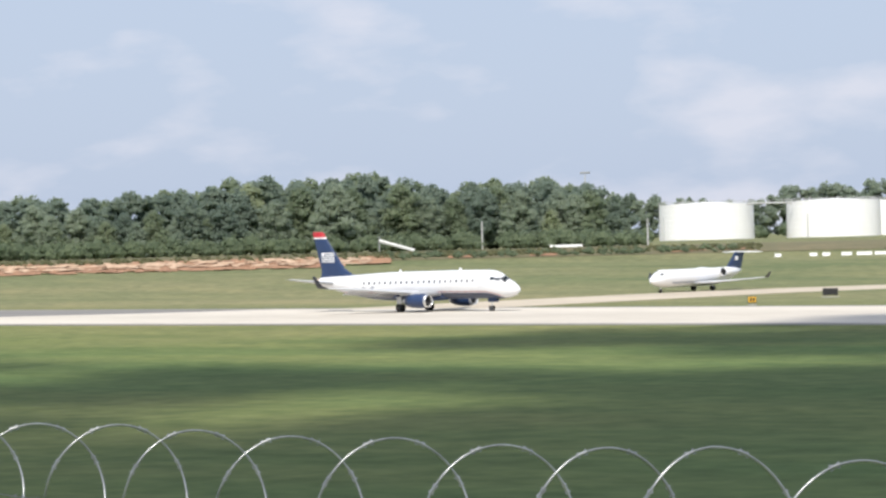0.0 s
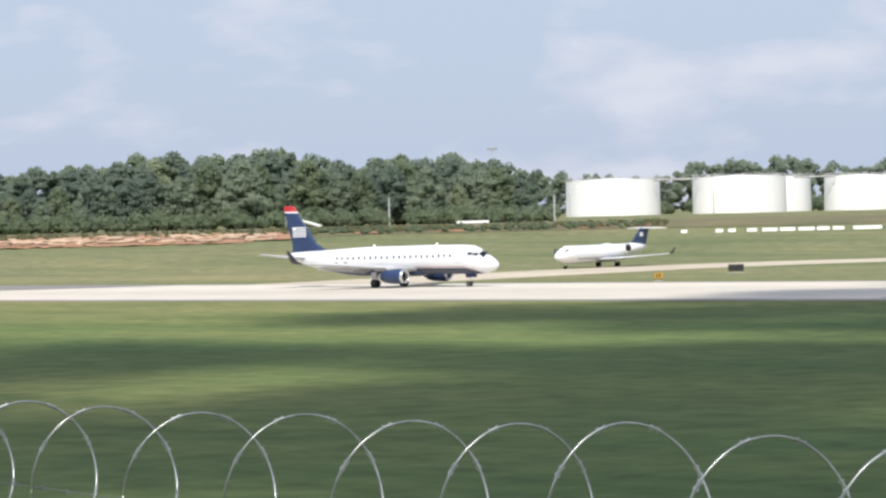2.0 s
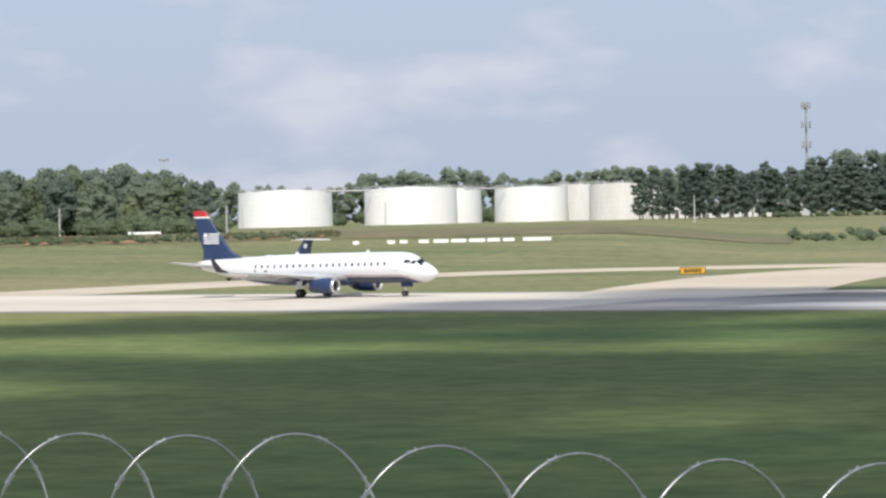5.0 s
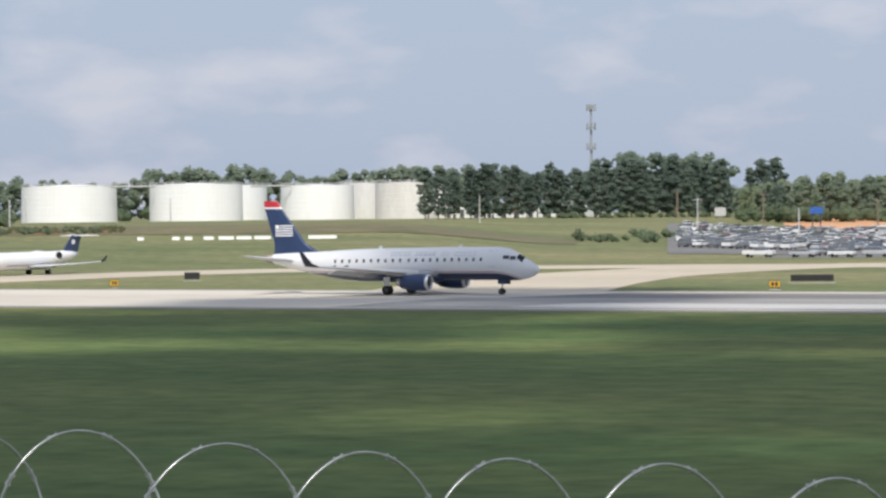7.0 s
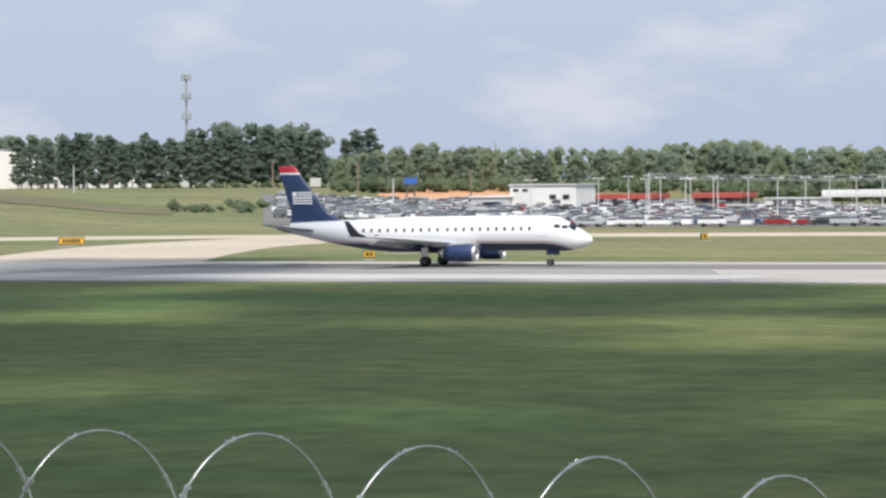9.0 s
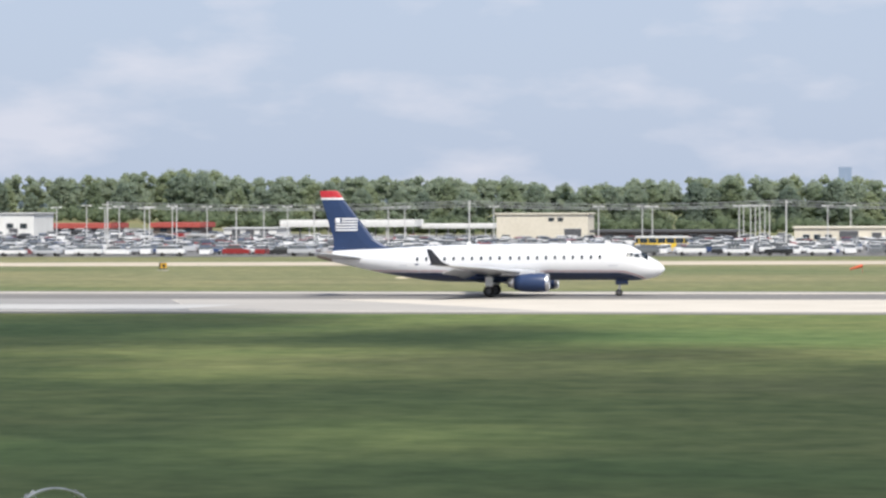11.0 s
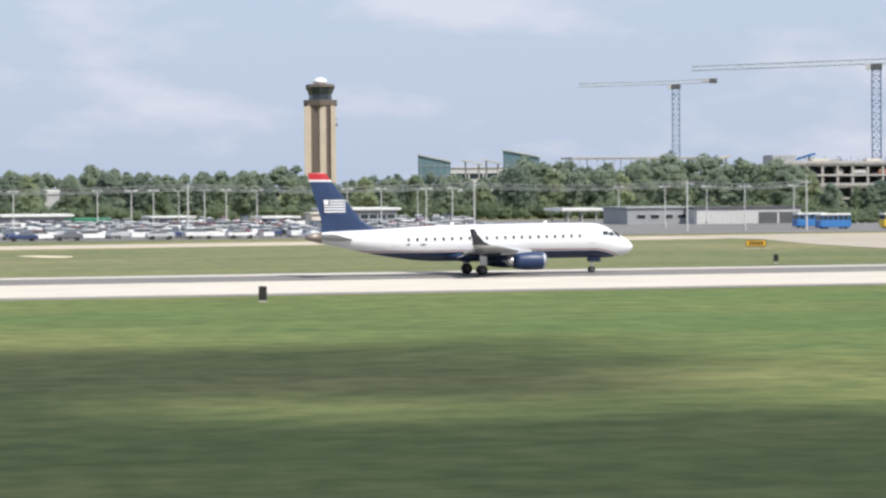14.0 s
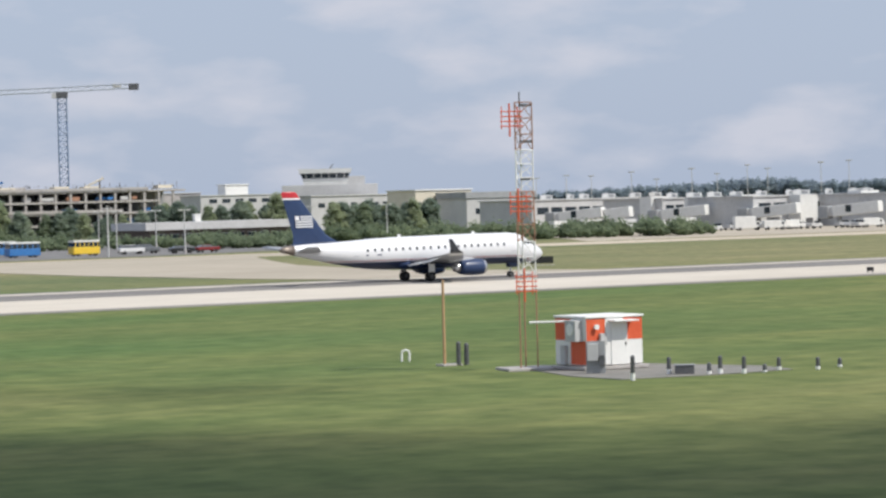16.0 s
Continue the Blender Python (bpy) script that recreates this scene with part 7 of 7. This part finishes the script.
def perimeter_fence():
    R, wire_r = 0.272, 0.0056
    az = [-52.5, -50.6, -49.1, -47.57, -45.96, -44.45, -42.57, -40.5, -38.35, -36.25, -34.1, -31.2, -28.43, -25.6, -22.45, -19.05, -15.64, -11.94, -8.0, -4.0, 0.0, 4.0]
    tops = [7.9 * math.tan(radians(a)) / (1 + 0.11 * math.tan(radians(a))) for a in az]
    f = thing("razor_wire_fence", "chain-link fence topped by a galvanised razor wire coil", "fence")
    n_dir = Vector((0.11, 1, 0)).normalized()
    pts = []
    N = 56
    for i in range(len(tops) - 1):
        for k in range(N):
            u = k / N
            # smooth advance between neighbouring crests
            x = tops[i] + (tops[i + 1] - tops[i]) * u
            th = math.pi / 2 - 2 * math.pi * u
            w = 1.0 + 0.03 * math.sin((i + u) * 1.9)
            c = fence_point(x)
            c.z = EYE - coil_drop(x) - R + float(np.interp(x, [-7.45, -6.85, -6.30, -5.78, -5.13, -4.55, -3.42, -2.84], [0.008, 0.002, 0.022, 0.034, 0.004, 0.010, 0.0, -0.010]))
            pts.append(c + n_dir * (R * w * math.cos(th)) * 1.0 + Vector((0, 0, R * w * math.sin(th))))
    pts = [Vector((*p,)) for p in pts]
    coil = bmesh.new()
    rings = []
    for i, p in enumerate(pts):
        t = (pts[min(i + 1, len(pts) - 1)] - pts[max(i - 1, 0)]).normalized()
        s = t.cross(Vector((0, 0.3, 1))).normalized()
        u = s.cross(t)
        rings.append([p + (s * math.cos(a) + u * math.sin(a)) * wire_r for a in [j * math.pi / 3 for j in range(6)]])
    loft(coil, rings)
    c = part("coil", coil, M_GALV, f, "bright galvanised wire coil", True)
    barbs = bmesh.new()
    for i in range(4, len(pts) - 4, 7):
        p, t = pts[i], (pts[i + 1] - pts[i - 1]).normalized()
        s = t.cross(Vector((0, 0.3, 1))).normalized()
        u = s.cross(t)
        for sg in (-1, 1):
            q = [p - t * 0.026, p + u * sg * 0.0125 - t * 0.018, p + t * 0.0, p + u * sg * 0.0125 + t * 0.018, p + t * 0.026]
            loft(barbs, [[v + s * o for v in q] for o in (-0.0012, 0.0012)])
        loft(barbs, [[p + t * a + (s * math.cos(g) + u * math.sin(g)) * 0.0072 for g in [j * math.pi / 3 for j in range(6)]] for a in (-0.02, 0.02)])
    tagged(part("barb", barbs, M_GALV, c, "small flat razor barbs"), kind="stuff")
    xs = [-11.5, -8.6, -5.7, -2.8, 0.1]
    for x in xs:
        q = fence_point(x)
        zt = EYE - coil_drop(x) - 0.85
        g = terrain(q.x, q.y)
        part("post", rod(bmesh.new(), (q.x, q.y, g - 0.3), (q.x, q.y, zt), 0.035, n=10), M_GALV, f)
        part("outrigger", rod(bmesh.new(), (q.x, q.y, zt), (q.x + 0.02, q.y - 0.2, zt + 0.35), 0.02, n=6), M_GALV, f)
    for dz, dy in ((0.30, -0.2), (0.45, -0.1), (0.60, 0.0)):
        bm = bmesh.new()
        br = bmesh.new()
        last = None
        for i in range(70):
            x = -11.6 + i * 0.17
            q = fence_point(x) + Vector((0, dy, EYE - coil_drop(x) - dz - 0.055 * (x + 9.4) - 0.03 * math.sin((x + 11.5) / 2.9 * math.pi) ** 2))
            if last is not None:
                rod(bm, last, q, 0.0022, n=4)
                for sg in (-1, 1):
                    rod(br, q + Vector((-0.012, 0, -0.014 * sg)), q + Vector((0.012, 0, 0.014 * sg)), 0.0016, n=3)
            last = q
        st = part("barbed_strand", bm, M_DKGREY, f)
        tagged(part("barb", br, M_DKGREY, st), kind="stuff")
    rail = bmesh.new()
    mesh_bm = bmesh.new()
    for i in range(0, 115):
        x = -11.5 + i * 0.1
        q = fence_point(x)
        top, bot = EYE - coil_drop(x) - 0.86, terrain(q.x, q.y) + 0.05
        for sg in (-1, 1):
            e = fence_point(min(0.1, max(-11.5, x + sg * (top - bot) * 0.6)))
            k = abs(e.x - x) / ((top - bot) * 0.6)
            rod(mesh_bm, (q.x, q.y, top), (e.x, e.y, top + (bot - top) * k), 0.0018, n=3)
    for a, b in zip(xs, xs[1:]):
        p, q = fence_point(a), fence_point(b)
        rod(rail, (p.x, p.y, EYE - coil_drop(a) - 0.86), (q.x, q.y, EYE - coil_drop(b) - 0.86), 0.02, n=8)
    part("top_rail", rail, M_GALV, f)
    tagged(part("chain_link", mesh_bm, M_GALV, f, "diamond wire netting"), kind="stuff")


perimeter_fence()


# ---- clouds high behind the camera, whose shade lies across the grass and part of the runway ----
def cloud_material():
    m = mat("cloud_vapour", (0.80, 0.80, 0.82), (0.88, 0.88, 0.89), rough=1.0, scale=0.01)
    n, l = m.node_tree.nodes, m.node_tree.links
    tr, mx = n.new("ShaderNodeBsdfTransparent"), n.new("ShaderNodeMixShader")
    mx.inputs[0].default_value = 0.54
    l.new(tr.outputs[0], mx.inputs[1])
    l.new(n["Principled BSDF"].outputs[0], mx.inputs[2])
    l.new(mx.outputs[0], n["Material Output"].inputs[0])
    return m


M_CLOUD = cloud_material()


def cloud(gx, gy, rx, ry, count, seed, puff):
    """A flat cumulus whose shade falls round the ground point gx, gy."""
    rng = random.Random(seed)
    h = 900.0
    base = Vector((gx, gy, 0)) + sun_dir * (h / sun_dir.z)
    bm = bmesh.new()
    for i in range(count):
        a, q = rng.uniform(0, 6.283), math.sqrt(rng.random()) ** 1.1
        r = puff * rng.uniform(0.5, 1.15) * (1.15 - 0.5 * q)
        c = Vector((q * rx * math.cos(a), q * ry * math.sin(a), rng.uniform(-6, 10)))
        res = bmesh.ops.create_icosphere(bm, subdivisions=2, radius=1.0, matrix=Matrix.Translation(c) @ Matrix.Diagonal((r, r, r * 0.45, 1)))
        for v in res["verts"]:
            v.co += Vector((1, 1, 0.4)) * noise.noise(v.co * 0.06 + Vector((seed, 0, 0))) * r * 0.35
    ob = link("cloud", bm, M_CLOUD, True)
    ob.matrix_basis = Matrix.Translation(base)
    return tagged(ob, "white flat-based cumulus cloud overhead", "cloud", kind="stuff")


cloud(-122, 190, 28, 92, 60, 1, 13)
cloud(-75, 88, 45, 24, 9, 6, 11)
cloud(-60, 182, 42, 30, 36, 5, 13)
cloud(-28, 126, 88, 30, 62, 2, 14)
cloud(-175, 126, 95, 22, 24, 3, 12)
cloud(-4, 76, 74, 30, 62, 4, 13)
cloud(-82, 78, 40, 24, 26, 7, 12)
cloud(-98, 116, 44, 18, 12, 8, 10)


# ---- movement ----
def motions():
    walk(JET, [(t, pose(s, 255.7, 0.07)) for t, s in ROLLING])
    walk(SMALL_JET, [(t, pose(-232.6, y, 0.06, 0, 0, -87.5)) for t, y in TAXIING])


ROLLING = [(0, -202.74), (0.5, -201.08), (1, -198.81), (1.5, -196.03), (2, -192.67), (2.5, -188.59), (3, -183.82), (3.5, -178.46), (4, -172.34), (4.5, -165.60), (5, -158.19), (7.3, -115.64), (7.5, -111.25), (8, -99.97), (8.5, -88.07), (9, -75.59), (9.2, -70.48), (11.3, -10.06), (11.5, -3.81), (12, 12.35), (12.5, 29.04), (13, 46.25), (13.5, 64.30), (14, 82.92), (14.5, 102.03), (15, 121.70), (15.5, 141.80), (16, 162.49)]
TAXIING = [(0, 331.65), (1, 331.58), (2, 331.25), (3, 330.85), (4, 330.1), (5, 329.1), (7.3, 324.25), (9, 320.4), (11, 317.2), (13, 315.6), (16, 315.0)]
motions()
